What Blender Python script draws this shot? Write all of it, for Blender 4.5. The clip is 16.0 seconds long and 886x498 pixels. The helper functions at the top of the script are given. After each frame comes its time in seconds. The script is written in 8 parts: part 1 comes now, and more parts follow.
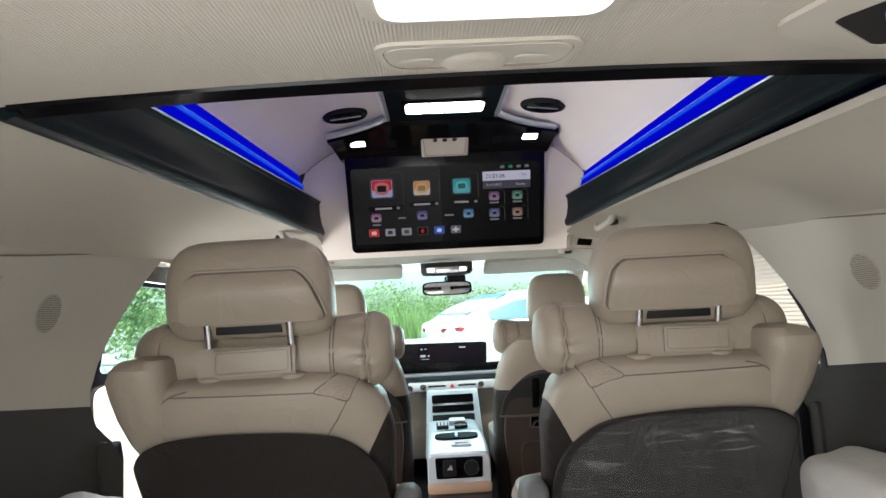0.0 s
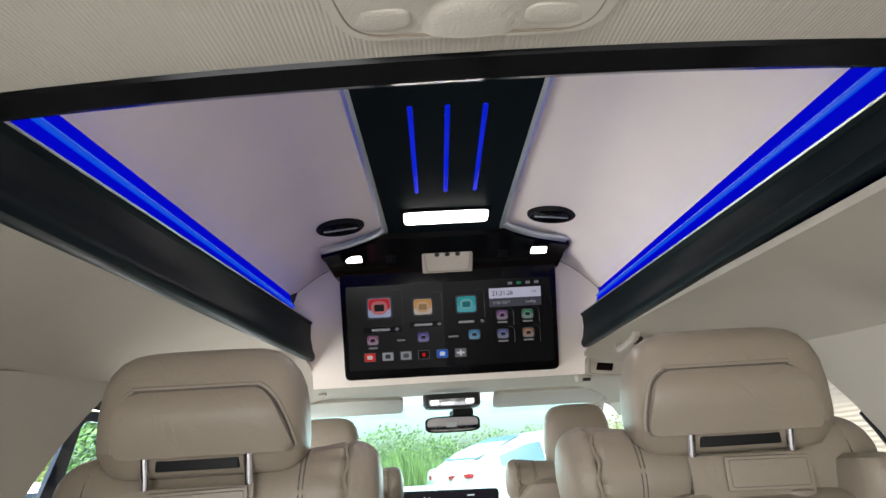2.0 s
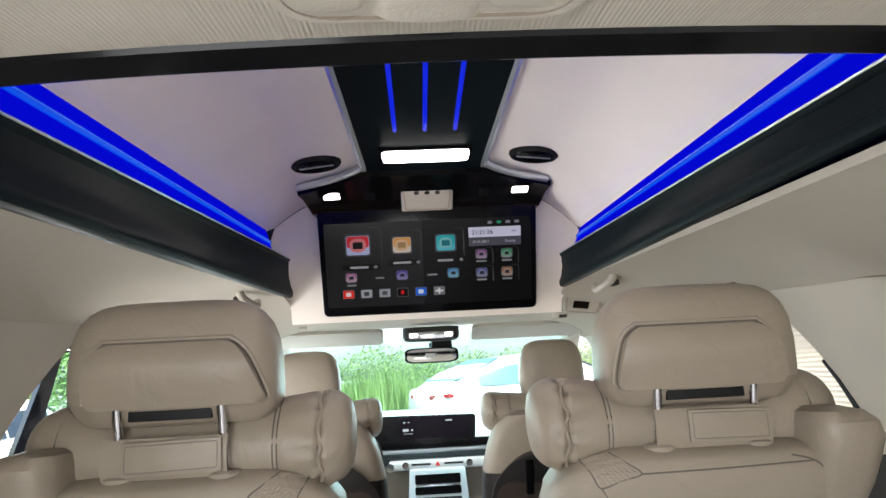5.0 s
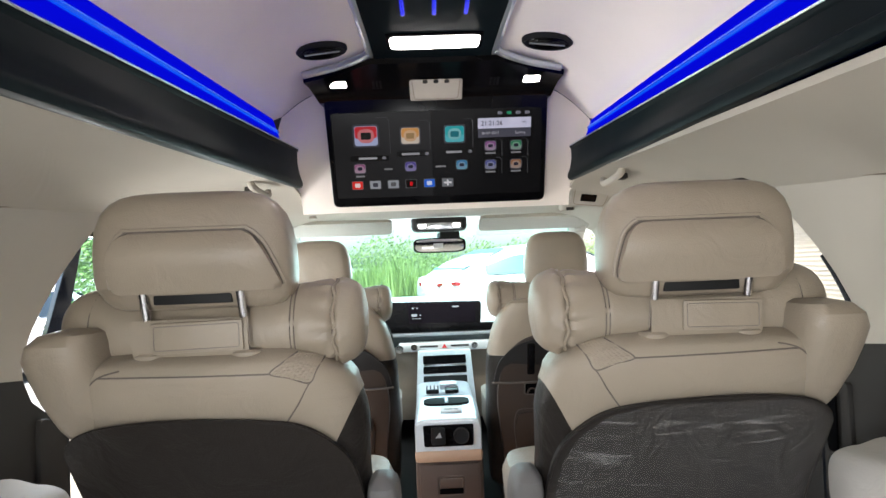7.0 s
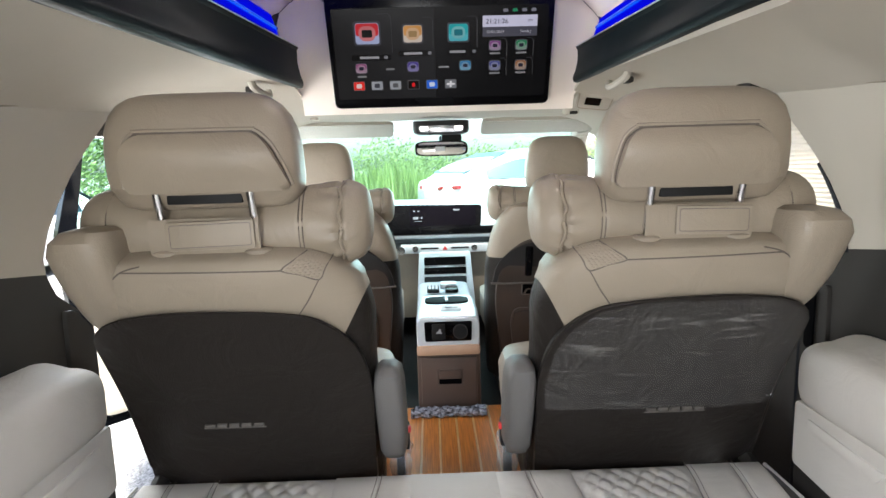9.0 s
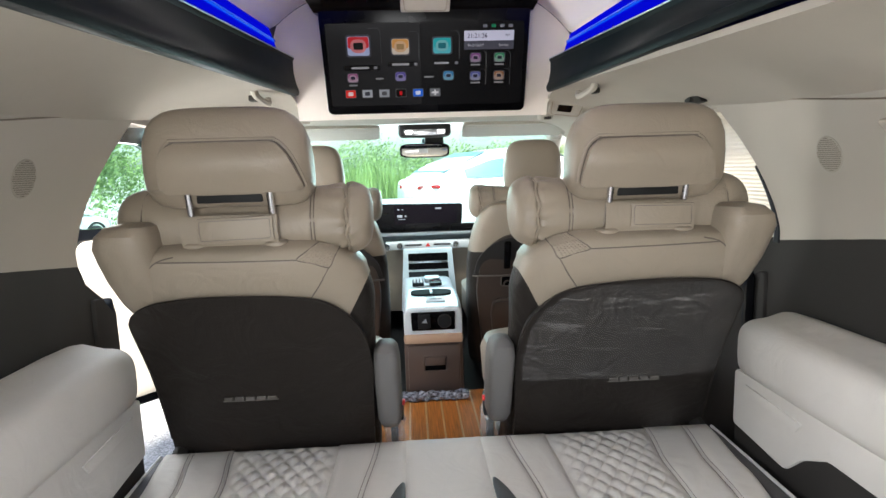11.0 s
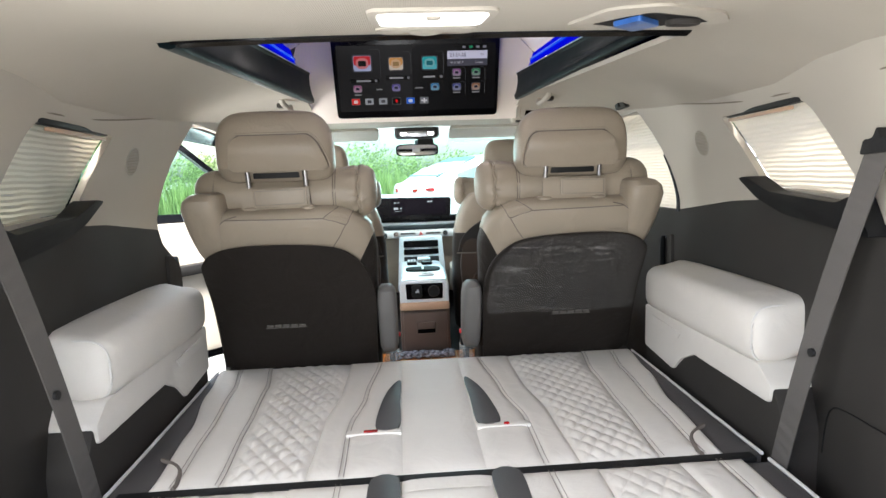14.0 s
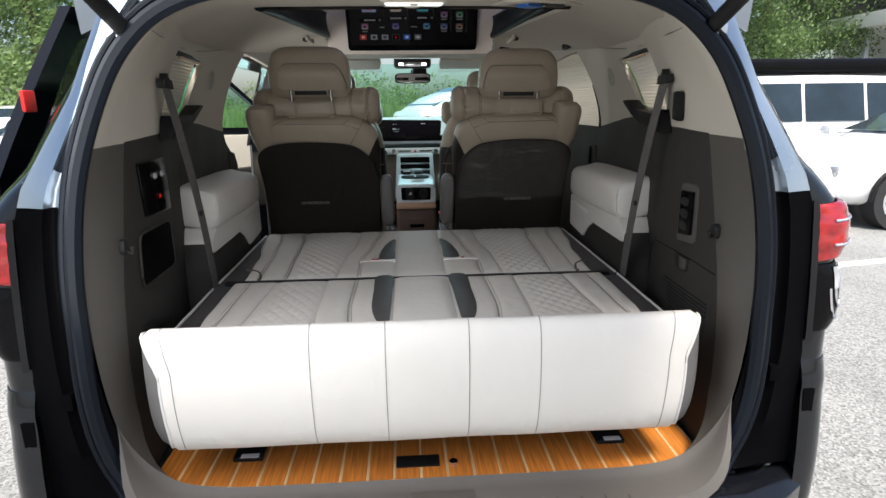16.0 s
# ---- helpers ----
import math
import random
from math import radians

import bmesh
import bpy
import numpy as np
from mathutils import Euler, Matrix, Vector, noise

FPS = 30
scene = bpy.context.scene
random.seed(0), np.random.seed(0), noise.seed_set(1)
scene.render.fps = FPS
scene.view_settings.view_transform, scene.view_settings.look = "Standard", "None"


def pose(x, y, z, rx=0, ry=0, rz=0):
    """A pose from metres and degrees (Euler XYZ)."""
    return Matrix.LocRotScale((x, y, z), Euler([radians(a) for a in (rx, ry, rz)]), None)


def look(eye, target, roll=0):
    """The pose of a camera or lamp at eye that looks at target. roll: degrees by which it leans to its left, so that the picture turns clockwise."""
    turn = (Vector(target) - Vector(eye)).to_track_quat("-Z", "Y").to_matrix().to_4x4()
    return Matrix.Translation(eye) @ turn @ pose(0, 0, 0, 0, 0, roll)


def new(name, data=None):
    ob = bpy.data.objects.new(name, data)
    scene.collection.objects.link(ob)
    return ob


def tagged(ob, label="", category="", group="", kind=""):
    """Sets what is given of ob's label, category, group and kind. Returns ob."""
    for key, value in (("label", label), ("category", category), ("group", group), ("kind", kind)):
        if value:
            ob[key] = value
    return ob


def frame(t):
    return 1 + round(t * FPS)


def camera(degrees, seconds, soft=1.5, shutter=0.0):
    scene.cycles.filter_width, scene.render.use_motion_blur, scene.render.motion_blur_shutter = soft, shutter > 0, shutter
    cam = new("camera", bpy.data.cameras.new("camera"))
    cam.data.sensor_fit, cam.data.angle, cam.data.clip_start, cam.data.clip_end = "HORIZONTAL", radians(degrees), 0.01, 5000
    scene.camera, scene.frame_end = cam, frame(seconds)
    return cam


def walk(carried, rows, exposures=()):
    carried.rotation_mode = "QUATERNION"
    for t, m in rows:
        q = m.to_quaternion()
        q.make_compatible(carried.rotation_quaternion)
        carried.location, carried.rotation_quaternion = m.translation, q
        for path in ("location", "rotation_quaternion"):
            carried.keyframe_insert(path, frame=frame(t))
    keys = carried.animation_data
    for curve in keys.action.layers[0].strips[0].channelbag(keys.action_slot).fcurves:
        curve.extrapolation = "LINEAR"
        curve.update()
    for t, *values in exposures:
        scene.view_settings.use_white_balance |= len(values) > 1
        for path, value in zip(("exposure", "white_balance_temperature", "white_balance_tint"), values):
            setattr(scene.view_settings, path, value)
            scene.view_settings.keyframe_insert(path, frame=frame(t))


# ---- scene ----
# the van: x to its right side, y ahead, z up from the tarmac; the tailgate opening stands near y = 0
cam = camera(75.4, 16.0, soft=1.5, shutter=0.0)
PATH = [
    (0, (-0.067, 0.089, 1.488), (-0.015, 2.101, 1.708), -3.0),
    (0.5, (-0.063, 0.155, 1.482), (-0.013, 2.142, 1.842), -2.4),
    (1, (-0.063, 0.211, 1.481), (-0.042, 2.158, 1.987), -2.9),
    (1.5, (-0.055, 0.247, 1.470), (-0.014, 2.152, 2.091), -3.4),
    (2, (-0.051, 0.279, 1.459), (0.0, 2.157, 2.146), -3.5),
    (2.5, (-0.035, 0.308, 1.467), (0.022, 2.163, 2.201), -4.0),
    (3, (-0.045, 0.318, 1.473), (0.05, 2.171, 2.205), -3.7),
    (3.2, (-0.033, 0.329, 1.466), (0.072, 2.174, 2.218), -3.4),
    (5.3, (-0.032, 0.285, 1.513), (0.056, 2.244, 1.856), -3.0),
    (5.5, (-0.031, 0.285, 1.511), (0.051, 2.252, 1.802), -3.0),
    (6, (-0.032, 0.286, 1.513), (0.033, 2.261, 1.745), -3.2),
    (6.5, (-0.031, 0.278, 1.510), (0.028, 2.261, 1.659), -2.9),
    (7, (-0.032, 0.270, 1.513), (0.016, 2.26, 1.567), -2.3),
    (7.5, (-0.032, 0.266, 1.514), (0.02, 2.258, 1.499), -2.1),
    (8, (-0.037, 0.261, 1.511), (0.013, 2.253, 1.414), -1.7),
    (8.5, (-0.037, 0.253, 1.510), (0.01, 2.24, 1.317), -1.6),
    (9, (-0.037, 0.235, 1.514), (-0.002, 2.213, 1.234), -1.7),
    (9.2, (-0.037, 0.227, 1.516), (-0.011, 2.201, 1.203), -1.8),
    (11.3, (-0.077, 0.039, 1.524), (0.073, 2.015, 1.255), -1.4),
    (11.5, (-0.083, 0.027, 1.523), (0.099, 2.007, 1.305), -1.1),
    (12, (-0.105, 0.001, 1.517), (0.117, 1.984, 1.377), -1.0),
    (12.5, (-0.088, -0.085, 1.521), (0.073, 1.905, 1.417), -1.3),
    (13, (-0.059, -0.220, 1.482), (0.03, 1.769, 1.287), -2.7),
    (13.5, (-0.055, -0.326, 1.472), (0.015, 1.661, 1.251), -3.1),
    (14, (-0.066, -0.430, 1.461), (0.059, 1.549, 1.201), -2.0),
    (14.5, (-0.095, -0.608, 1.466), (0.081, 1.359, 1.151), -1.0),
    (15, (-0.089, -0.771, 1.465), (0.063, 1.197, 1.14), -0.8),
    (15.5, (-0.059, -1.003, 1.433), (0.075, 0.953, 1.037), -0.8),
    (16, (-0.052, -1.204, 1.417), (0.072, 0.733, 0.931), -0.7),
]
EXPOSURES = [(0.0, 1.87), (2.0, 1.86), (6.0, 2.13), (9.0, 2.25), (12.0, 2.03), (13.2, 2.09), (14.5, 2.12), (15.2, 1.84), (15.6, 1.28), (16.0, 0.58)]
walk(cam, [(t, look(eye, target, roll)) for t, eye, target, roll in PATH], EXPOSURES)

from mathutils import geometry

# ---- world, sun and lamps ----
world = bpy.data.worlds.new("sky")
scene.world = world
world.use_nodes = True
_n = world.node_tree.nodes
_sky = _n.new("ShaderNodeTexSky")
_sky.sky_type, _sky.sun_disc = "NISHITA", False
_sky.sun_elevation, _sky.sun_rotation = radians(63), radians(167)
_sky.dust_density, _sky.air_density = 3.0, 1.0
world.node_tree.links.new(_sky.outputs[0], _n["Background"].inputs[0])
_n["Background"].inputs[1].default_value = 0.15
sun = new("sun", bpy.data.lights.new("sun", "SUN"))
sun.data.energy, sun.data.angle, sun.data.color = 5.0, radians(12), (1.0, 0.96, 0.9)
sun.matrix_world = look((1.0, -4.4, 9), (0, 0, 0))


def lamp(name, where, aim, size, watts, colour=(1, 1, 1)):
    data = bpy.data.lights.new(name, "AREA")
    data.shape, data.size, data.size_y, data.energy, data.color = "RECTANGLE", size[0], size[1], watts, colour
    ob = new(name, data)
    ob.matrix_world = look(where, aim)
    return ob


# daylight in the openings of the van
lamp("daylight_tailgate", (-0.50, -0.32, 1.38), (0.60, 0.42, 0.83), (0.8, 0.9), 6.0, (0.97, 0.985, 1.0))
lamp("daylight_windscreen", (0, 3.62, 1.60), (0, 3.05, 0.9), (1.25, 0.6), 4.8, (0.80, 0.95, 1.0))
lamp("daylight_side_door", (-0.98, 1.80, 1.35), (0, 2.05, 1.1), (0.7, 0.9), 3.8, (0.97, 0.985, 1.0))
lamp("daylight_driver_door", (-0.98, 2.95, 1.30), (0.25, 2.9, 1.0), (0.8, 0.8), 4.8, (0.88, 0.97, 1.0))

# ---- materials ----
MATS = {}


def principled(name):
    m = bpy.data.materials.new(name)
    m.use_nodes = True
    MATS[name] = m
    return m, m.node_tree.nodes, m.node_tree.links, m.node_tree.nodes["Principled BSDF"]


def surface(name, colour, rough=0.5, metal=0.0, grain=0.0, scale=200.0, mottle=0.08, mottle_scale=5.0, spec=0.5, coat=0.0, sheen=0.0, kind="noise", wear=0.12, vary=0.0, soft=0.0):
    """A material with mottled colour, uneven roughness and fine relief, in the object's own metres."""
    m, n, l, b = principled(name)
    co = n.new("ShaderNodeTexCoord")
    big = n.new("ShaderNodeTexNoise")
    big.inputs["Scale"].default_value, big.inputs["Detail"].default_value = mottle_scale, 6
    l.new(co.outputs["Object"], big.inputs["Vector"])
    ramp = n.new("ShaderNodeMapRange")
    ramp.inputs[1].default_value, ramp.inputs[2].default_value = 0.3, 0.7
    ramp.inputs[3].default_value, ramp.inputs[4].default_value = 1 - mottle, 1 + mottle
    l.new(big.outputs["Fac"], ramp.inputs[0])
    hsv = n.new("ShaderNodeHueSaturation")
    hsv.inputs["Color"].default_value = (*colour, 1)
    if vary:
        info, mul = n.new("ShaderNodeObjectInfo"), n.new("ShaderNodeMath")
        add = n.new("ShaderNodeMath")
        mul.operation, mul.inputs[1].default_value = "MULTIPLY_ADD", vary * 2
        mul.inputs[2].default_value = 1 - vary
        l.new(info.outputs["Random"], mul.inputs[0])
        add.operation = "MULTIPLY"
        l.new(mul.outputs[0], add.inputs[0])
        l.new(ramp.outputs[0], add.inputs[1])
        l.new(add.outputs[0], hsv.inputs["Value"])
    else:
        l.new(ramp.outputs[0], hsv.inputs["Value"])
    l.new(hsv.outputs[0], b.inputs["Base Color"])
    rr = n.new("ShaderNodeMapRange")
    rr.inputs[1].default_value, rr.inputs[2].default_value = 0.3, 0.7
    rr.inputs[3].default_value, rr.inputs[4].default_value = max(0.02, rough - wear * rough), min(1, rough + wear * rough)
    l.new(big.outputs["Fac"], rr.inputs[0])
    l.new(rr.outputs[0], b.inputs["Roughness"])
    b.inputs["Metallic"].default_value = metal
    b.inputs["Specular IOR Level"].default_value = spec
    b.inputs["Coat Weight"].default_value = coat
    b.inputs["Coat Roughness"].default_value = 0.08
    b.inputs["Sheen Weight"].default_value = sheen
    if grain:
        if kind == "voronoi":
            t = n.new("ShaderNodeTexVoronoi")
            t.inputs["Scale"].default_value = scale
            out = t.outputs["Distance"]
        elif kind == "ribs":
            t = n.new("ShaderNodeTexWave")
            t.wave_type, t.bands_direction = "BANDS", "X"
            t.inputs["Scale"].default_value, t.inputs["Distortion"].default_value = scale, 0.4
            t.inputs["Detail"].default_value = 1
            out = t.outputs["Fac"]
        else:
            t = n.new("ShaderNodeTexNoise")
            t.inputs["Scale"].default_value, t.inputs["Detail"].default_value = scale, 4
            out = t.outputs["Fac"]
        l.new(co.outputs["Object"], t.inputs["Vector"])
        bump = n.new("ShaderNodeBump")
        bump.inputs["Strength"].default_value, bump.inputs["Distance"].default_value = grain, 0.002
        l.new(out, bump.inputs["Height"])
        l.new(bump.outputs[0], b.inputs["Normal"])
        if soft:
            # slack, slightly creased hide
            wide, low = n.new("ShaderNodeTexNoise"), n.new("ShaderNodeBump")
            wide.inputs["Scale"].default_value, wide.inputs["Detail"].default_value, wide.inputs["Distortion"].default_value = 11, 3, 1.2
            low.inputs["Strength"].default_value, low.inputs["Distance"].default_value = soft, 0.02
            l.new(co.outputs["Object"], wide.inputs["Vector"])
            l.new(wide.outputs["Fac"], low.inputs["Height"])
            l.new(low.outputs[0], bump.inputs["Normal"])
    return m


def glow(name, colour, strength, body=0.35):
    m, n, l, b = principled(name)
    b.inputs["Base Color"].default_value = (*[min(1, c) * body for c in colour], 1)
    b.inputs["Emission Color"].default_value = (*colour, 1)
    b.inputs["Emission Strength"].default_value = strength * 0.14
    b.inputs["Roughness"].default_value = 0.25
    b.inputs["Specular IOR Level"].default_value = 0.12
    return m


def clear(name, tint, rough=0.0, ior=1.01):
    m, n, l, b = principled(name)
    b.inputs["Base Color"].default_value = (*tint, 1)
    b.inputs["Transmission Weight"].default_value = 1.0
    b.inputs["Roughness"].default_value = rough
    b.inputs["IOR"].default_value = ior
    return m


def thin(name, colour, pass_through, rough=0.1, tint=(1, 1, 1)):
    """A thin sheet: part of the light goes straight through, the rest meets a glossy skin."""
    m, n, l, b = principled(name)
    b.inputs["Base Color"].default_value = (*colour, 1)
    b.inputs["Roughness"].default_value = rough
    mix, tr = n.new("ShaderNodeMixShader"), n.new("ShaderNodeBsdfTransparent")
    mix.inputs[0].default_value = pass_through
    tr.inputs[0].default_value = (*tint, 1)
    l.new(b.outputs[0], mix.inputs[1])
    l.new(tr.outputs[0], mix.inputs[2])
    l.new(mix.outputs[0], n["Material Output"].inputs[0])
    return m


HEADLINER = surface("headliner_fabric", (0.44, 0.405, 0.345), 0.95, grain=0.28, scale=105, kind="ribs", mottle=0.03, spec=0.1)
ROOFWHITE = surface("raised_roof_suede", (0.89, 0.81, 0.73), 0.95, grain=0.15, scale=400, mottle=0.04, mottle_scale=3, spec=0.15, sheen=0.2)
PILLAR = surface("pillar_trim_beige", (0.44, 0.405, 0.345), 0.75, grain=0.2, scale=500, mottle=0.03, spec=0.25)
LEATHER = surface("taupe_leather", (0.275, 0.230, 0.178), 0.42, grain=0.16, scale=430, kind="voronoi", mottle=0.06, spec=0.45, soft=0.22)
SPEAKERGREY = surface("speaker_cloth", (0.40, 0.365, 0.31), 0.9, grain=0.3, scale=600, mottle=0.04, spec=0.1)
LEATHER_IN = surface("taupe_leather_inset", (0.180, 0.146, 0.110), 0.46, grain=0.10, scale=520, kind="voronoi", mottle=0.05, spec=0.4)
BEDLEATHER = surface("pale_grey_leather", (0.615, 0.58, 0.53), 0.55, grain=0.09, scale=520, kind="voronoi", mottle=0.04, spec=0.2, soft=0.2)
ROLLLEATHER = surface("cream_leather", (0.66, 0.625, 0.57), 0.42, grain=0.08, scale=520, kind="voronoi", mottle=0.03, spec=0.4, soft=0.16)
GREYLEATHER = surface("slate_grey_leather", (0.062, 0.058, 0.058), 0.5, grain=0.25, scale=380, kind="voronoi", mottle=0.08)
DARKLEATHER = surface("dark_brown_leather", (0.0165, 0.0136, 0.0117), 0.42, grain=0.25, scale=380, kind="voronoi", mottle=0.1, spec=0.2, soft=0.25)
ARMLEATHER = surface("grey_armrest_leather", (0.115, 0.110, 0.105), 0.5, grain=0.25, scale=380, kind="voronoi", mottle=0.08)
TRIM = surface("grey_brown_plastic", (0.034, 0.031, 0.028), 0.65, grain=0.35, scale=700, mottle=0.07, spec=0.2)
TRIMDARK = surface("charcoal_plastic", (0.016, 0.0155, 0.0155), 0.55, grain=0.3, scale=700, mottle=0.1, spec=0.25)
SILLPLASTIC = surface("sill_grey_plastic", (0.068, 0.060, 0.052), 0.6, grain=0.35, scale=600, mottle=0.08)
BLACKGLOSS = surface("black_gloss", (0.003, 0.003, 0.0035), 0.14, mottle=0.2, spec=0.12)
BLACKMATT = surface("black_matt", (0.007, 0.007, 0.0075), 0.6, mottle=0.2, grain=0.2, scale=600, spec=0.25)
TEALBLACK = surface("teal_black_lacquer", (0.0035, 0.0075, 0.009), 0.42, mottle=0.15, mottle_scale=2.5, spec=0.05)
# near-black for the lower jamb and recesses, with their shade in the colour
SHADEBLACK = surface("black_with_shade", (0.002, 0.002, 0.0025), 0.5, mottle=0.2, spec=0.02)
# car glass with its pale reflection put into a metallic base colour
REFLECTGLASS = surface("car_glass_reflection", (0.24, 0.32, 0.36), 0.06, metal=0.85, mottle=0.08, mottle_scale=2)
CHROME = surface("chrome", (0.8, 0.8, 0.82), 0.12, metal=1.0, mottle=0.03)
SILVER = surface("satin_silver", (0.62, 0.66, 0.68), 0.34, metal=0.85, mottle=0.04, grain=0.05, scale=900)
CONSOLESILVER = surface("pale_satin_silver", (0.66, 0.71, 0.73), 0.32, metal=0.3, mottle=0.04, grain=0.05, scale=900)
BROWNPANEL = surface("brown_console_plastic", (0.088, 0.060, 0.047), 0.5, mottle=0.08, grain=0.2, scale=500)
SEATBROWN = surface("brown_seat_back", (0.030, 0.0205, 0.0155), 0.5, mottle=0.08, grain=0.2, scale=500)
COPPER = surface("tan_console_edge", (0.46, 0.30, 0.20), 0.45, mottle=0.08)
STITCH = surface("stitching_thread", (0.20, 0.17, 0.15), 0.8, mottle=0.1, grain=0.5, scale=900)
PIPING = surface("pale_piping", (0.62, 0.60, 0.57), 0.5, mottle=0.06)
SEAM = surface("seam_shadow_thread", (0.12, 0.10, 0.085), 0.8, mottle=0.1)
WEBBING = surface("seat_belt_webbing", (0.09, 0.082, 0.076), 0.8, grain=0.6, scale=260, kind="ribs", mottle=0.06)
RUBBER = surface("black_rubber_seal", (0.004, 0.006, 0.010), 0.42, spec=0.16, mottle=0.15, grain=0.15, scale=300)
PAINT = surface("black_metallic_paint", (0.008, 0.009, 0.012), 0.13, metal=0.4, mottle=0.1, coat=0.35, spec=0.4)
# the van's black paint with the sky's reflection put into its base colour
SKYPAINT = surface("black_paint_sky_reflection", (0.38, 0.435, 0.50), 0.30, metal=0.8, mottle=0.1, coat=0.7, spec=0.5)
RED = surface("red_plastic", (0.62, 0.03, 0.03), 0.4, mottle=0.05)
REDLENS = surface("red_lamp_lens", (0.30, 0.004, 0.006), 0.10, mottle=0.5, mottle_scale=30, coat=1.0, spec=0.5)
CLEARLENS = surface("clear_lamp_lens", (0.55, 0.57, 0.6), 0.1, metal=0.6, mottle=0.4, mottle_scale=30)
DULLSILVER = surface("blue_silver_trim", (0.36, 0.41, 0.44), 0.35, metal=0.6, mottle=0.05)
WHITEPLASTIC = surface("white_plastic", (0.78, 0.77, 0.74), 0.4, mottle=0.04)
WHITEPAINT = surface("white_car_paint", (0.82, 0.82, 0.81), 0.25, mottle=0.03, coat=0.7)
TYRE = surface("tyre_rubber", (0.022, 0.022, 0.023), 0.8, grain=0.4, scale=150)
ALLOY = surface("alloy_rim", (0.66, 0.67, 0.69), 0.35, metal=0.5)
CARGLASS = surface("tinted_car_glass", (0.02, 0.032, 0.042), 0.04, mottle=0.3, mottle_scale=2, spec=0.35)
GLASS = thin("windscreen_glass", (0.02, 0.05, 0.05), 0.95, 0.02, (0.82, 0.98, 0.95))


def film_material():
    """Clear film, drawn tight in places and milky along its creases."""
    m = thin("protective_film", (0.40, 0.39, 0.38), 0.86, 0.13)
    n, l = m.node_tree.nodes, m.node_tree.links
    mix = n["Material Output"].inputs[0].links[0].from_node
    co, mp, t, r = n.new("ShaderNodeTexCoord"), n.new("ShaderNodeMapping"), n.new("ShaderNodeTexNoise"), n.new("ShaderNodeMapRange")
    mp.inputs["Scale"].default_value = (5, 5, 40)
    mp.inputs["Rotation"].default_value = (0, 0.25, 0)
    t.inputs["Scale"].default_value, t.inputs["Detail"].default_value, t.inputs["Distortion"].default_value = 1.6, 9, 1.2
    r.inputs[1].default_value, r.inputs[2].default_value = 0.585, 0.71
    r.inputs[3].default_value, r.inputs[4].default_value = 0.925, 0.62
    l.new(co.outputs["Object"], mp.inputs[0])
    l.new(mp.outputs[0], t.inputs["Vector"])
    l.new(t.outputs["Fac"], r.inputs[0])
    l.new(r.outputs[0], mix.inputs[0])
    return m


FILM = film_material()
VISORWRAP = thin("clear_plastic_wrap", (0.8, 0.85, 0.85), 0.75, 0.15)
BARK = surface("bark", (0.10, 0.07, 0.05), 0.9, grain=1.0, scale=40, mottle=0.3, mottle_scale=12)
ROOFTILE = surface("house_roof", (0.24, 0.24, 0.25), 0.8, grain=0.4, scale=60)
STUCCO = surface("pale_stucco", (0.72, 0.70, 0.67), 0.9, grain=0.4, scale=120, mottle=0.06)
GREYPOST = surface("grey_painted_steel", (0.38, 0.40, 0.42), 0.5, mottle=0.06)
BLUECLOTH = surface("blue_plastic", (0.03, 0.11, 0.35), 0.35, mottle=0.3, mottle_scale=30)
MIRROR = surface("mirror_glass", (0.75, 0.78, 0.8), 0.03, metal=1.0, mottle=0.01)
PAPER = surface("paper_tag", (0.75, 0.76, 0.76), 0.8, mottle=0.05)
BLUELED = glow("blue_led_diffuser", (0.002, 0.004, 1.0), 1.05, 0.02)
BLUELED.node_tree.nodes["Principled BSDF"].inputs["Specular IOR Level"].default_value = 0.0
BLUECORE = glow("blue_led_core", (0.004, 0.10, 1.0), 1.3, 0.02)
BLUELINE = glow("blue_led_line", (0.002, 0.02, 1.0), 1.1, 0.02)
LEDWHITE = glow("white_led_panel", (1.0, 0.93, 0.90), 36.0)
DOMELIGHT = glow("dome_lamp_lens", (1.0, 0.97, 0.92), 5.0)
SCREENOFF = glow("screen_panel", (0.006, 0.006, 0.007), 0.5)


def curtain_material():
    m, n, l, b = principled("cream_pleated_cloth")
    b.inputs["Base Color"].default_value = (0.74, 0.69, 0.59, 1)
    b.inputs["Roughness"].default_value = 0.9
    tr, mix = n.new("ShaderNodeBsdfTranslucent"), n.new("ShaderNodeMixShader")
    tr.inputs[0].default_value = (0.70, 0.62, 0.48, 1)
    mix.inputs[0].default_value = 0.28
    l.new(b.outputs[0], mix.inputs[1])
    l.new(tr.outputs[0], mix.inputs[2])
    l.new(mix.outputs[0], n["Material Output"].inputs[0])
    return m


CURTAIN = curtain_material()


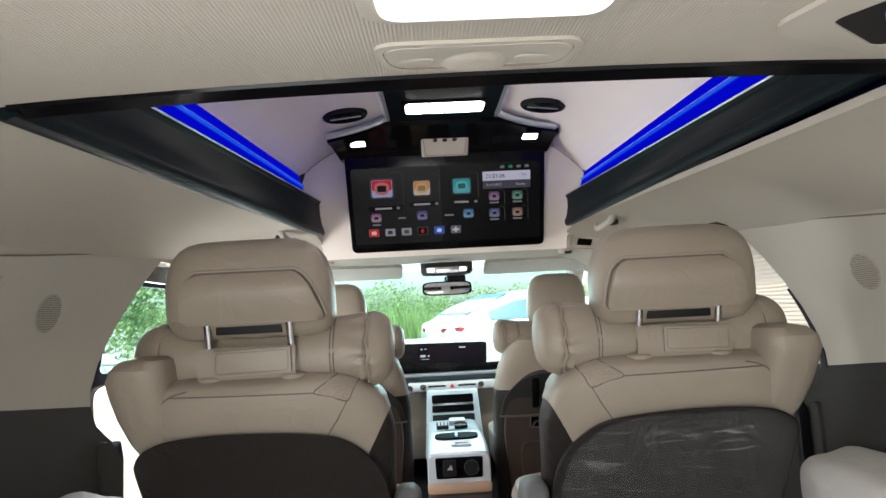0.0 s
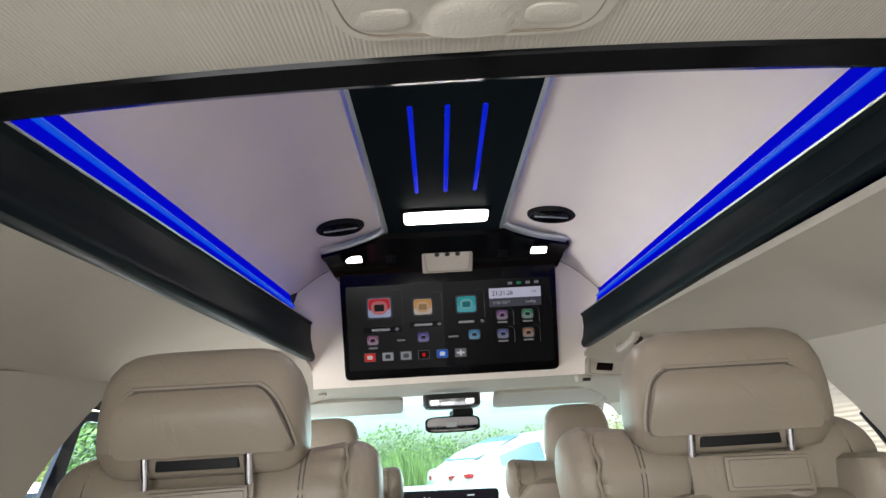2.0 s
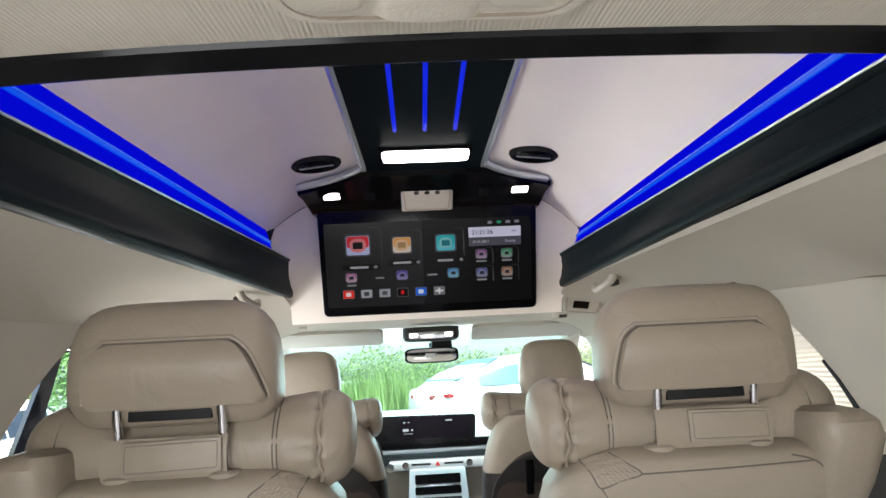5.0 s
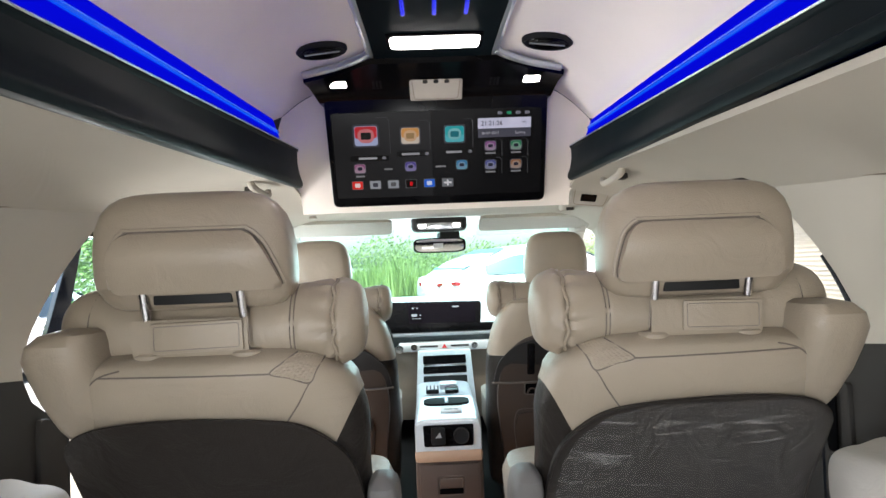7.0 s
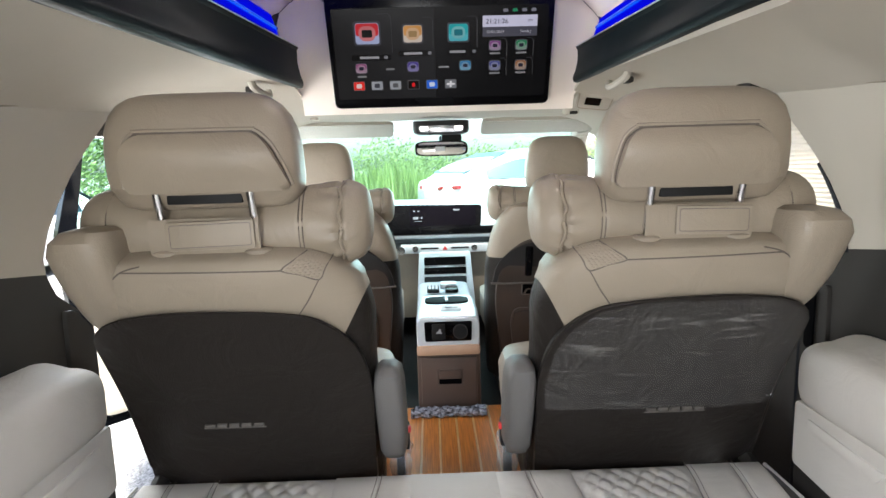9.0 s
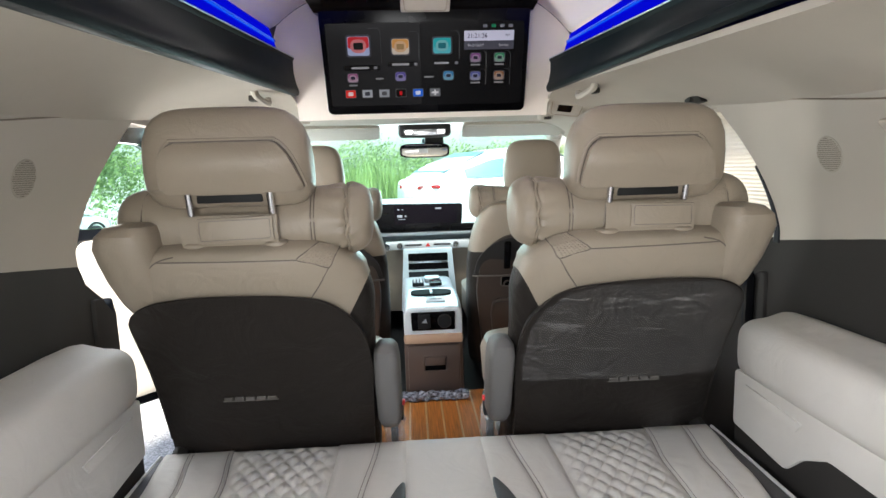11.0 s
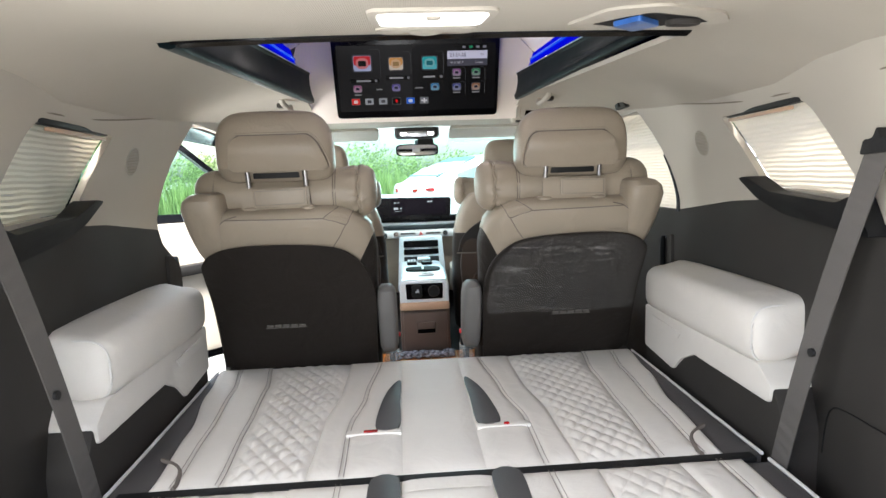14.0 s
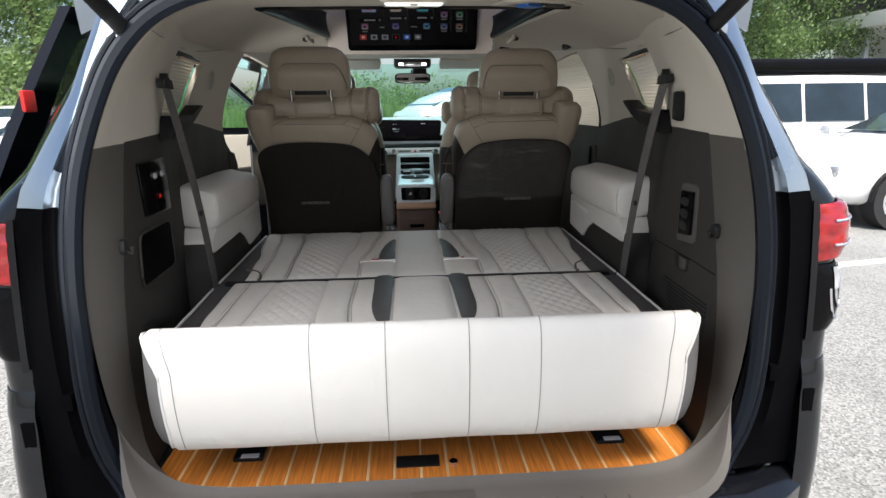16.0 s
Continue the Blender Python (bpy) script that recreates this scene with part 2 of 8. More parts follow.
def wood_material(name, colour):
    m, n, l, b = principled(name)
    co, info = n.new("ShaderNodeTexCoord"), n.new("ShaderNodeObjectInfo")
    mp, add = n.new("ShaderNodeMapping"), n.new("ShaderNodeVectorMath")
    mp.inputs["Scale"].default_value = (60, 3, 60)
    l.new(co.outputs["Object"], mp.inputs[0])
    l.new(mp.outputs[0], add.inputs[0])
    l.new(info.outputs["Random"], add.inputs[1])
    t = n.new("ShaderNodeTexNoise")
    t.inputs["Scale"].default_value, t.inputs["Detail"].default_value = 3.0, 8
    l.new(add.outputs[0], t.inputs["Vector"])
    r = n.new("ShaderNodeValToRGB")
    r.color_ramp.elements[0].position, r.color_ramp.elements[1].position = 0.3, 0.75
    r.color_ramp.elements[0].color = (*[c * 0.68 for c in colour], 1)
    r.color_ramp.elements[1].color = (*[min(1, c * 1.25) for c in colour], 1)
    l.new(t.outputs["Fac"], r.inputs[0])
    l.new(r.outputs[0], b.inputs["Base Color"])
    b.inputs["Roughness"].default_value = 0.38
    bump = n.new("ShaderNodeBump")
    bump.inputs["Strength"].default_value, bump.inputs["Distance"].default_value = 0.15, 0.001
    l.new(t.outputs["Fac"], bump.inputs["Height"])
    l.new(bump.outputs[0], b.inputs["Normal"])
    return m


TEAK = wood_material("teak_wood", (0.58, 0.20, 0.036))
HOLLY = wood_material("pale_inlay_wood", (0.72, 0.50, 0.27))


def leaf_material(name, a, c):
    m, n, l, b = principled(name)
    g, r = n.new("ShaderNodeNewGeometry"), n.new("ShaderNodeValToRGB")
    r.color_ramp.elements[0].color, r.color_ramp.elements[1].color = (*a, 1), (*c, 1)
    l.new(g.outputs["Random Per Island"], r.inputs[0])
    l.new(r.outputs[0], b.inputs["Base Color"])
    b.inputs["Roughness"].default_value = 0.6
    tr, mix = n.new("ShaderNodeBsdfTranslucent"), n.new("ShaderNodeMixShader")
    l.new(r.outputs[0], tr.inputs[0])
    mix.inputs[0].default_value = 0.5
    l.new(b.outputs[0], mix.inputs[1])
    l.new(tr.outputs[0], mix.inputs[2])
    l.new(mix.outputs[0], n["Material Output"].inputs[0])
    return m


LEAF = leaf_material("green_leaves", (0.10, 0.17, 0.055), (0.30, 0.42, 0.16))
PINE = leaf_material("dark_leaves", (0.08, 0.14, 0.05), (0.24, 0.35, 0.13))
GRASS = leaf_material("tall_grass_blades", (0.17, 0.27, 0.09), (0.38, 0.50, 0.20))


def tarmac_material():
    m = surface("tarmac", (0.26, 0.26, 0.25), 0.9, grain=1.0, scale=140, kind="voronoi", mottle=0.14, mottle_scale=1.2)
    n, l = m.node_tree.nodes, m.node_tree.links
    b = n["Principled BSDF"]
    base = b.inputs["Base Color"].links[0].from_socket
    co, v = n.new("ShaderNodeTexCoord"), n.new("ShaderNodeTexVoronoi")
    v.inputs["Scale"].default_value = 110
    l.new(co.outputs["Object"], v.inputs["Vector"])
    mp, mx = n.new("ShaderNodeMapRange"), n.new("ShaderNodeMixRGB")
    mp.inputs[1].default_value, mp.inputs[2].default_value = 0.0, 1.0
    mp.inputs[3].default_value, mp.inputs[4].default_value = 0.35, 1.5
    l.new(v.outputs["Color"], mp.inputs[0])
    mx.blend_type, mx.inputs[0].default_value = "MULTIPLY", 1.0
    l.new(base, mx.inputs[1])
    l.new(mp.outputs[0], mx.inputs[2])
    l.new(mx.outputs[0], b.inputs["Base Color"])
    return m


TARMAC = tarmac_material()


# ---- mesh helpers ----
def part(name, bm, material, parent=None, label="", sharp=38):
    """Links a bmesh as one mesh object, under a thing or a part."""
    bmesh.ops.recalc_face_normals(bm, faces=bm.faces)
    me = bpy.data.meshes.new(name)
    bm.to_mesh(me)
    bm.free()
    me.shade_smooth()
    me.set_sharp_from_angle(angle=radians(sharp))
    me.materials.append(material)
    ob = new(name, me)
    if parent:
        ob.parent = parent
    if label:
        ob["label"] = label
    return ob


def thing(name, label, category, group="", at=None, kind=""):
    ob = new(name)
    ob.empty_display_size = 0.05
    if at is not None:
        ob.matrix_world = at
    return tagged(ob, label, category, group, kind)


def structure(name, bm, material, label):
    return tagged(part(name, bm, material), label, kind="structure")


def box(size, at=(0, 0, 0), bevel=0.0, seg=2, turn=None, bm=None):
    bm = bm or bmesh.new()
    tmp = bmesh.new()
    bmesh.ops.create_cube(tmp, size=1.0)
    bmesh.ops.scale(tmp, vec=size, verts=tmp.verts)
    if bevel:
        bmesh.ops.bevel(tmp, geom=tmp.edges[:], offset=bevel, segments=seg, profile=0.6, affect="EDGES", clamp_overlap=True)
    m = Matrix.Translation(at) @ (turn if turn is not None else Matrix())
    bmesh.ops.transform(tmp, matrix=m, verts=tmp.verts)
    return absorb(bm, tmp)


def absorb(bm, other):
    old = {}
    for v in other.verts:
        old[v] = bm.verts.new(v.co)
    for f in other.faces:
        try:
            bm.faces.new([old[v] for v in f.verts])
        except ValueError:
            pass
    other.free()
    return bm


def mirrored(bm):
    """The same mesh on the other side of x = 0."""
    for v in bm.verts:
        v.co.x = -v.co.x
    bmesh.ops.reverse_faces(bm, faces=bm.faces)
    return bm


def loft(rings, cap=True, closed=True, bm=None):
    bm = bm or bmesh.new()
    rows = [[bm.verts.new(p) for p in ring] for ring in rings]
    for a, c in zip(rows, rows[1:]):
        n = len(a)
        for i in range(n if closed else n - 1):
            j = (i + 1) % n
            bm.faces.new((a[i], a[j], c[j], c[i]))
    if cap and closed:
        bm.faces.new(rows[0][::-1])
        bm.faces.new(rows[-1])
    return bm


def power(v, p):
    return math.copysign(abs(v) ** p, v)


def oval(n, a, b, p=0.5):
    """n points of a rounded rectangle, half sizes a and b; p 1 is an ellipse, 0 a rectangle."""
    return [(a * power(math.cos(t), p), b * power(math.sin(t), p)) for t in (2 * math.pi * (i + 0.5) / n for i in range(n))]


def smooth(points, steps=6, closed=False):
    """A smooth curve through points."""
    pts = [Vector(p) for p in points]
    out, n = [], len(pts)
    for i in range(n if closed else n - 1):
        p1, p2 = pts[i], pts[(i + 1) % n]
        p0 = pts[i - 1] if (i or closed) else p1
        p3 = pts[(i + 2) % n] if (closed or i + 2 < n) else p2
        for k in range(steps):
            t = k / steps
            out.append(0.5 * (2 * p1 + (p2 - p0) * t + (2 * p0 - 5 * p1 + 4 * p2 - p3) * t * t + (3 * p1 - p0 - 3 * p2 + p3) * t ** 3))
    if not closed:
        out.append(pts[-1])
    return out


def tube(points, r, sides=8, closed=False, bm=None, flat=1.0):
    pts = [Vector(p) for p in points]
    rings, up = [], Vector((0.03, 0.02, 1)).normalized()
    n = len(pts)
    for i, p in enumerate(pts):
        a = pts[i - 1] if (i or closed) else p
        c = pts[(i + 1) % n] if (closed or i + 1 < n) else p
        d = (c - a).normalized()
        s = d.cross(up)
        if flat == 1.0 and rings and not closed:
            s = side - d * side.dot(d)
        if s.length < 0.1:
            s = d.cross(Vector((0, 1, 0)))
        s.normalize()
        side = s
        u = s.cross(d)
        rr = r(i / max(1, n - 1)) if callable(r) else r
        rings.append([p + s * math.cos(2 * math.pi * k / sides) * rr + u * math.sin(2 * math.pi * k / sides) * rr * flat for k in range(sides)])
    if closed:
        rings.append(rings[0])
        bm = bm or bmesh.new()
        rows = [[bm.verts.new(q) for q in ring] for ring in rings[:-1]]
        for i in range(len(rows)):
            a, c = rows[i], rows[(i + 1) % len(rows)]
            for k in range(sides):
                bm.faces.new((a[k], a[(k + 1) % sides], c[(k + 1) % sides], c[k]))
        return bm
    return loft(rings, bm=bm)


def sheet(nu, nv, f, thick=0.0, bm=None):
    """A grid of points f(u, v), u and v from 0 to 1, given a thickness along its normals."""
    bm = bm or bmesh.new()
    grid = [[Vector(f(i / nu, j / nv)) for j in range(nv + 1)] for i in range(nu + 1)]
    front = [[bm.verts.new(p) for p in row] for row in grid]
    for i in range(nu):
        for j in range(nv):
            bm.faces.new((front[i][j], front[i + 1][j], front[i + 1][j + 1], front[i][j + 1]))
    if thick:
        def normal(i, j):
            a = grid[min(i + 1, nu)][j] - grid[max(i - 1, 0)][j]
            c = grid[i][min(j + 1, nv)] - grid[i][max(j - 1, 0)]
            return a.cross(c).normalized()
        back = [[bm.verts.new(grid[i][j] - normal(i, j) * thick) for j in range(nv + 1)] for i in range(nu + 1)]
        for i in range(nu):
            for j in range(nv):
                bm.faces.new((back[i][j], back[i][j + 1], back[i + 1][j + 1], back[i + 1][j]))
        rim = [(i, 0) for i in range(nu)] + [(nu, j) for j in range(nv)] + [(i, nv) for i in range(nu, 0, -1)] + [(0, j) for j in range(nv, 0, -1)]
        for (i, j), (k, m) in zip(rim, rim[1:] + rim[:1]):
            bm.faces.new((front[i][j], back[i][j], back[k][m], front[k][m]))
    return bm


def inside(p, poly):
    x, y = p
    hit = False
    for (x1, y1), (x2, y2) in zip(poly, poly[1:] + poly[:1]):
        if (y1 > y) != (y2 > y) and x < (x2 - x1) * (y - y1) / (y2 - y1) + x1:
            hit = not hit
    return hit


def panel(outer, holes, f, thick, step=0.05, out=(0, 0, 1)):
    """A curved panel with openings: a plane outline filled with a fine net, laid out by f(a, b) and given a thickness towards out."""
    pts, edges = [], []

    def ring(poly):
        start = len(pts)
        dense = []
        for (x1, y1), (x2, y2) in zip(poly, poly[1:] + poly[:1]):
            k = max(1, int(math.hypot(x2 - x1, y2 - y1) / step))
            dense += [(x1 + (x2 - x1) * i / k, y1 + (y2 - y1) * i / k) for i in range(k)]
        pts.extend(Vector(p) for p in dense)
        edges.extend((start + i, start + (i + 1) % len(dense)) for i in range(len(dense)))
    for poly in (outer, *holes):
        ring(poly)
    xs, ys = [p[0] for p in outer], [p[1] for p in outer]
    for i in range(int((max(xs) - min(xs)) / step) + 1):
        for j in range(int((max(ys) - min(ys)) / step) + 1):
            p = (min(xs) + (i + 0.5) * step, min(ys) + (j + 0.5) * step)
            if inside(p, outer) and not any(inside(p, h) for h in holes) and min((Vector(p) - q).length for q in pts[:len(edges)]) > step * 0.45:
                pts.append(Vector(p))
    vs, es, fs = geometry.delaunay_2d_cdt(pts, edges, [], 0, 1e-5)[:3]
    bm = bmesh.new()
    front = [bm.verts.new(f(v.x, v.y)) for v in vs]
    for face in fs:
        c = sum((vs[i] for i in face), Vector((0, 0))) / len(face)
        if inside(c, outer) and not any(inside(c, h) for h in holes):
            bm.faces.new([front[i] for i in face])
    for v in [v for v in bm.verts if not v.link_faces]:
        bm.verts.remove(v)
    bmesh.ops.recalc_face_normals(bm, faces=bm.faces)
    if thick:
        made = bmesh.ops.extrude_face_region(bm, geom=bm.faces[:], use_keep_orig=True)
        bmesh.ops.translate(bm, vec=Vector(out) * thick, verts=[v for v in made["geom"] if isinstance(v, bmesh.types.BMVert)])
    return bm


def lerp(table, v):
    for (a, x), (c, y) in zip(table, table[1:]):
        if v <= c:
            t = min(1, max(0, (v - a) / (c - a)))
            return x + (y - x) * t
    return table[-1][1]


def rounded(poly, r, seg=5):
    """A plane outline with its corners rounded."""
    out, n = [], len(poly)
    for i, p in enumerate(poly):
        p, a, c = Vector(p), Vector(poly[i - 1]), Vector(poly[(i + 1) % n])
        ra = r[i] if isinstance(r, (list, tuple)) else r
        k = min(ra, (a - p).length * 0.48, (c - p).length * 0.48)
        s, e = p + (a - p).normalized() * k, p + (c - p).normalized() * k
        for j in range(seg + 1):
            t = j / seg
            q = s * (1 - t) ** 2 + p * 2 * t * (1 - t) + e * t * t
            out.append((q.x, q.y))
    return out


def slab(poly, f, depth, bevel=0.0, seg=2):
    """A plate cut to an outline: f(a, b, d) gives the place for depth d from 0 to depth; its rim is rounded."""
    bm = bmesh.new()
    low = [bm.verts.new((a, b, 0)) for a, b in poly]
    face = bm.faces.new(low)
    up = bmesh.ops.extrude_face_region(bm, geom=[face])
    bmesh.ops.translate(bm, vec=(0, 0, depth), verts=[v for v in up["geom"] if isinstance(v, bmesh.types.BMVert)])
    if bevel:
        rim = [e for e in bm.edges if abs(e.verts[0].co.z - e.verts[1].co.z) < 1e-6 and e.verts[0].co.z > depth * 0.5]
        bmesh.ops.bevel(bm, geom=rim, offset=bevel, segments=seg, profile=0.6, affect="EDGES", clamp_overlap=True)
    for v in bm.verts:
        v.co = Vector(f(v.co.x, v.co.y, v.co.z))
    return bm


def text(words, size, at, turn, material, parent=None, name="lettering"):
    c = bpy.data.curves.new(name, "FONT")
    c.body, c.size, c.extrude, c.align_x = words, size, 0.0004, "LEFT"
    ob = new(name, c)
    bpy.context.view_layer.update()
    me = bpy.data.meshes.new_from_object(ob.evaluated_get(bpy.context.evaluated_depsgraph_get()))
    bpy.data.objects.remove(ob)
    me.materials.clear()
    me.materials.append(material)
    ob = new(name, me)
    ob.matrix_world = Matrix.Translation(at) @ turn
    if parent:
        ob.parent = parent
        ob.matrix_parent_inverse = parent.matrix_world.inverted()
    return ob

# ---- shape of the cabin ----
BASE = [(-0.1, 0.69), (0.0, 0.70), (0.2, 0.71), (0.45, 0.73), (0.8, 0.815), (1.1, 0.84), (1.4, 0.85), (2.4, 0.85), (3.6, 0.82)]


def wall_x(y, z):
    return lerp(BASE, y) - (0.6 + 1.2 * max(0, 0.4 - y) / 0.4) * max(0, z - 1.3) ** 2


def roof_z(x, y):
    z = lerp([(-0.1, 1.642), (0.07, 1.653), (0.5, 1.688), (0.6, 1.700), (2.08, 1.784), (2.14, 1.787), (2.2, 1.782), (2.3, 1.758), (2.40, 1.737), (2.5, 1.730), (3.1, 1.745)], y)
    return z - 0.9 * max(0, abs(x) - 0.45) ** 2


def gate_y(z):
    return -0.02 + 0.08 * max(0, (z - 0.9) / 0.75) ** 1.5


GATE_HALF = [(0.0, 0.535), (0.30, 0.535), (0.50, 0.54), (0.62, 0.575), (0.69, 0.68), (0.722, 0.85), (0.727, 1.06), (0.703, 1.26), (0.652, 1.42), (0.592, 1.53), (0.50, 1.605), (0.35, 1.638), (0.0, 1.648)]
GATE_RIGHT = smooth([(x, gate_y(z), z) for x, z in GATE_HALF], 5)
GATE = GATE_RIGHT + [Vector((-p.x, p.y, p.z)) for p in GATE_RIGHT[-2:0:-1]]

# ---- ground ----
def ground_z(x, y):
    return 0.34 * min(1, max(0, (y - 4.5) / 5.0)) if abs(x) < 4.2 else 0.34 * min(1, max(0, (y - 4.5) / 5.0)) * max(0, 1 - (abs(x) - 4.2) / 2.5)


def ground():
    bm = bmesh.new()
    xs = [-3000, -400, -60] + [i for i in range(-30, 31)] + [60, 400, 3000]
    ys = [-3000, -400, -60] + [i for i in range(-25, 41)] + [70, 400, 3000]
    grid = [[bm.verts.new((x, y, ground_z(x, y))) for y in ys] for x in xs]
    for i in range(len(xs) - 1):
        for j in range(len(ys) - 1):
            bm.faces.new((grid[i][j], grid[i + 1][j], grid[i + 1][j + 1], grid[i][j + 1]))
    structure("ground", bm, TARMAC, "pale worn tarmac of a car park")


ground()

# ---- ceiling ----
def rim_y(x):
    """The rear edge of the raised opening."""
    return 0.588 - 0.02 * x + 0.16 * x * x


OPENING = [(-0.47, 2.30)] + [(x, rim_y(x) + 0.004) for x in (-0.46, -0.345, -0.23, -0.115, 0.0, 0.115, 0.23, 0.345, 0.46)] + [(0.47, 2.30)]


def ceiling():
    outer = [(-0.56, 0.07), (0.56, 0.07), (0.66, 0.20), (0.77, 0.45), (0.80, 0.7), (0.80, 3.08), (-0.80, 3.08), (-0.80, 0.7), (-0.77, 0.45), (-0.66, 0.20)]
    bm = panel(outer, [OPENING], lambda x, y: (x, y, roof_z(x, y)), 0.012, 0.04)
    ob = structure("ceiling", bm, HEADLINER, "beige ribbed fabric headliner with a raised opening")
    return ob


ceiling()


def lip_low(y, s):
    return 1.654 + 0.062 * y if s < 0 else 1.708 + 0.035 * y


def lip_top(y, s):
    return 1.727 + 0.089 * y if s < 0 else 1.754 + 0.067 * y


def raised_z(x, y=1.4):
    fall = 2.10 - (lip_top(y, x) + 0.078)
    return 2.15 - 0.03 * (x / 0.42) ** 2 - fall * (max(0, abs(x) - 0.35) / 0.205) ** 1.8


def raised_ceiling():
    bm = sheet(40, 20, lambda u, v: ((u - 0.5) * 1.12, 0.588 + 1.637 * v, raised_z((u - 0.5) * 1.12, 0.588 + 1.637 * v)), -0.012)
    # front wall down to the windscreen header
    absorb(bm, sheet(30, 24, lambda u, v: ((u - 0.5) * (0.94 + 0.18 * min(1, max(0, (v - 0.2) / 0.12))), 2.225 + 0.07 * (1 - v) ** 2, 1.708 + v * (raised_z((u - 0.5) * 1.12, 2.23) - 1.71)), 0.012))
    absorb(bm, sheet(30, 4, lambda u, v: ((u - 0.5) * 1.12, 0.603, 1.72 + v * (raised_z((u - 0.5) * 1.12, 0.61) - 1.72)), 0.012))
    return structure("raised_ceiling", bm, ROOFWHITE, "pale suede lining of the raised roof")


raised_ceiling()


def light_troughs():
    for s in (1, -1):
        t = thing("light_trough", "dark lacquered cornice with a blue light strip along the raised roof", "ceiling light", "cornices of the raised roof")
        rings = []
        for k in range(15):
            y = 0.620 + 1.570 * k / 14
            lo, hi = lip_low(y, s), lip_top(y, s)
            prof = [(0.475, lo), (0.458, lo - 0.004), (0.449, lo - 0.001), (0.445, lo + 0.008), (0.446, lo + 0.018), (0.454, lo + 0.30 * (hi - lo)), (0.461, lo + 0.6 * (hi - lo)), (0.461, hi - 0.014), (0.457, hi - 0.010), (0.456, hi - 0.003), (0.462, hi), (0.472, hi + 0.002), (0.482, hi - 0.01), (0.485, lo + 0.02)]
            rings.append([(s * x, y, z) for x, z in prof])
        part("cornice", loft(rings), TEALBLACK, t)
        part("edge_strip", tube([(s * 0.456, 0.62 + 1.56 * k / 10, lip_top(0.62 + 1.56 * k / 10, s) - 0.003) for k in range(11)], 0.002, 6), SILVER, t, "thin silver edge strip")
        bm = sheet(12, 4, lambda u, v: (s * (0.498 + 0.034 * v), 0.62 + 1.55 * u, lip_top(0.62 + 1.55 * u, s) - 0.012 + (0.122 - (0.032 if s > 0 else 0.014) * u) * v), 0.004)
        strip = part("light_strip", bm, BLUELED, t, "blue glowing light strip")
        core = [(s * 0.512, 0.64 + 1.51 * k / 12, lip_top(0.64 + 1.51 * k / 12, s) + 0.068 - 0.018 * k / 12) for k in range(13)]
        part("light_core", tube(core, 0.005, 6), BLUECORE, strip, "brighter core of the light strip")


light_troughs()


def opening_rim():
    t = thing("roof_opening_trim", "black gloss trim along the rear edge of the raised roof opening", "ceiling trim", kind="structure")
    rings = []
    for k in range(21):
        x = -0.455 + 0.91 * k / 20
        y0 = rim_y(x)
        z0 = roof_z(x, y0)
        rings.append([(x, y0 - 0.016, z0 - 0.001), (x, y0 - 0.014, z0 - 0.005), (x, y0 + 0.004, z0 - 0.008), (x, y0 + 0.013, z0 - 0.003), (x, y0 + 0.013, z0 + 0.02), (x, y0 - 0.01, z0 + 0.02)])
    part("trim_bar", loft(rings), BLACKGLOSS, t)


opening_rim()

# ---- side walls ----
WINDOW_REAR = rounded([(1.09, 1.585), (0.70, 1.59), (0.53, 1.395), (0.93, 1.40)], [0.02, 0.05, 0.03, 0.03])


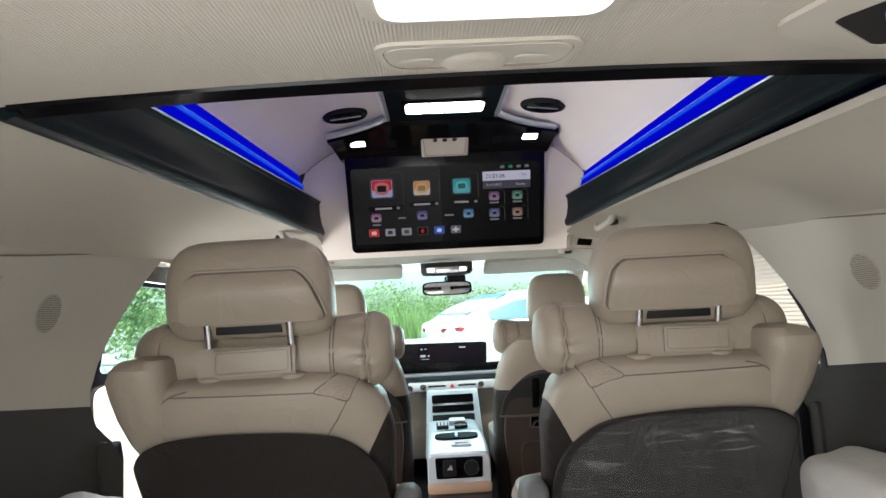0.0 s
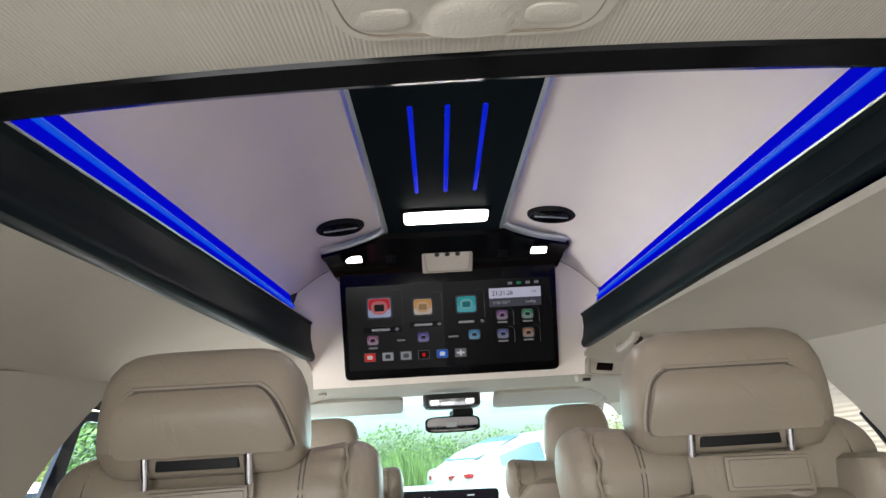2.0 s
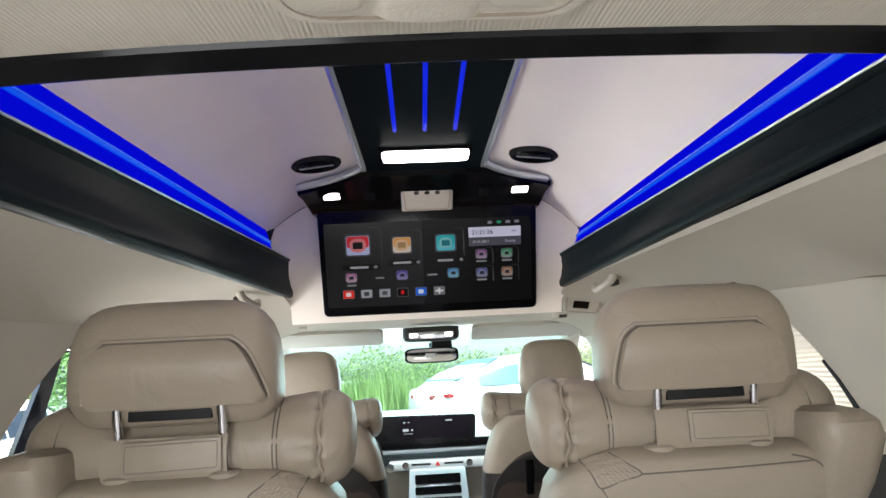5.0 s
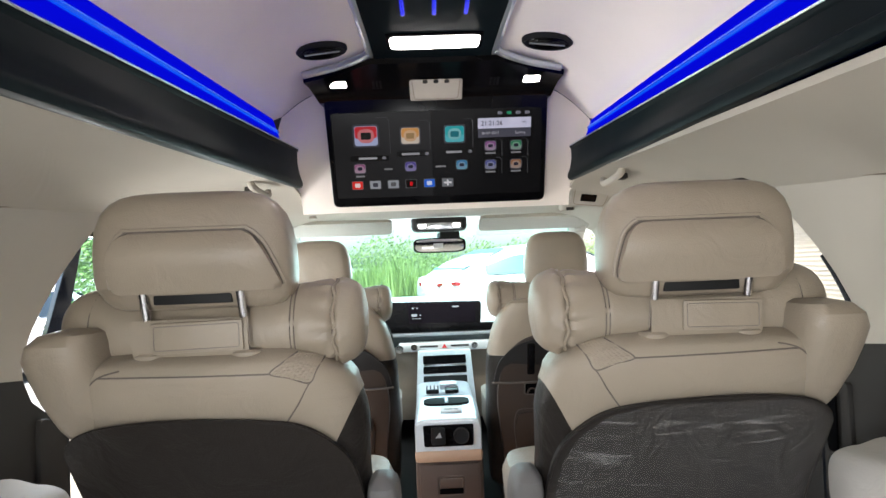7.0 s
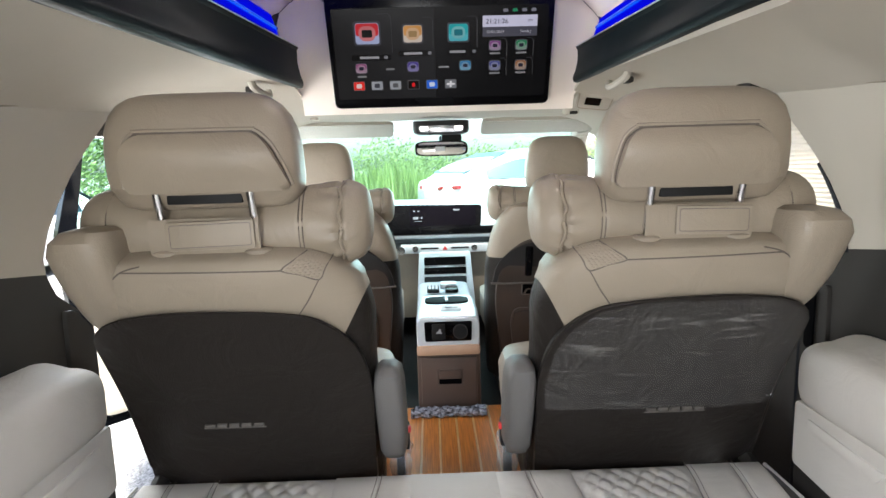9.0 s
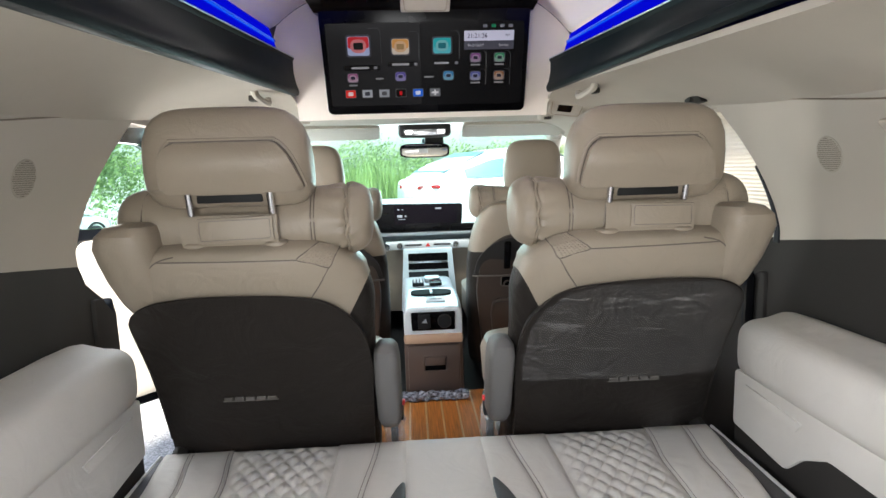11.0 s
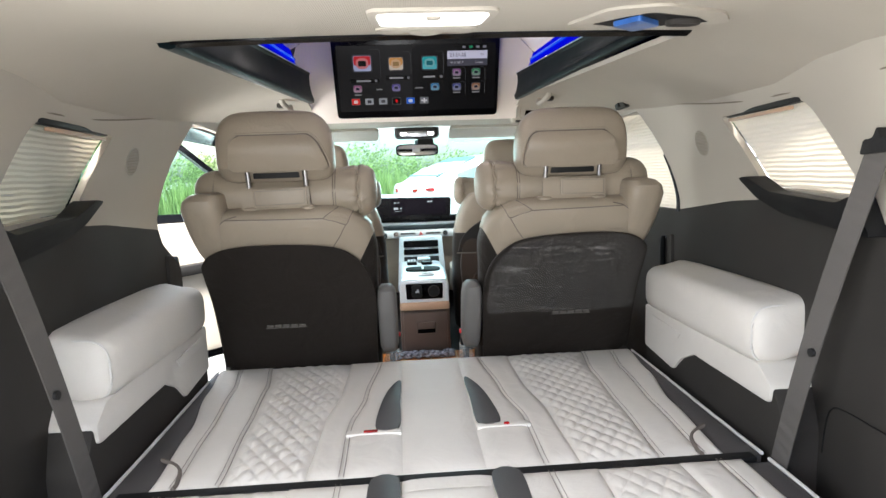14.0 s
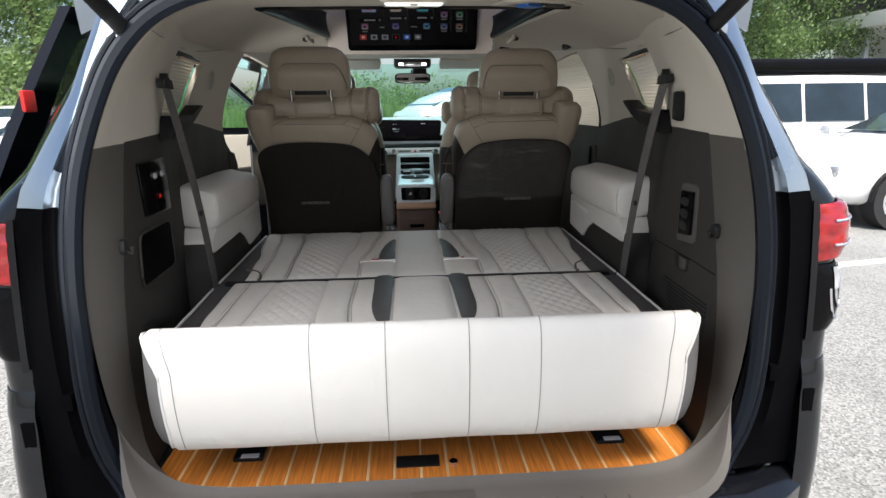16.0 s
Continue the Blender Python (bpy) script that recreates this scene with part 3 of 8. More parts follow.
def side_wall(s, word):
    f = lambda y, z: (s * wall_x(y, z), y, z)
    front_low = 1.54
    low = [(0.05, 0.53), (front_low, 0.53), (front_low, 1.185), (1.532, 1.215), (1.50, 1.238), (1.46, 1.268), (1.436, 1.316), (1.11, 1.359), (0.92, 1.372), (0.5, 1.352), (0.18, 1.342), (0.125, 1.17), (0.075, 1.0), (0.05, 0.86)]
    wall = structure("wall_" + word, panel(low, [], f, 0.02, 0.07, (s, 0, 0)), TRIM, "grey-brown moulded plastic side trim")
    up = [(0.18, 1.3415), (0.5, 1.3515), (0.92, 1.3715), (1.11, 1.3585), (1.436, 1.3155), (1.432, 1.35), (1.45, 1.405), (1.477, 1.46), (1.512, 1.52), (1.552, 1.58), (1.60, 1.645), (1.66, 1.715), (0.13, 1.715), (0.165, 1.56)]
    upper = part("upper_trim", panel(up, [WINDOW_REAR], f, 0.02, 0.05, (s, 0, 0)), PILLAR, wall, "smooth beige upper pillar trim")
    line = smooth([(s * (wall_x(y, z) - 0.0012), y, z) for y, z in ((0.16, 1.586), (0.42, 1.598), (0.80, 1.606), (1.02, 1.616), (1.27, 1.643), (1.42, 1.664), (1.585, 1.687))], 8)
    part("trim_seam", tube(line, 0.0018, 6), LEATHER_IN, wall, "fine joint between pillar trim and headliner")
    cover = rounded([(1.462, 0.90), (1.538, 0.90), (1.538, 1.175), (1.500, 1.222), (1.470, 1.232)], 0.018)
    part("jamb_cover", slab(cover, lambda y, z, d: (s * (wall_x(y, z) - d * (0.4 + 8 * (y - 1.46))), y, z), 0.022, 0.006), TRIM, wall, "raised grey cover at the door jamb")
    if s > 0:
        slot = rounded([(1.492, 1.075), (1.522, 1.075), (1.522, 1.205), (1.505, 1.225), (1.490, 1.21)], 0.012)
        part("jamb_slot", slab(slot, lambda y, z, d: (s * (wall_x(y, z) - 0.020 - d), y, z), 0.004, 0.001), SHADEBLACK, wall, "black belt slot in the jamb cover")
    edge = [(1.542, 0.54), (1.566, 0.54), (1.566, 1.17), (1.552, 1.215), (1.542, 1.20)]
    part("jamb_seal", slab(edge, lambda y, z, d: (s * (wall_x(y, z) + 0.012 - d), y, z), 0.022, 0.006), RUBBER, wall, "black door seal")
    if s > 0:
        line = smooth([(wall_x(y, z) + 0.004, y + 0.004, z) for y, z in ((1.436, 1.31), (1.436, 1.35), (1.454, 1.405), (1.481, 1.46), (1.505, 1.50))], 5)
        part("window_seal", tube(line, lambda q: 0.013 * (1 - 0.6 * q), 8), RUBBER, wall, "black seal along the door window")
    return wall


WALL_R, WALL_L = side_wall(1, "right"), side_wall(-1, "left")


def door_side(s, word):
    f = lambda y, z: (s * wall_x(y, z), y, z)
    f2 = lambda y, z: (s * (wall_x(y, z) + 0.025), y, z)
    # roof rail above the doors
    rail = [(1.55, 1.66), (1.75, 1.655), (3.0, 1.60), (3.1, 1.74), (1.5, 1.75)]
    structure("rail_" + word, panel(rail, [], f, 0.02, 0.08, (s, 0, 0)), PILLAR, "beige roof rail trim over the doors")
    pil = rounded([(2.30, 0.55), (2.48, 0.55), (2.46, 1.35), (2.42, 1.70), (2.33, 1.70), (2.30, 1.35)], 0.02)
    structure("pillar_" + word, panel(pil, [], f, 0.05, 0.08, (s, 0, 0)), TRIMDARK if s < 0 else PILLAR, "trim of the middle door pillar")
    if s > 0:
        front = [(2.46, 0.50), (4.0, 0.50), (4.0, 1.33), (2.46, 1.33)]
        structure("door_front_" + word, panel(front, [], f2, 0.05, 0.15, (s, 0, 0)), TRIM, "grey front door panel")
    if s > 0:
        mid = [(1.33, 0.50), (2.32, 0.50), (2.32, 1.31), (1.33, 1.31)]
        structure("door_slide_" + word, panel(mid, [], f2, 0.05, 0.12, (s, 0, 0)), TRIM, "grey sliding door panel")


door_side(1, "right")
door_side(-1, "left")


def pleated(s, poly, f, label):
    """A pleated cloth blind cut to a window's outline."""
    ys, zs = [p[0] for p in poly], [p[1] for p in poly]
    t = thing("window_blind", label, "blind", "cream pleated blinds")
    bm = bmesh.new()
    n, m = 2 * int((max(zs) - min(zs)) / 0.011), 8
    rows = []
    for k in range(n + 1):
        z = min(zs) + (max(zs) - min(zs)) * k / n
        zm = min(max(zs) - 0.002, max(min(zs) + 0.002, z))
        cuts = sorted(y1 + (y2 - y1) * (zm - z1) / (z2 - z1) for (y1, z1), (y2, z2) in zip(poly, poly[1:] + poly[:1]) if (z1 > zm) != (z2 > zm))
        a, c = cuts[0] - 0.02, cuts[-1] + 0.02
        off = Vector((-s * 0.0019 * (k % 2), 0, 0))
        rows.append([bm.verts.new(Vector(f(a + (c - a) * i / m, z)) + off + Vector((0, 0, 0.0012 * math.sin(i * 2.3 + k // 2)))) for i in range(m + 1)])
    for p, q in zip(rows, rows[1:]):
        for i in range(m):
            bm.faces.new((p[i], p[i + 1], q[i + 1], q[i]))
    part("cloth", bm, CURTAIN, t, sharp=10)
    return t


def blinds():
    for s in (1, -1):
        f = lambda y, z: (s * (wall_x(y, z) + 0.035), y, z)
        t = pleated(s, WINDOW_REAR, f, "cream pleated blind drawn over the rear quarter window")
        part("head_rail", box((0.02, 0.36, 0.012), (s * (wall_x(0.9, 1.585) + 0.004), 0.89, 1.588), 0.003, turn=Euler((0, 0, s * -0.14)).to_matrix().to_4x4()), TRIMDARK, t, "dark head rail of the blind")
        part("rail_edge", box((0.012, 0.30, 0.008), (s * (wall_x(0.9, 1.578) - 0.004), 0.90, 1.574), 0.002, turn=Euler((0, 0, s * -0.14)).to_matrix().to_4x4()), COPPER, t, "tan lower edge of the rail")
    poly = [(1.40, 1.30), (2.33, 1.30), (2.33, 1.66), (1.60, 1.665), (1.45, 1.50)]
    pleated(1, poly, lambda y, z: (wall_x(y, z) + 0.045, y, z), "cream pleated blind drawn over the sliding door window")


blinds()


def brackets():
    """Black scoops under the rear quarter windows."""
    for s in (1, -1):
        t = thing("window_bracket", "black plastic scoop below the rear quarter window", "bracket", "scoops below the quarter windows")
        poly = rounded([(0.96, 1.425), (0.92, 1.43), (0.84, 1.395), (0.56, 1.385), (0.50, 1.40), (0.46, 1.33), (0.80, 1.345), (0.90, 1.375)], 0.012)
        part("scoop", slab(poly, lambda y, z, d: (s * (wall_x(y, z) - 0.002 - d * (1 + 8 * max(0, z - 1.36))), y, z), 0.035, 0.008), BLACKMATT, t)


brackets()


TRIM_WIDTH = [(0.86, 0.09), (1.0, 0.108), (1.17, 0.150), (1.337, 0.190), (1.50, 0.175), (1.62, 0.115)]


def gate_trim():
    """Moulded trim that runs round the inside of the tailgate opening."""
    k = next(i for i, p in enumerate(GATE_RIGHT) if p.z > 1.34)
    a, c = GATE_RIGHT[k - 1], GATE_RIGHT[k]
    split = a.lerp(c, (1.34 - a.z) / (c.z - a.z))
    side, arch = GATE_RIGHT[:k] + [split], [split] + GATE_RIGHT[k:]

    def band(line, s):
        rings = []
        for k in range(6):
            t = k / 5
            ring = []
            for p in line:
                y = p.y + lerp(TRIM_WIDTH, p.z) * t * (0.25 + 0.75 * min(1, max(0, (p.z - 0.545) / 0.16)))
                if p.z > 1.62:
                    q = Vector((p.x * 0.985, y, roof_z(p.x, y) - 0.001))
                elif p.z > 0.74:
                    q = Vector((wall_x(y, p.z) - 0.0015, y, p.z))
                else:
                    k = min(1, max(0, (p.z - 0.535) / 0.205))
                    q = Vector((p.x - 0.02 * (1 - k) + (wall_x(y, p.z) - 0.0015 - p.x) * k, y, p.z - 0.006 * (1 - k)))
                w = math.sin(t * math.pi / 2)
                e = p.lerp(q, w)
                ring.append((s * e.x, y, e.z))
            rings.append(ring)
        return loft(rings, closed=False)
    for s, word in ((1, "right"), (-1, "left")):
        structure("trim_arch_" + word, band(arch, s), PILLAR, "beige moulded edge of the tailgate opening")
        structure("trim_side_" + word, band(side, s), SILLPLASTIC, "grey-brown moulded edge of the tailgate opening")


gate_trim()


def sill():
    low = [p for p in GATE_RIGHT if p.z < 0.76]
    line = [Vector((-p.x, p.y, p.z)) for p in low[:0:-1]] + low
    rings = []
    for dy, off in ((0.010, 0.020), (0.0, 0.010), (-0.02, 0.002), (-0.055, 0.0), (-0.085, -0.008), (-0.098, -0.03)):
        ring = []
        for p in line:
            n = Vector((p.x * max(0, abs(p.x) - 0.45) * 3, 0, p.z - 0.85))
            n.normalize()
            k = 1 - min(1, max(0, p.z - 0.54) / 0.21)
            k = k * k * (3 - 2 * k)
            ring.append((p.x - n.x * (off * k + 0.003), p.y + dy * k - 0.002, p.z - n.z * (off * k + 0.003)))
        rings.append(ring)
    ob = structure("sill", loft(rings, closed=False), SILLPLASTIC, "ribbed grey plastic tailgate sill")
    part("latch_cover", box((0.15, 0.07, 0.016), (0.015, -0.075, 0.535), 0.006), SILLPLASTIC, ob, "latch cover")
    for k in range(19):
        x = -0.50 + 1.0 * k / 18
        if abs(x - 0.015) > 0.09:
            part("rib", box((0.003, 0.075, 0.002), (x, -0.055, 0.5365), 0), TRIM, ob)


sill()

# ---- bulkheads that close the cabin in front ----
def front_end():
    f = sheet(20, 6, lambda u, v: ((u - 0.5) * 1.64, 4.25 - 0.02 * v, 0.45 + 0.85 * v), 0.02)
    structure("bulkhead", f, TRIMDARK, "dark bulkhead under the windscreen")
    w = thing("windscreen", "curved laminated windscreen", "windscreen", kind="structure")
    bm = sheet(24, 10, lambda u, v: ((u - 0.5) * (1.62 - 0.34 * v), 4.22 - 1.18 * v - 0.10 * (2 * u - 1) ** 2, 1.30 + 0.40 * v), 0.004)
    p = part("pane", bm, GLASS, w)
    p.visible_shadow = False
    for s in (1, -1):
        bm = tube([(s * 0.83, 4.05, 1.25), (s * 0.78, 3.60, 1.47), (s * 0.70, 3.05, 1.70)], 0.045, 10)
        part("screen_pillar", bm, PILLAR, w, "beige front pillar trim")


front_end()

# ---- seats ----
def ring_xy(cx, cy, z, a, b, p=0.5, n=36, lean=0.0):
    return [(cx + x, cy + y + lean * y, z) for x, y in oval(n, a, b, p)]


def headrest_rings(cx, cy, z0, h, w, d, lean):
    prof = [(0.0, 0.60, 0.45), (0.03, 0.82, 0.75), (0.12, 0.94, 0.93), (0.32, 0.995, 1.0), (0.52, 0.985, 1.0), (0.70, 0.945, 0.96), (0.83, 0.87, 0.87), (0.92, 0.76, 0.70), (0.97, 0.62, 0.48), (0.993, 0.45, 0.25), (1.0, 0.25, 0.1)]
    return [ring_xy(cx, cy - lean * t * h, z0 + h * t, w * a, d * b, 0.55) for t, a, b in prof]


def roll_pillow(x0, x1, cy, cz, r, bunch0=True):
    """A soft roll that lies along x, gathered at its end nearer the aisle."""
    rings, n, sides = [], 120, 72
    for i in range(n + 1):
        t = i / n
        e0 = min(1, t / 0.075)
        e1 = min(1, (1 - t) / 0.12)
        rr = r * (0.45 + 0.55 * math.sqrt(max(0, 1 - (1 - e0) ** 2))) * (0.35 + 0.65 * math.sqrt(max(0, 1 - (1 - e1) ** 2)))
        pinch = 1 - 0.075 * math.exp(-((t - 0.10) / 0.009) ** 2) + 0.03 * math.exp(-((t - 0.078) / 0.012) ** 2) - 0.03 * math.exp(-((t - 0.2275) / 0.010) ** 2) - 0.02 * math.exp(-((t - 0.875) / 0.008) ** 2) - 0.05 * math.exp(-((t - 0.55) / 0.16) ** 4)
        ring = []
        for k in range(sides):
            a = 2 * math.pi * k / sides
            wr = 1 + 0.022 * noise.noise(Vector((t * 5, math.cos(a) * 1.2, math.sin(a) * 1.2))) + (0.042 * math.sin(a * 13 + 3 * noise.noise(Vector((t * 5, math.cos(a) * 2, math.sin(a) * 2)))) * math.exp(-((t - 0.10) / (0.06 if t > 0.10 else 0.03)) ** 2)) + 0.012 * noise.noise(Vector((t * 30, math.cos(a) * 4, math.sin(a) * 4))) * math.exp(-((t - 0.12) / 0.15) ** 2)
            q = rr * wr * pinch
            ring.append((x0 + (x1 - x0) * t, cy + math.cos(a) * q, cz + math.sin(a) * q * 1.02 - 0.012 * math.sin(math.pi * t)))
        rings.append(ring)
    return loft(rings)


def back_y(z):
    """The rear face of the middle row's leaning backrest."""
    return 1.367 - (z - 1.01) * 0.5


SEAT_X = 0.405


def side_of(bm, s):
    return bm if s > 0 else mirrored(bm)


def captain_seat(s):
    film = s > 0
    label = "taupe leather captain seat with a dark back under creased protective film" if film else "taupe leather captain seat with a dark brown leather back"
    t = thing("captain_seat", label, "car seat", "middle row captain seats")
    cx = SEAT_X

    def flare(x):
        """The exponent of the backrest's plan: a soft roll on the aisle side, square on the outer one."""
        return 2.67 if x < 0 else 4.76

    def fall(x, z):
        """How far the shoulder drops towards the aisle."""
        k = min(1.0, max(0.0, (z - 1.20) / 0.15))
        return 0.055 * max(0.0, (0.27 - x) / 0.12) ** 1.6 * k * k * (3 - 2 * k)

    def body(levels, less=0.0):
        rings = []
        for z, w, d, dy in levels:
            ring = []
            for k in range(72):
                q = 2 * math.pi * (k + 0.5) / 72
                p = 2 / flare(math.cos(q)) if math.sin(q) < 0 else 0.42
                x, y = (w - less) * power(math.cos(q), p), (d - less) * power(math.sin(q), p)
                drop = fall(cx + x, z)
                ring.append((cx + x, back_y(z) + 0.088 + dy + y + 0.5 * drop, z - drop))
            rings.append(ring)
        return loft(rings)
    low = [(0.58, 0.20, 0.07, 0), (0.60, 0.225, 0.085, 0), (0.80, 0.238, 0.088, 0), (1.05, 0.243, 0.088, 0), (1.14, 0.245, 0.0885, 0), (1.20, 0.249, 0.0895, 0), (1.25, 0.252, 0.0905, 0), (1.30, 0.25, 0.0905, 0), (1.335, 0.243, 0.088, 0.003)]
    part("backrest_base", side_of(body(low, 0.003), s), DARKLEATHER, t)
    shell = body([(1.10, 0.243, 0.0885, 0), (1.14, 0.245, 0.0885, 0), (1.17, 0.247, 0.089, 0), (1.20, 0.249, 0.0895, 0), (1.225, 0.251, 0.09, 0), (1.25, 0.252, 0.0905, 0), (1.275, 0.252, 0.0905, 0), (1.30, 0.25, 0.0905, 0), (1.32, 0.247, 0.0895, 0.001), (1.335, 0.243, 0.088, 0.003), (1.345, 0.240, 0.0865, 0.004), (1.350, 0.238, 0.085, 0.005), (1.356, 0.236, 0.082, 0.008), (1.362, 0.235, 0.082, 0.012), (1.369, 0.226, 0.079, 0.018), (1.377, 0.205, 0.069, 0.025), (1.384, 0.17, 0.052, 0.034), (1.388, 0.13, 0.035, 0.04)])
    # the taupe cover ends along a slant that rises to the aisle
    for co, no in (((0.209, 1.27, 1.208), (1.9, 0, 1)), ((0.4, 1.27, 1.17), (0, 0, 1))):
        bmesh.ops.bisect_plane(shell, geom=shell.verts[:] + shell.edges[:] + shell.faces[:], plane_co=co, plane_no=no, clear_inner=True)
    part("backrest_top", side_of(shell, s), LEATHER, t, "taupe leather shoulder of the backrest")

    def shoulder(x, z):
        z += fall(x, z)
        w = lerp([(1.20, 0.249), (1.25, 0.252), (1.30, 0.25), (1.335, 0.243), (1.350, 0.238), (1.362, 0.235), (1.377, 0.205)], z)
        d = lerp([(1.20, 0.0895), (1.25, 0.0905), (1.30, 0.0905), (1.335, 0.088), (1.350, 0.085), (1.356, 0.082), (1.362, 0.082), (1.377, 0.069)], z)
        dy = lerp([(1.30, 0.0), (1.335, 0.003), (1.350, 0.005), (1.362, 0.012), (1.377, 0.025)], z)
        n = flare(x - cx)
        return back_y(z) + 0.5 * fall(x, z) + 0.088 + dy - d * max(0.0, 1 - min(1.0, abs(x - cx) / w) ** n) ** (1 / n)
    # dark rear panel with an arched top
    arch = [(0.182, 0.80), (0.177, 0.95), (0.171, 1.065), (0.182, 1.157), (0.2085, 1.2105), (0.2515, 1.249), (0.305, 1.2645), (0.395, 1.2725), (0.50, 1.274), (0.575, 1.267), (0.615, 1.256), (0.645, 1.240), (0.664, 1.220), (0.671, 1.193), (0.669, 1.075), (0.68, 0.90), (0.685, 0.80), (0.66, 0.62), (0.20, 0.62)]
    arch = [(p.x, p.y) for p in smooth([(a, b, 0) for a, b in arch], 4, closed=True)]

    def rear(a, b, d):
        return (a, back_y(b) + 0.004 + 0.028 * (abs(a - 0.425) / 0.25) ** 4 - d - 0.006 * math.cos(b * 9), b)
    pan = part("back_panel", side_of(panel(arch, [], lambda a, b: rear(a, b, 0.020 + 0.0025 * math.sin((a - 0.425) * 9) * math.sin(b * 11)), 0.022, 0.03, (0, 1, 0)), s), DARKLEATHER, t, "dark brown leather back panel", sharp=60)
    rim = [rear(a, b, 0.0185) for a, b in arch if b > 0.86]
    cut = max(range(len(rim)), key=lambda i: (Vector(rim[i]) - Vector(rim[i - 1])).length)
    part("panel_piping", side_of(tube(rim[cut:] + rim[:cut], 0.0028, 6), s), DARKLEATHER, pan)
    # row of hook slots
    hook = bmesh.new()
    for k in range(5):
        box((0.0215, 0.010, 0.010 - 0.002 * (k in (0, 4))), (0.455 - 0.050 + 0.025 * k, rear(0.45, 1.004, 0.020)[1], 1.004), 0.003, 2, bm=hook)
    box((0.128, 0.005, 0.003), (0.455, rear(0.45, 0.997, 0.0205)[1], 0.997), 0.001, 1, bm=hook)
    part("hook_strip", side_of(hook, s), SILLPLASTIC, t, "grey plastic hook strip")
    # outer shoulder wing
    rings = []
    for z, x, a, b, y in ((1.165, 0.620, 0.014, 0.03, 1.405), (1.18, 0.622, 0.030, 0.055, 1.393), (1.215, 0.622, 0.044, 0.074, 1.362), (1.26, 0.625, 0.053, 0.084, 1.328), (1.31, 0.630, 0.057, 0.090, 1.300), (1.355, 0.633, 0.059, 0.092, 1.279), (1.385, 0.634, 0.060, 0.092, 1.266), (1.408, 0.630, 0.056, 0.085, 1.258), (1.424, 0.624, 0.045, 0.066, 1.252), (1.431, 0.616, 0.024, 0.034, 1.25)):
        rings.append(ring_xy(x, y, z, a, b, 0.62, 36))
    part("shoulder_wing", side_of(loft(rings), s), LEATHER, t)
    # seams of the shoulder
    for pts in ([(0.539, 1.362), (0.573, 1.352), (0.598, 1.327), (0.608, 1.293), (0.622, 1.272)], [(0.298, 1.347), (0.36, 1.348), (0.432, 1.349), (0.52, 1.351), (0.573, 1.352)], [(0.238, 1.327), (0.247, 1.312), (0.258, 1.292), (0.283, 1.257)], [(0.217, 1.366), (0.226, 1.348), (0.238, 1.327), (0.268, 1.338), (0.298, 1.347), (0.278, 1.364), (0.258, 1.378)]):
        mx = [(p.x, shoulder(p.x, p.y) - 0.0004, p.y) for p in smooth([(a, b, 0) for a, b in pts], 10)]
        part("seam", side_of(tube(mx, 0.0014, 5), s), SEAM, t)
    # woven corner patch
    def weave(u, v):
        low_, top_ = (0.240 + 0.056 * u, 1.3285 + 0.018 * u), (0.219 + 0.038 * u, 1.3655 + 0.012 * u)
        a, b = low_[0] + (top_[0] - low_[0]) * v, low_[1] + (top_[1] - low_[1]) * v
        lift = 0.0016 * abs(math.sin(math.pi * 8 * u) * math.sin(math.pi * 7 * v + 0.5 * math.pi * int(8 * u))) ** 0.6
        return (a, shoulder(a, b) - 0.0006 - lift, b)
    part("woven_patch", side_of(sheet(56, 42, weave), s), LEATHER, t, "woven leather corner patch")
    # headrest
    hx, hy, hz, hh = 0.427, 1.275, 1.443 if s > 0 else 1.455, 0.197
    prof = [(0.0, 0.76, 0.40), (0.03, 0.88, 0.53), (0.10, 0.96, 0.62), (0.15, 0.985, 0.70), (0.20, 0.995, 0.95), (0.28, 1.0, 1.0), (0.50, 0.995, 1.0), (0.68, 0.965, 0.97), (0.81, 0.905, 0.88), (0.90, 0.82, 0.74), (0.955, 0.72, 0.56), (0.985, 0.60, 0.34), (1.0, 0.42, 0.14)]
    h = part("headrest", side_of(loft([ring_xy(hx, hy - 0.12 * q * hh, hz + hh * q, 0.164 * a, 0.070 * b, 0.52, 48) for q, a, b in prof]), s), LEATHER, t)

    def hr_rear(a, b):
        q = b / hh
        w = 0.164 * lerp([(p[0], p[1]) for p in prof], q)
        d = 0.070 * lerp([(p[0], p[2]) for p in prof if p[0] > 0.25], q)
        return hy - 0.12 * b - d * max(0.0, 1 - min(1.0, abs(a) / w) ** 3.85) ** 0.26
    pad = rounded([(-0.140, 0.029), (0.132, 0.029), (0.128, 0.062), (0.112, 0.103), (0.090, 0.126), (-0.108, 0.126), (-0.127, 0.108), (-0.138, 0.062)] if s > 0 else [(-0.146, 0.029), (0.126, 0.029), (0.126, 0.062), (0.118, 0.108), (0.098, 0.126), (-0.096, 0.126), (-0.118, 0.103), (-0.136, 0.062)], 0.022, 4)
    pad = [(a - 0.008, b) for a, b in pad]
    proud = lambda b: 0.003 + 0.017 * math.sin(math.pi * min(1.0, max(0.0, (b - 0.029) / 0.098)) ** 1.3) ** 0.9
    bm = panel(pad, [], lambda a, b: (hx + a, hr_rear(a, b) - proud(b), hz + b), 0.036, 0.012, (0, 1, 0))
    part("rear_pad", side_of(bm, s), LEATHER, h, "raised taupe rear pad", sharp=50)
    line = [(hx + a, hr_rear(a, b) - 0.0012, hz + b) for a, b in [(q[0] * 1.03 - 0.0002, 0.029 + (q[1] - 0.029) * 1.06) for q in pad] if b > 0.034]
    cut = max(range(len(line)), key=lambda i: (Vector(line[i]) - Vector(line[i - 1])).length)
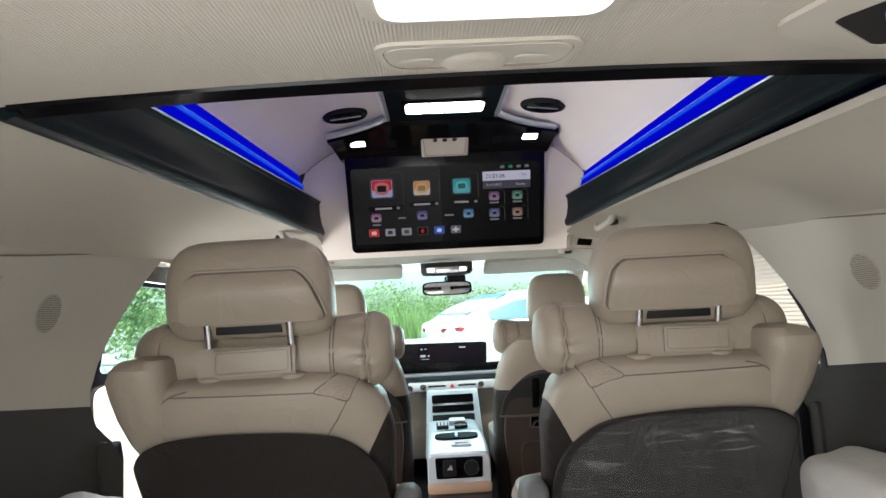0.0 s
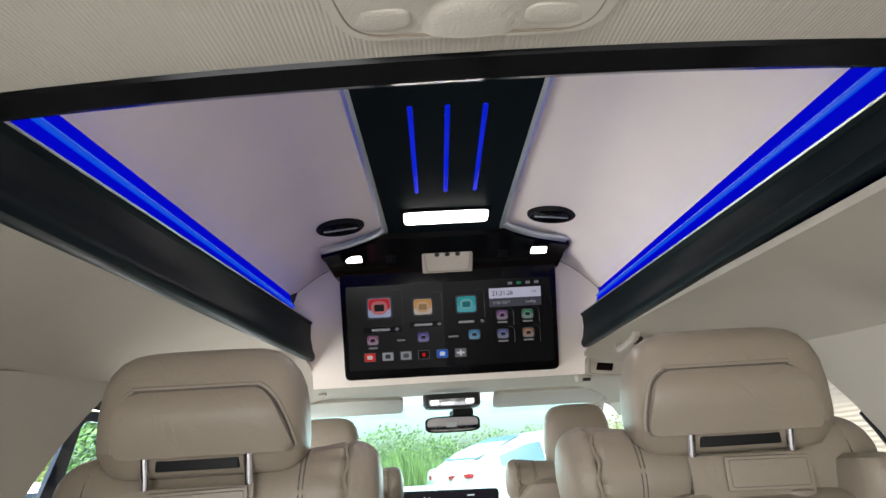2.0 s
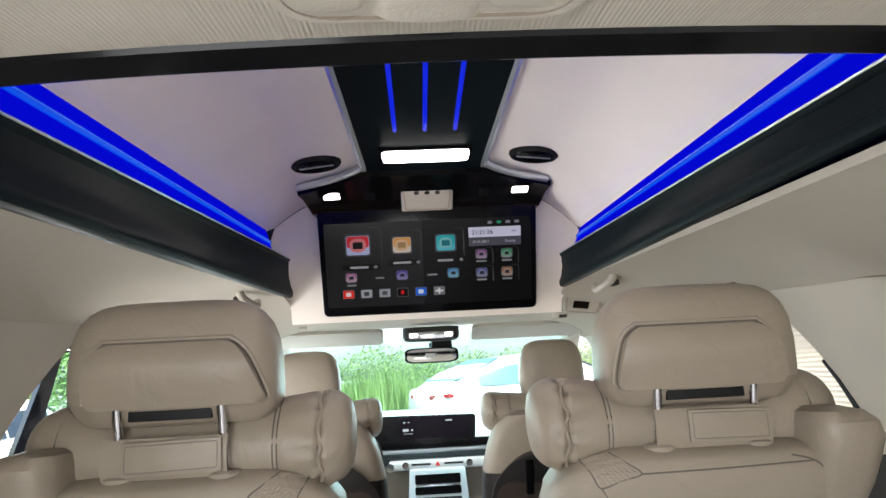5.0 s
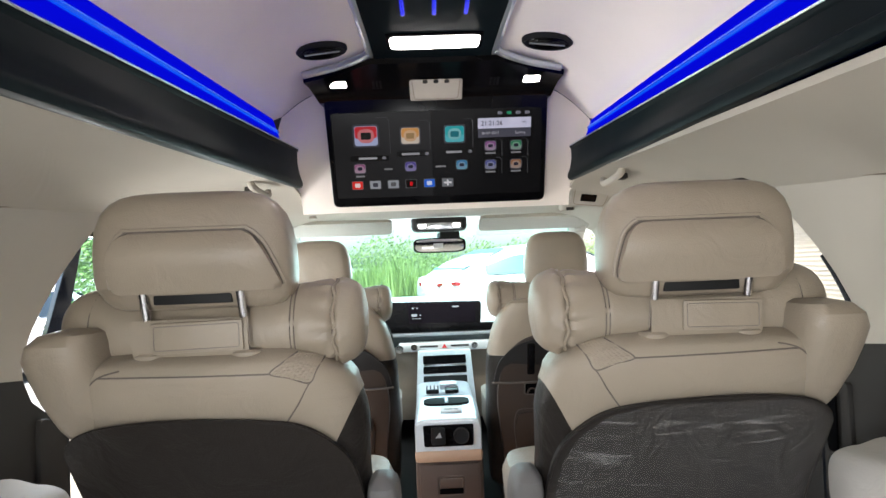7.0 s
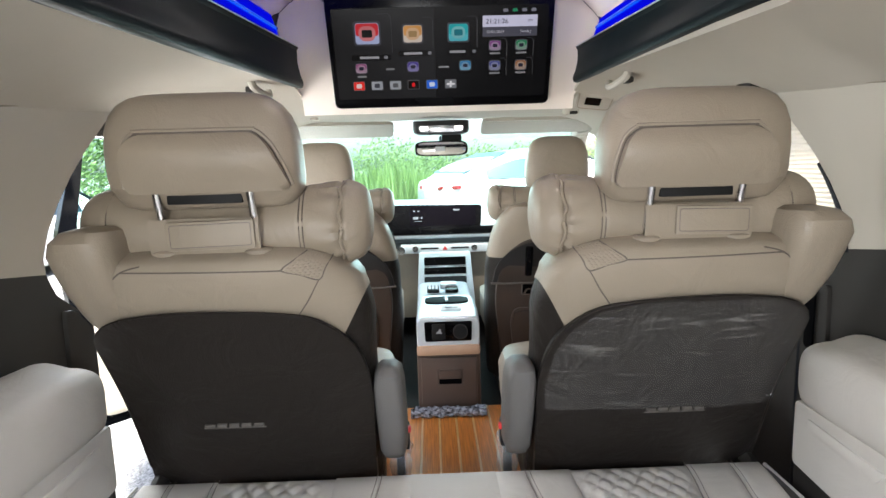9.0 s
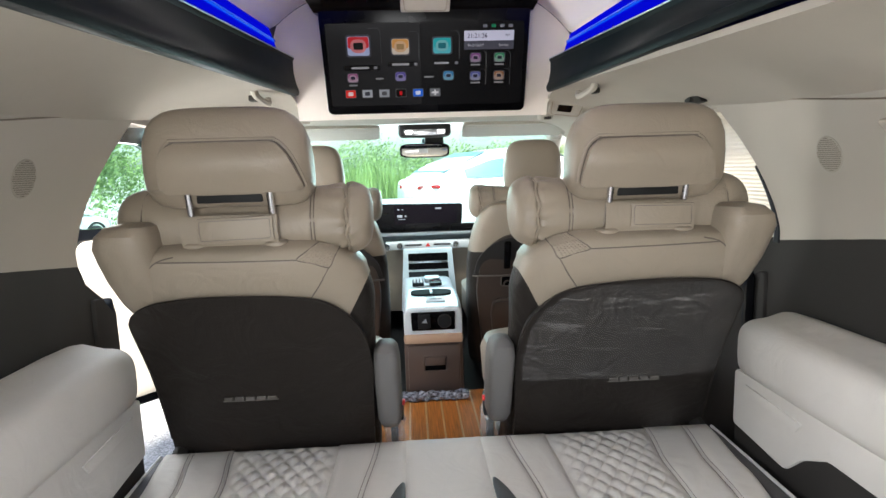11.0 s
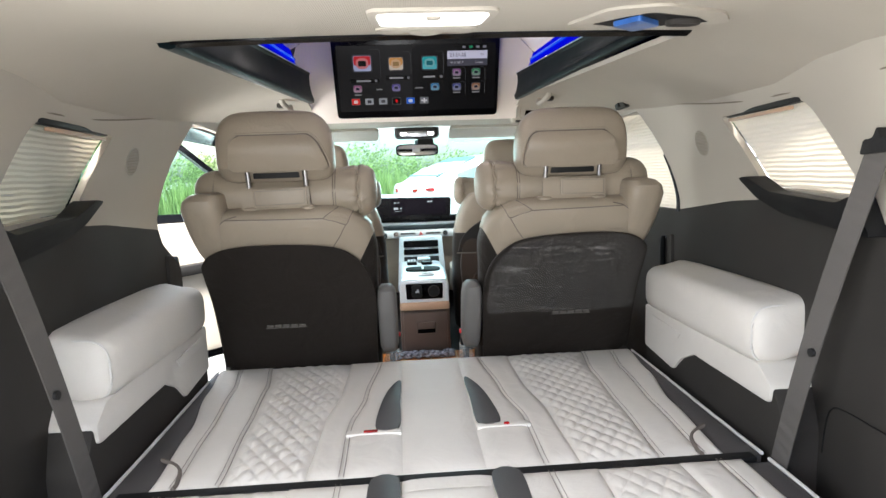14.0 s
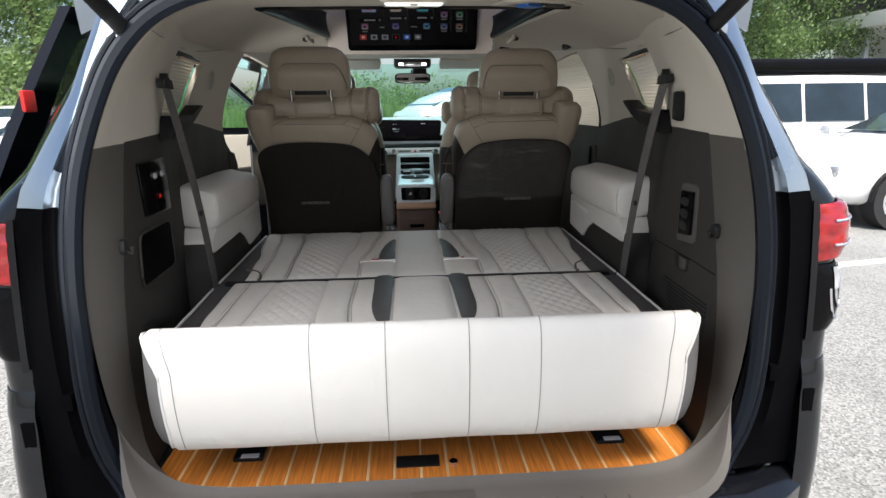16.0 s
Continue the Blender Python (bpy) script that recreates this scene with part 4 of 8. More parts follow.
    line = [tuple(p) for p in smooth(line[cut:] + line[:cut], 2)]
    part("piping", side_of(tube(line, 0.0034, 6), s), LEATHER, h)
    part("pad_seam", side_of(tube([(x + (hx - x) * 0.028, y - 0.001, hz + (z - hz) * 0.972) for x, y, z in line], 0.0017, 6), s), SEAM, h, "dark seam round the pad")
    part("slot", side_of(box((0.128, 0.05, 0.022), (hx - 0.002, hy - 0.0245, hz + 0.0205), 0.003), s), BLACKMATT, h, "black slot under the headrest")
    for x in (0.345, 0.504):
        part("post", side_of(tube([(x, 1.262, 1.345), (x, 1.216, 1.500)], 0.0072, 12), s), CHROME, t, "chrome headrest post")
        part("post_guide", side_of(loft([[(x + a * q, 1.250 + b * q, 1.378 + c) for a, b in oval(20, 0.027, 0.026, 0.85)] for q, c in ((0.9, -0.012), (1, -0.008), (1, 0.003), (0.85, 0.007), (0.4, 0.008))]), s), LEATHER, t)
    # folded armrest on the aisle side
    rings = []
    for z, a, b in ((0.872, 0.012, 0.03), (0.878, 0.024, 0.05), (0.90, 0.031, 0.062), (1.0, 0.032, 0.064), (1.07, 0.032, 0.060), (1.10, 0.028, 0.05), (1.115, 0.018, 0.03), (1.119, 0.006, 0.012)):
        rings.append(ring_xy(0.138, 1.475 - (z - 0.9) * 0.42, z, a, b, 0.55, 24))
    part("armrest", side_of(loft(rings), s), ARMLEATHER, t, "grey leather folded armrest")
    part("armrest_cap", side_of(tube(smooth([(0.118, 1.42, 0.93), (0.118, 1.40, 1.02), (0.122, 1.365, 1.085), (0.138, 1.37, 1.112)], 5), 0.0022, 6), s), PIPING, t)
    # cushion, base and rails
    rings = [ring_xy(cx, 1.84, z, a, b, 0.4) for z, a, b in ((0.78, 0.22, 0.22), (0.80, 0.245, 0.24), (0.90, 0.25, 0.245), (0.935, 0.235, 0.235), (0.95, 0.18, 0.20))]
    part("cushion", side_of(loft(rings), s), LEATHER, t)
    part("seat_base", side_of(box((0.40, 0.52, 0.20), (cx, 1.72, 0.68), 0.03), s), TRIMDARK, t)
    for dx in (-0.15, 0.15):
        part("rail", side_of(box((0.04, 0.70, 0.04), (cx + dx, 1.70, 0.565), 0.006), s), TRIMDARK, t)
    part("recliner_cover", side_of(loft([[(x, 1.47 + y, 0.80 + z) for y, z in oval(24, 0.06 * q, 0.05 * q, 0.8)] for x, q in ((0.645, 0.8), (0.665, 1.0), (0.68, 0.9), (0.683, 0.5))]), s), TRIM, t)
    part("buckle", side_of(box((0.02, 0.03, 0.06), (0.115, 1.50, 0.90), 0.005), s), TRIMDARK, t)
    part("buckle_button", side_of(box((0.016, 0.012, 0.014), (0.108, 1.478, 0.925), 0.003), s), RED, t, "red buckle button")
    if film:
        def wrap(u, v):
            b = 1.010 + 0.258 * v
            left = lerp([(1.0, 0.187), (1.065, 0.182), (1.157, 0.192), (1.21, 0.217), (1.249, 0.26), (1.268, 0.33)], b)
            right = lerp([(1.0, 0.664), (1.195, 0.664), (1.222, 0.654), (1.24, 0.634), (1.256, 0.60), (1.268, 0.56)], b)
            a = left + (right - left) * u
            skew = b * 26 + (a - 0.4) * 5
            fold = max(0.0, 0.035 - abs(noise.noise(Vector((a * 4 + 3, skew, 1.3))))) / 0.035 * max(0.0, noise.noise(Vector((a * 6, b * 5, 5))) + 0.15)
            crease = max(0.0, 0.04 - abs(noise.noise(Vector((a * 7 - b * 14, b * 20, 7))))) / 0.04 * max(0.0, noise.noise(Vector((a * 5, b * 9, 11))))
            bow = noise.noise(Vector((a * 5, b * 9, 4))) * 0.0014 - 0.0017 * fold - 0.0026 * crease
            ragged = 0.006 * noise.noise(Vector((a * 12, 0, 2)))
            return (a, rear(a, b, 0.0265)[1] + bow, b + ragged * (1 if v < 0.02 else 0))
        part("protective_film", side_of(sheet(100, 130, wrap), s), FILM, t, "creased clear protective film", sharp=70)
    return t


for _s in (-1, 1):
    captain_seat(_s)


def neck_roll(s, x0, x1, cy, cz, r, patch_x, pw):
    t = thing("neck_roll", "soft taupe leather neck roll strapped across a seat top", "neck pillow", "neck rolls on the seats")
    part("roll", side_of(roll_pillow(x0, x1, cy, cz, r), s), LEATHER, t)
    for k in (0.099, 0.221, 0.234, 0.875):
        x = x0 + (x1 - x0) * k
        q = r * (0.93 if k < 0.1 else 0.985 if k < 0.3 else 0.975)
        loop = [(x, cy + math.cos(a) * q, cz + math.sin(a) * q * 1.02 - 0.012 * math.sin(math.pi * k)) for a in (2 * math.pi * j / 28 for j in range(28))]
        part("seam", side_of(tube(loop, 0.0012, 5, closed=True), s), SEAM, t)
    xr = x0 + (x1 - x0) * 0.093
    wavy = lambda a: r * (0.985 + 0.034 * abs(math.sin(a * 8 + 0.7 * math.sin(3 * a))))
    frill = [(xr + 0.0025 * math.sin(a * 9 + 1), cy + math.cos(a) * wavy(a), cz + math.sin(a) * wavy(a) - 0.004) for a in (2 * math.pi * j / 96 for j in range(96))]
    part("gathered_seam", side_of(tube(frill, 0.0034, 6, closed=True), s), LEATHER, t)
    if pw:
        part("strap", side_of(sheet(10, 16, lambda u, v: (0.336 + 0.19 * u, cy + math.cos(math.pi * (0.915 + 0.26 * v)) * (r + 0.018), cz - 0.008 + math.sin(math.pi * (0.915 + 0.26 * v)) * (r + 0.018)), 0.003), s), LEATHER, t, "leather strap round the roll")
        plate = part("strap_flap", side_of(box((pw, 0.006, 0.050), (patch_x, cy - r - 0.0245, cz - 0.012), 0.003, turn=Euler((0.04, 0.02, 0)).to_matrix().to_4x4()), s), LEATHER, t, "stitched flap of the strap")
        rim = [(patch_x + a, cy - r - 0.0278 - 0.04 * b, cz - 0.012 + b - 0.02 * a) for a, b in rounded([(-pw / 2 + 0.006, -0.0195), (pw / 2 - 0.006, -0.0195), (pw / 2 - 0.006, 0.0195), (-pw / 2 + 0.006, 0.0195)], 0.004, 2)]
        part("stitching", side_of(tube(rim, 0.0007, 4, closed=True), s), STITCH, plate)
    return t


for _s in (-1, 1):
    neck_roll(_s, 0.150, 0.675, 1.318, 1.423, 0.073, 0.4535 if _s > 0 else 0.417, 0.133 if _s > 0 else 0.150)


def front_seat(s):
    t = thing("front_seat", "taupe leather front seat with a dark brown ribbed back", "car seat", "front seats")
    cx = 0.435
    fy = lambda z: 2.46 - (z - 1.0) * 0.30
    low = [ring_xy(cx, fy(z) + 0.09, z, w, 0.09, 0.42) for z, w in ((0.62, 0.23), (0.64, 0.25), (0.9, 0.265), (1.12, 0.262), (1.17, 0.255), (1.175, 0.24))]
    part("backrest_base", side_of(loft(low), s), DARKLEATHER, t)
    high = [ring_xy(cx, fy(z) + 0.09, z, w, d, 0.42) for z, w, d in ((1.16, 0.25, 0.085), (1.165, 0.258, 0.092), (1.25, 0.24, 0.09), (1.32, 0.215, 0.085), (1.36, 0.18, 0.075), (1.375, 0.12, 0.05))]
    part("backrest_top", side_of(loft(high), s), LEATHER, t, "taupe leather shoulder of the backrest")
    shell = rounded([(-0.20, 0.70), (0.20, 0.70), (0.235, 1.0), (0.215, 1.16), (0.12, 1.24), (-0.12, 1.24), (-0.215, 1.16), (-0.235, 1.0)], 0.05)
    sh = part("back_shell", side_of(slab(shell, lambda a, b, d: (cx + a, fy(b) - d, b), 0.02, 0.012), s), SEATBROWN, t, "brown plastic back shell")
    pocket = rounded([(-0.155, 0.74), (0.155, 0.74), (0.172, 0.90), (0.160, 0.957), (-0.160, 0.957), (-0.172, 0.90)], [0.03, 0.03, 0.05, 0.03, 0.03, 0.05])
    pk = part("pocket", side_of(slab(pocket, lambda a, b, d: (cx + a, fy(b) - 0.02 - d, b), 0.012, 0.008), s), SEATBROWN, t)
    part("pocket_hem", side_of(tube([(cx + a, fy(b) - 0.0335, b) for a, b in ((-0.162, 0.90), (-0.156, 0.938), (-0.12, 0.944), (0.12, 0.944), (0.156, 0.938))], 0.0022, 6), s), DARKLEATHER, pk)
    if s < 0:
        rib = bmesh.new()
        for k in range(12):
            z = 0.765 + 0.0135 * k
            box((0.25, 0.004, 0.006), (cx, fy(z) - 0.0335, z), 0.0015, 1, bm=rib)
        part("pocket_ribs", side_of(rib, s), DARKLEATHER, pk)
    cover = rounded([(-0.245, 1.064), (0.240, 1.064), (0.236, 1.140), (0.172, 1.204), (0.10, 1.230), (-0.10, 1.230), (-0.172, 1.204), (-0.230, 1.145)], [0.006, 0.006, 0.05, 0.05, 0.05, 0.05, 0.05, 0.05])
    cv = part("dark_cover", side_of(slab(cover, lambda a, b, d: (cx + a, fy(b) - 0.022 - d + 0.35 * max(0.0, abs(a) - 0.20), b), 0.006, 0.003), s), TRIMDARK, t, "black cover over the upper back")
    part("cover_band", side_of(tube([(cx + a, fy(1.062) - 0.030 + 0.35 * max(0.0, abs(a) - 0.20), 1.062) for a in (-0.25, -0.20, -0.1, 0.0, 0.1, 0.20, 0.245)], 0.0045, 6), s), SILLPLASTIC, cv, "grey elastic band along the cover")
    if s > 0:
        hook = rounded([(-0.130, 1.058), (-0.074, 1.058), (-0.074, 1.010), (-0.130, 1.014)], 0.008)
        hk = part("bag_hook", slab(hook, lambda a, b, d: (cx + a, fy(b) - 0.019 - d, b), 0.004, 0.001), SHADEBLACK, t, "dark bag hook recess")
        part("hook_frame", tube([(cx + a, fy(b) - 0.024, b) for a, b in hook], 0.0028, 6, closed=True), SILLPLASTIC, hk)
        part("hook_prong", tube([(cx + a, fy(b) - 0.026, b) for a, b in ((-0.120, 1.018), (-0.112, 1.034), (-0.102, 1.037), (-0.092, 1.034), (-0.084, 1.018))], 0.004, 6), SEATBROWN, hk)
        part("hanger_bar", slab(rounded([(-0.122, 1.094), (-0.096, 1.094), (-0.096, 1.212), (-0.122, 1.212)], 0.006), lambda a, b, d: (cx + a, fy(b) - 0.028 - d, b), 0.016, 0.005), BLACKGLOSS, cv, "black hanger bar")
    part("headrest", side_of(loft(headrest_rings(cx + 0.025, 2.52, 1.402, 0.222, 0.124, 0.058, 0.1)), s), LEATHER, t)
    for dx in (-0.05, 0.09):
        part("post", side_of(tube([(cx + dx, 2.52, 1.34), (cx + dx, 2.52, 1.44)], 0.007, 8), s), CHROME, t, "chrome headrest post")
    part("cushion", side_of(loft([ring_xy(cx, 2.85, z, a, b, 0.4) for z, a, b in ((0.78, 0.22, 0.25), (0.80, 0.25, 0.28), (0.92, 0.25, 0.28), (0.945, 0.2, 0.24))]), s), LEATHER, t)
    part("seat_base", side_of(box((0.42, 0.5, 0.24), (cx, 2.85, 0.66), 0.03), s), TRIMDARK, t)
    return t


for _s in (-1, 1):
    front_seat(_s)
for _s in (-1, 1):
    neck_roll(_s, 0.185, 0.62, 2.50, 1.375, 0.068, 0.45, 0)

# ---- the folded sofa bed ----
BED_Z = 0.86


def strip_mesh(xl, xr, y0, y1, puff, quilt=0.0, nu=10, nv=40, top=BED_Z, depth=0.04):
    """One upholstered strip between two seams xl(y) and xr(y): swollen between its seams, quilted where asked."""
    def f(u, v):
        y = y0 + (y1 - y0) * v
        a, c = xl(y), xr(y)
        x = a + (c - a) * u
        e = (1 - abs(2 * u - 1) ** 6) * (1 - abs(2 * v - 1) ** 24)
        z = top - puff * (1 - e)
        if quilt:
            p, q = (x + y * 0.66) / 0.039, (x - y * 0.66) / 0.039
            z += quilt * (abs(math.sin(math.pi * p)) * abs(math.sin(math.pi * q))) ** 0.5 * e - quilt * 0.5
        z += 0.0015 * noise.noise(Vector((x * 7, y * 7, 3)))
        return (x, y, z)
    bm = sheet(nu, nv, f)
    # a skirt down to the frame of the bed
    rim = [(i / nu, 0) for i in range(nu)] + [(1, j / nv) for j in range(nv)] + [(1 - i / nu, 1) for i in range(nu)] + [(0, 1 - j / nv) for j in range(nv)]
    tops = [f(u, v) for u, v in rim]
    a = [bm.verts.new(p) for p in tops]
    c = [bm.verts.new((p[0], p[1], top - depth)) for p in tops]
    for i in range(len(a)):
        j = (i + 1) % len(a)
        bm.faces.new((a[i], c[i], c[j], a[j]))
    bmesh.ops.remove_doubles(bm, verts=bm.verts, dist=1e-5)
    return bm


def curve_x(table):
    return lambda y: lerp_smooth(table, y)


def lerp_smooth(table, v):
    for (a, x), (c, y) in zip(table, table[1:]):
        if v <= c:
            t = min(1, max(0, (v - a) / (c - a)))
            t = t * t * (3 - 2 * t)
            return x + (y - x) * t
    return table[-1][1]


F0, F1 = 0.678, 1.405
EDGE = curve_x([(0.0, 0.640), (0.35, 0.668), (0.66, 0.676), (1.405, 0.684)])
S1 = curve_x([(F0, 0.592), (0.95, 0.612), (1.2, 0.652), (F1, 0.672)])
S2 = curve_x([(F0, 0.548), (0.93, 0.560), (1.2, 0.578), (F1, 0.606)])
S3 = curve_x([(F0, 0.458), (0.95, 0.472), (1.2, 0.484), (F1, 0.511)])
S4 = curve_x([(F0, 0.285), (0.95, 0.281), (1.15, 0.258), (F1, 0.254)])
S5 = curve_x([(F0, 0.212), (0.9, 0.216), (1.1, 0.188), (F1, 0.160)])
MID = curve_x([(F0, 0.087), (F1, 0.092)])
R0, R1 = 0.085, 0.650
Q1 = curve_x([(R0, 0.575), (0.35, 0.608), (R1, 0.615)])
Q2 = curve_x([(R0, 0.560), (R1, 0.565)])
Q3 = curve_x([(R0, 0.500), (R1, 0.484)])
Q4 = curve_x([(R0, 0.285), (0.4, 0.305), (R1, 0.310)])
Q5 = curve_x([(R0, 0.190), (0.4, 0.215), (R1, 0.214)])


def sofa_bed():
    t = thing("sofa_bed", "folded rear bench laid flat as a bed, pale quilted leather", "sofa bed")
    for s in (-1, 1):
        sets = [(EDGE, S1, GREYLEATHER, 0, "slate grey side edge", F0, F1), (S1, S2, BEDLEATHER, 0, "", F0, F1), (S2, S3, BEDLEATHER, 0, "", F0, F1), (S3, S4, BEDLEATHER, 0.0065, "diamond-quilted panel", F0, F1), (S4, S5, BEDLEATHER, 0, "", F0, F1), (S5, MID, BEDLEATHER, 0, "", F0, F1),
                (EDGE, Q1, GREYLEATHER, 0, "slate grey side edge", R0, R1), (Q1, Q2, BEDLEATHER, 0, "", R0, R1), (Q2, Q3, BEDLEATHER, 0, "", R0, R1), (Q3, Q4, BEDLEATHER, 0.0036, "diamond-quilted panel", R0, R1), (Q4, Q5, BEDLEATHER, 0, "", R0, R1), (Q5, MID, BEDLEATHER, 0, "", R0, R1)]
        for a, c, mat, quilt, label, y0, y1 in sets:
            nu = 60 if quilt else 12
            nv = 150 if quilt else 40
            drop = 0.010 if mat is GREYLEATHER else 0.0
            bm = strip_mesh(c, a, y0, y1, 0.007, quilt, nu, nv, top=BED_Z - drop)
            part("quilted_panel" if quilt else ("edge_panel" if mat is GREYLEATHER else "panel"), side_of(bm, s), mat, t, label)
        for g, y0, y1 in ((S2, F0, F1), (S3, F0, F1), (S5, F0, F1), (Q2, R0, R1), (Q5, R0, R1)):
            for off in (-0.005, 0.005):
                pts = [(g(y0 + (y1 - y0) * k / 24) + off, y0 + (y1 - y0) * k / 24, BED_Z - 0.0022) for k in range(25)]
                part("stitching", side_of(tube(pts, 0.0008, 4), s), STITCH, t)
        # slate inserts beside the middle panel
        tear = smooth([(0.094, 1.20, 0), (0.125, 1.14, 0), (0.146, 1.02, 0), (0.150, 0.885, 0), (0.096, 0.885, 0), (0.094, 1.05, 0)], 5, closed=True)
        part("insert", side_of(slab([(p.x, p.y) for p in tear], lambda a, b, d: (a, b, BED_Z - 0.002 + d), 0.005, 0.002), s), GREYLEATHER, t, "slate grey leather insert")
        tear = smooth([(0.094, 0.650, 0), (0.150, 0.650, 0), (0.152, 0.50, 0), (0.151, 0.36, 0), (0.138, 0.27, 0), (0.116, 0.212, 0), (0.100, 0.222, 0), (0.096, 0.30, 0), (0.094, 0.5, 0)], 5, closed=True)
        part("insert", side_of(slab([(p.x, p.y) for p in tear], lambda a, b, d: (a, b, BED_Z - 0.002 + d), 0.005, 0.002), s), GREYLEATHER, t, "slate grey leather insert")
        part("piping", side_of(tube([(EDGE(y) + 0.002, y, BED_Z - 0.013) for y in (0.08 + 0.574 * k / 20 for k in range(21))], 0.004, 6), s), PIPING, t, "pale piping")
        part("piping", side_of(tube([(EDGE(y) + 0.002, y, BED_Z - 0.013) for y in (F0 + (F1 - F0) * k / 20 for k in range(21))], 0.004, 6), s), PIPING, t, "pale piping")
        # buckle pocket
        part("buckle_pocket", side_of(box((0.13, 0.022, 0.010), (0.155, 0.868, BED_Z - 0.002), 0.004), s), ROLLLEATHER, t, "pale pocket for the belt buckle")
        part("belt_buckle", side_of(box((0.034 if s < 0 else 0.014, 0.010, 0.008), (0.162, 0.866, BED_Z + 0.003), 0.003), s), REDLENS, t, "red belt buckle")
        # notch near the fold
        part("belt_notch", side_of(tube(smooth([(0.615, 0.80, BED_Z - 0.001), (0.565, 0.76, BED_Z - 0.003), (0.545, 0.70, BED_Z - 0.004), (0.545, 0.675, BED_Z - 0.004)], 5), 0.005, 6), s), SEAM, t)
    t.location.x = -0.008
    part("middle_panel", strip_mesh(lambda y: -MID(y), MID, F0, F1, 0.006), BEDLEATHER, t)
    part("middle_armrest", strip_mesh(lambda y: -0.088, lambda y: 0.088, 0.10, 0.61, 0.012, top=BED_Z + 0.008), BEDLEATHER, t, "raised pale middle armrest")
    part("middle_panel", strip_mesh(lambda y: -0.09, lambda y: 0.09, 0.605, R1, 0.006), BEDLEATHER, t)
    # black bar added in the hinge gap to draw its shade
    part("hinge_gap", box((1.30, 0.026, 0.012), (0, 0.664, 0.848), 0.002), BLACKMATT, t, "black bar that stands for shade in the hinge gap between the cushions")
    part("bed_frame", box((1.26, 1.28, 0.09), (0, 0.75, 0.75), 0.02), TRIMDARK, t, "dark frame under the cushions")
    for x in (-0.52, 0.52):
        part("bed_leg", box((0.06, 0.10, 0.17), (x, 0.45, 0.63), 0.01), TRIMDARK, t)
        part("bed_leg", box((0.06, 0.10, 0.17), (x, 1.20, 0.63), 0.01), TRIMDARK, t)
    # the thick rear end of the cushion
    prof = smooth([(0.10, 0.868, 0), (0.05, 0.915, 0), (0.005, 0.952, 0), (-0.025, 0.950, 0), (-0.045, 0.90, 0), (-0.048, 0.80, 0), (-0.032, 0.705, 0), (0.0, 0.655, 0), (0.04, 0.648, 0), (0.07, 0.675, 0), (0.095, 0.74, 0)], 5, closed=True)
    def slant(x, y, z):
        """How far the end leans inwards towards the rear."""
        k = min(1, max(0, (abs(x) - 0.50) / 0.122))
        return math.copysign(0.036 * k * min(1, max(0, (0.09 - y) / 0.12)) * min(1, max(0, (0.958 - z) / 0.09)), x)
    rings = []
    for k in range(61):
        x = -0.622 + 1.244 * k / 60
        e = min(1, (0.622 - abs(x)) / 0.018)
        q = 0.90 + 0.10 * math.sqrt(max(0, 1 - (1 - e) ** 2))
        sag = 0.003 * noise.noise(Vector((x * 6, 0, 0)))
        rings.append([(x - 0.002 - slant(x, p.x, p.y), 0.03 + (p.x - 0.03) * q + sag, 0.79 + (p.y - 0.79) * q) for p in prof])
    part("end_bolster", loft(rings), ROLLLEATHER, t, "thick cream leather end bolster")
    for x in (-0.58, -0.262, -0.098, 0.086, 0.245, 0.555):
        sag = 0.003 * noise.noise(Vector(((x + 0.010) * 6, 0, 0)))
        pts = [(x - slant(x, p.x, p.y), 0.03 + (p.x - 0.03) * 1.004 + sag - 0.0004, 0.79 + (p.y - 0.79) * 1.003) for p in prof[6:38]]
        part("seam", tube(pts, 0.0006, 5), ARMLEATHER, t)
    for s in (-1, 1):
        rings = []
        for q, g in ((0.935, -0.05), (0.90, 0.35), (0.84, 0.70), (0.74, 0.92), (0.55, 1.02), (0.25, 1.05)):
            rings.append([(0.616 - 0.002 * s - slant(0.622, p.x, p.y) * (1 - g) + 0.004 * g, 0.03 + (p.x - 0.03) * q, 0.79 + (p.y - 0.79) * q) for p in prof])
        part("end_cap", side_of(loft(rings), s), ARMLEATHER, t, "padded grey end cap")
        part("piping", side_of(tube([(0.618 - 0.002 * s - slant(0.62, p.x, p.y), 0.03 + (p.x - 0.03) * 0.93, 0.79 + (p.y - 0.79) * 0.94) for p in prof], 0.0035, 6, closed=True), s), PIPING, t)


sofa_bed()


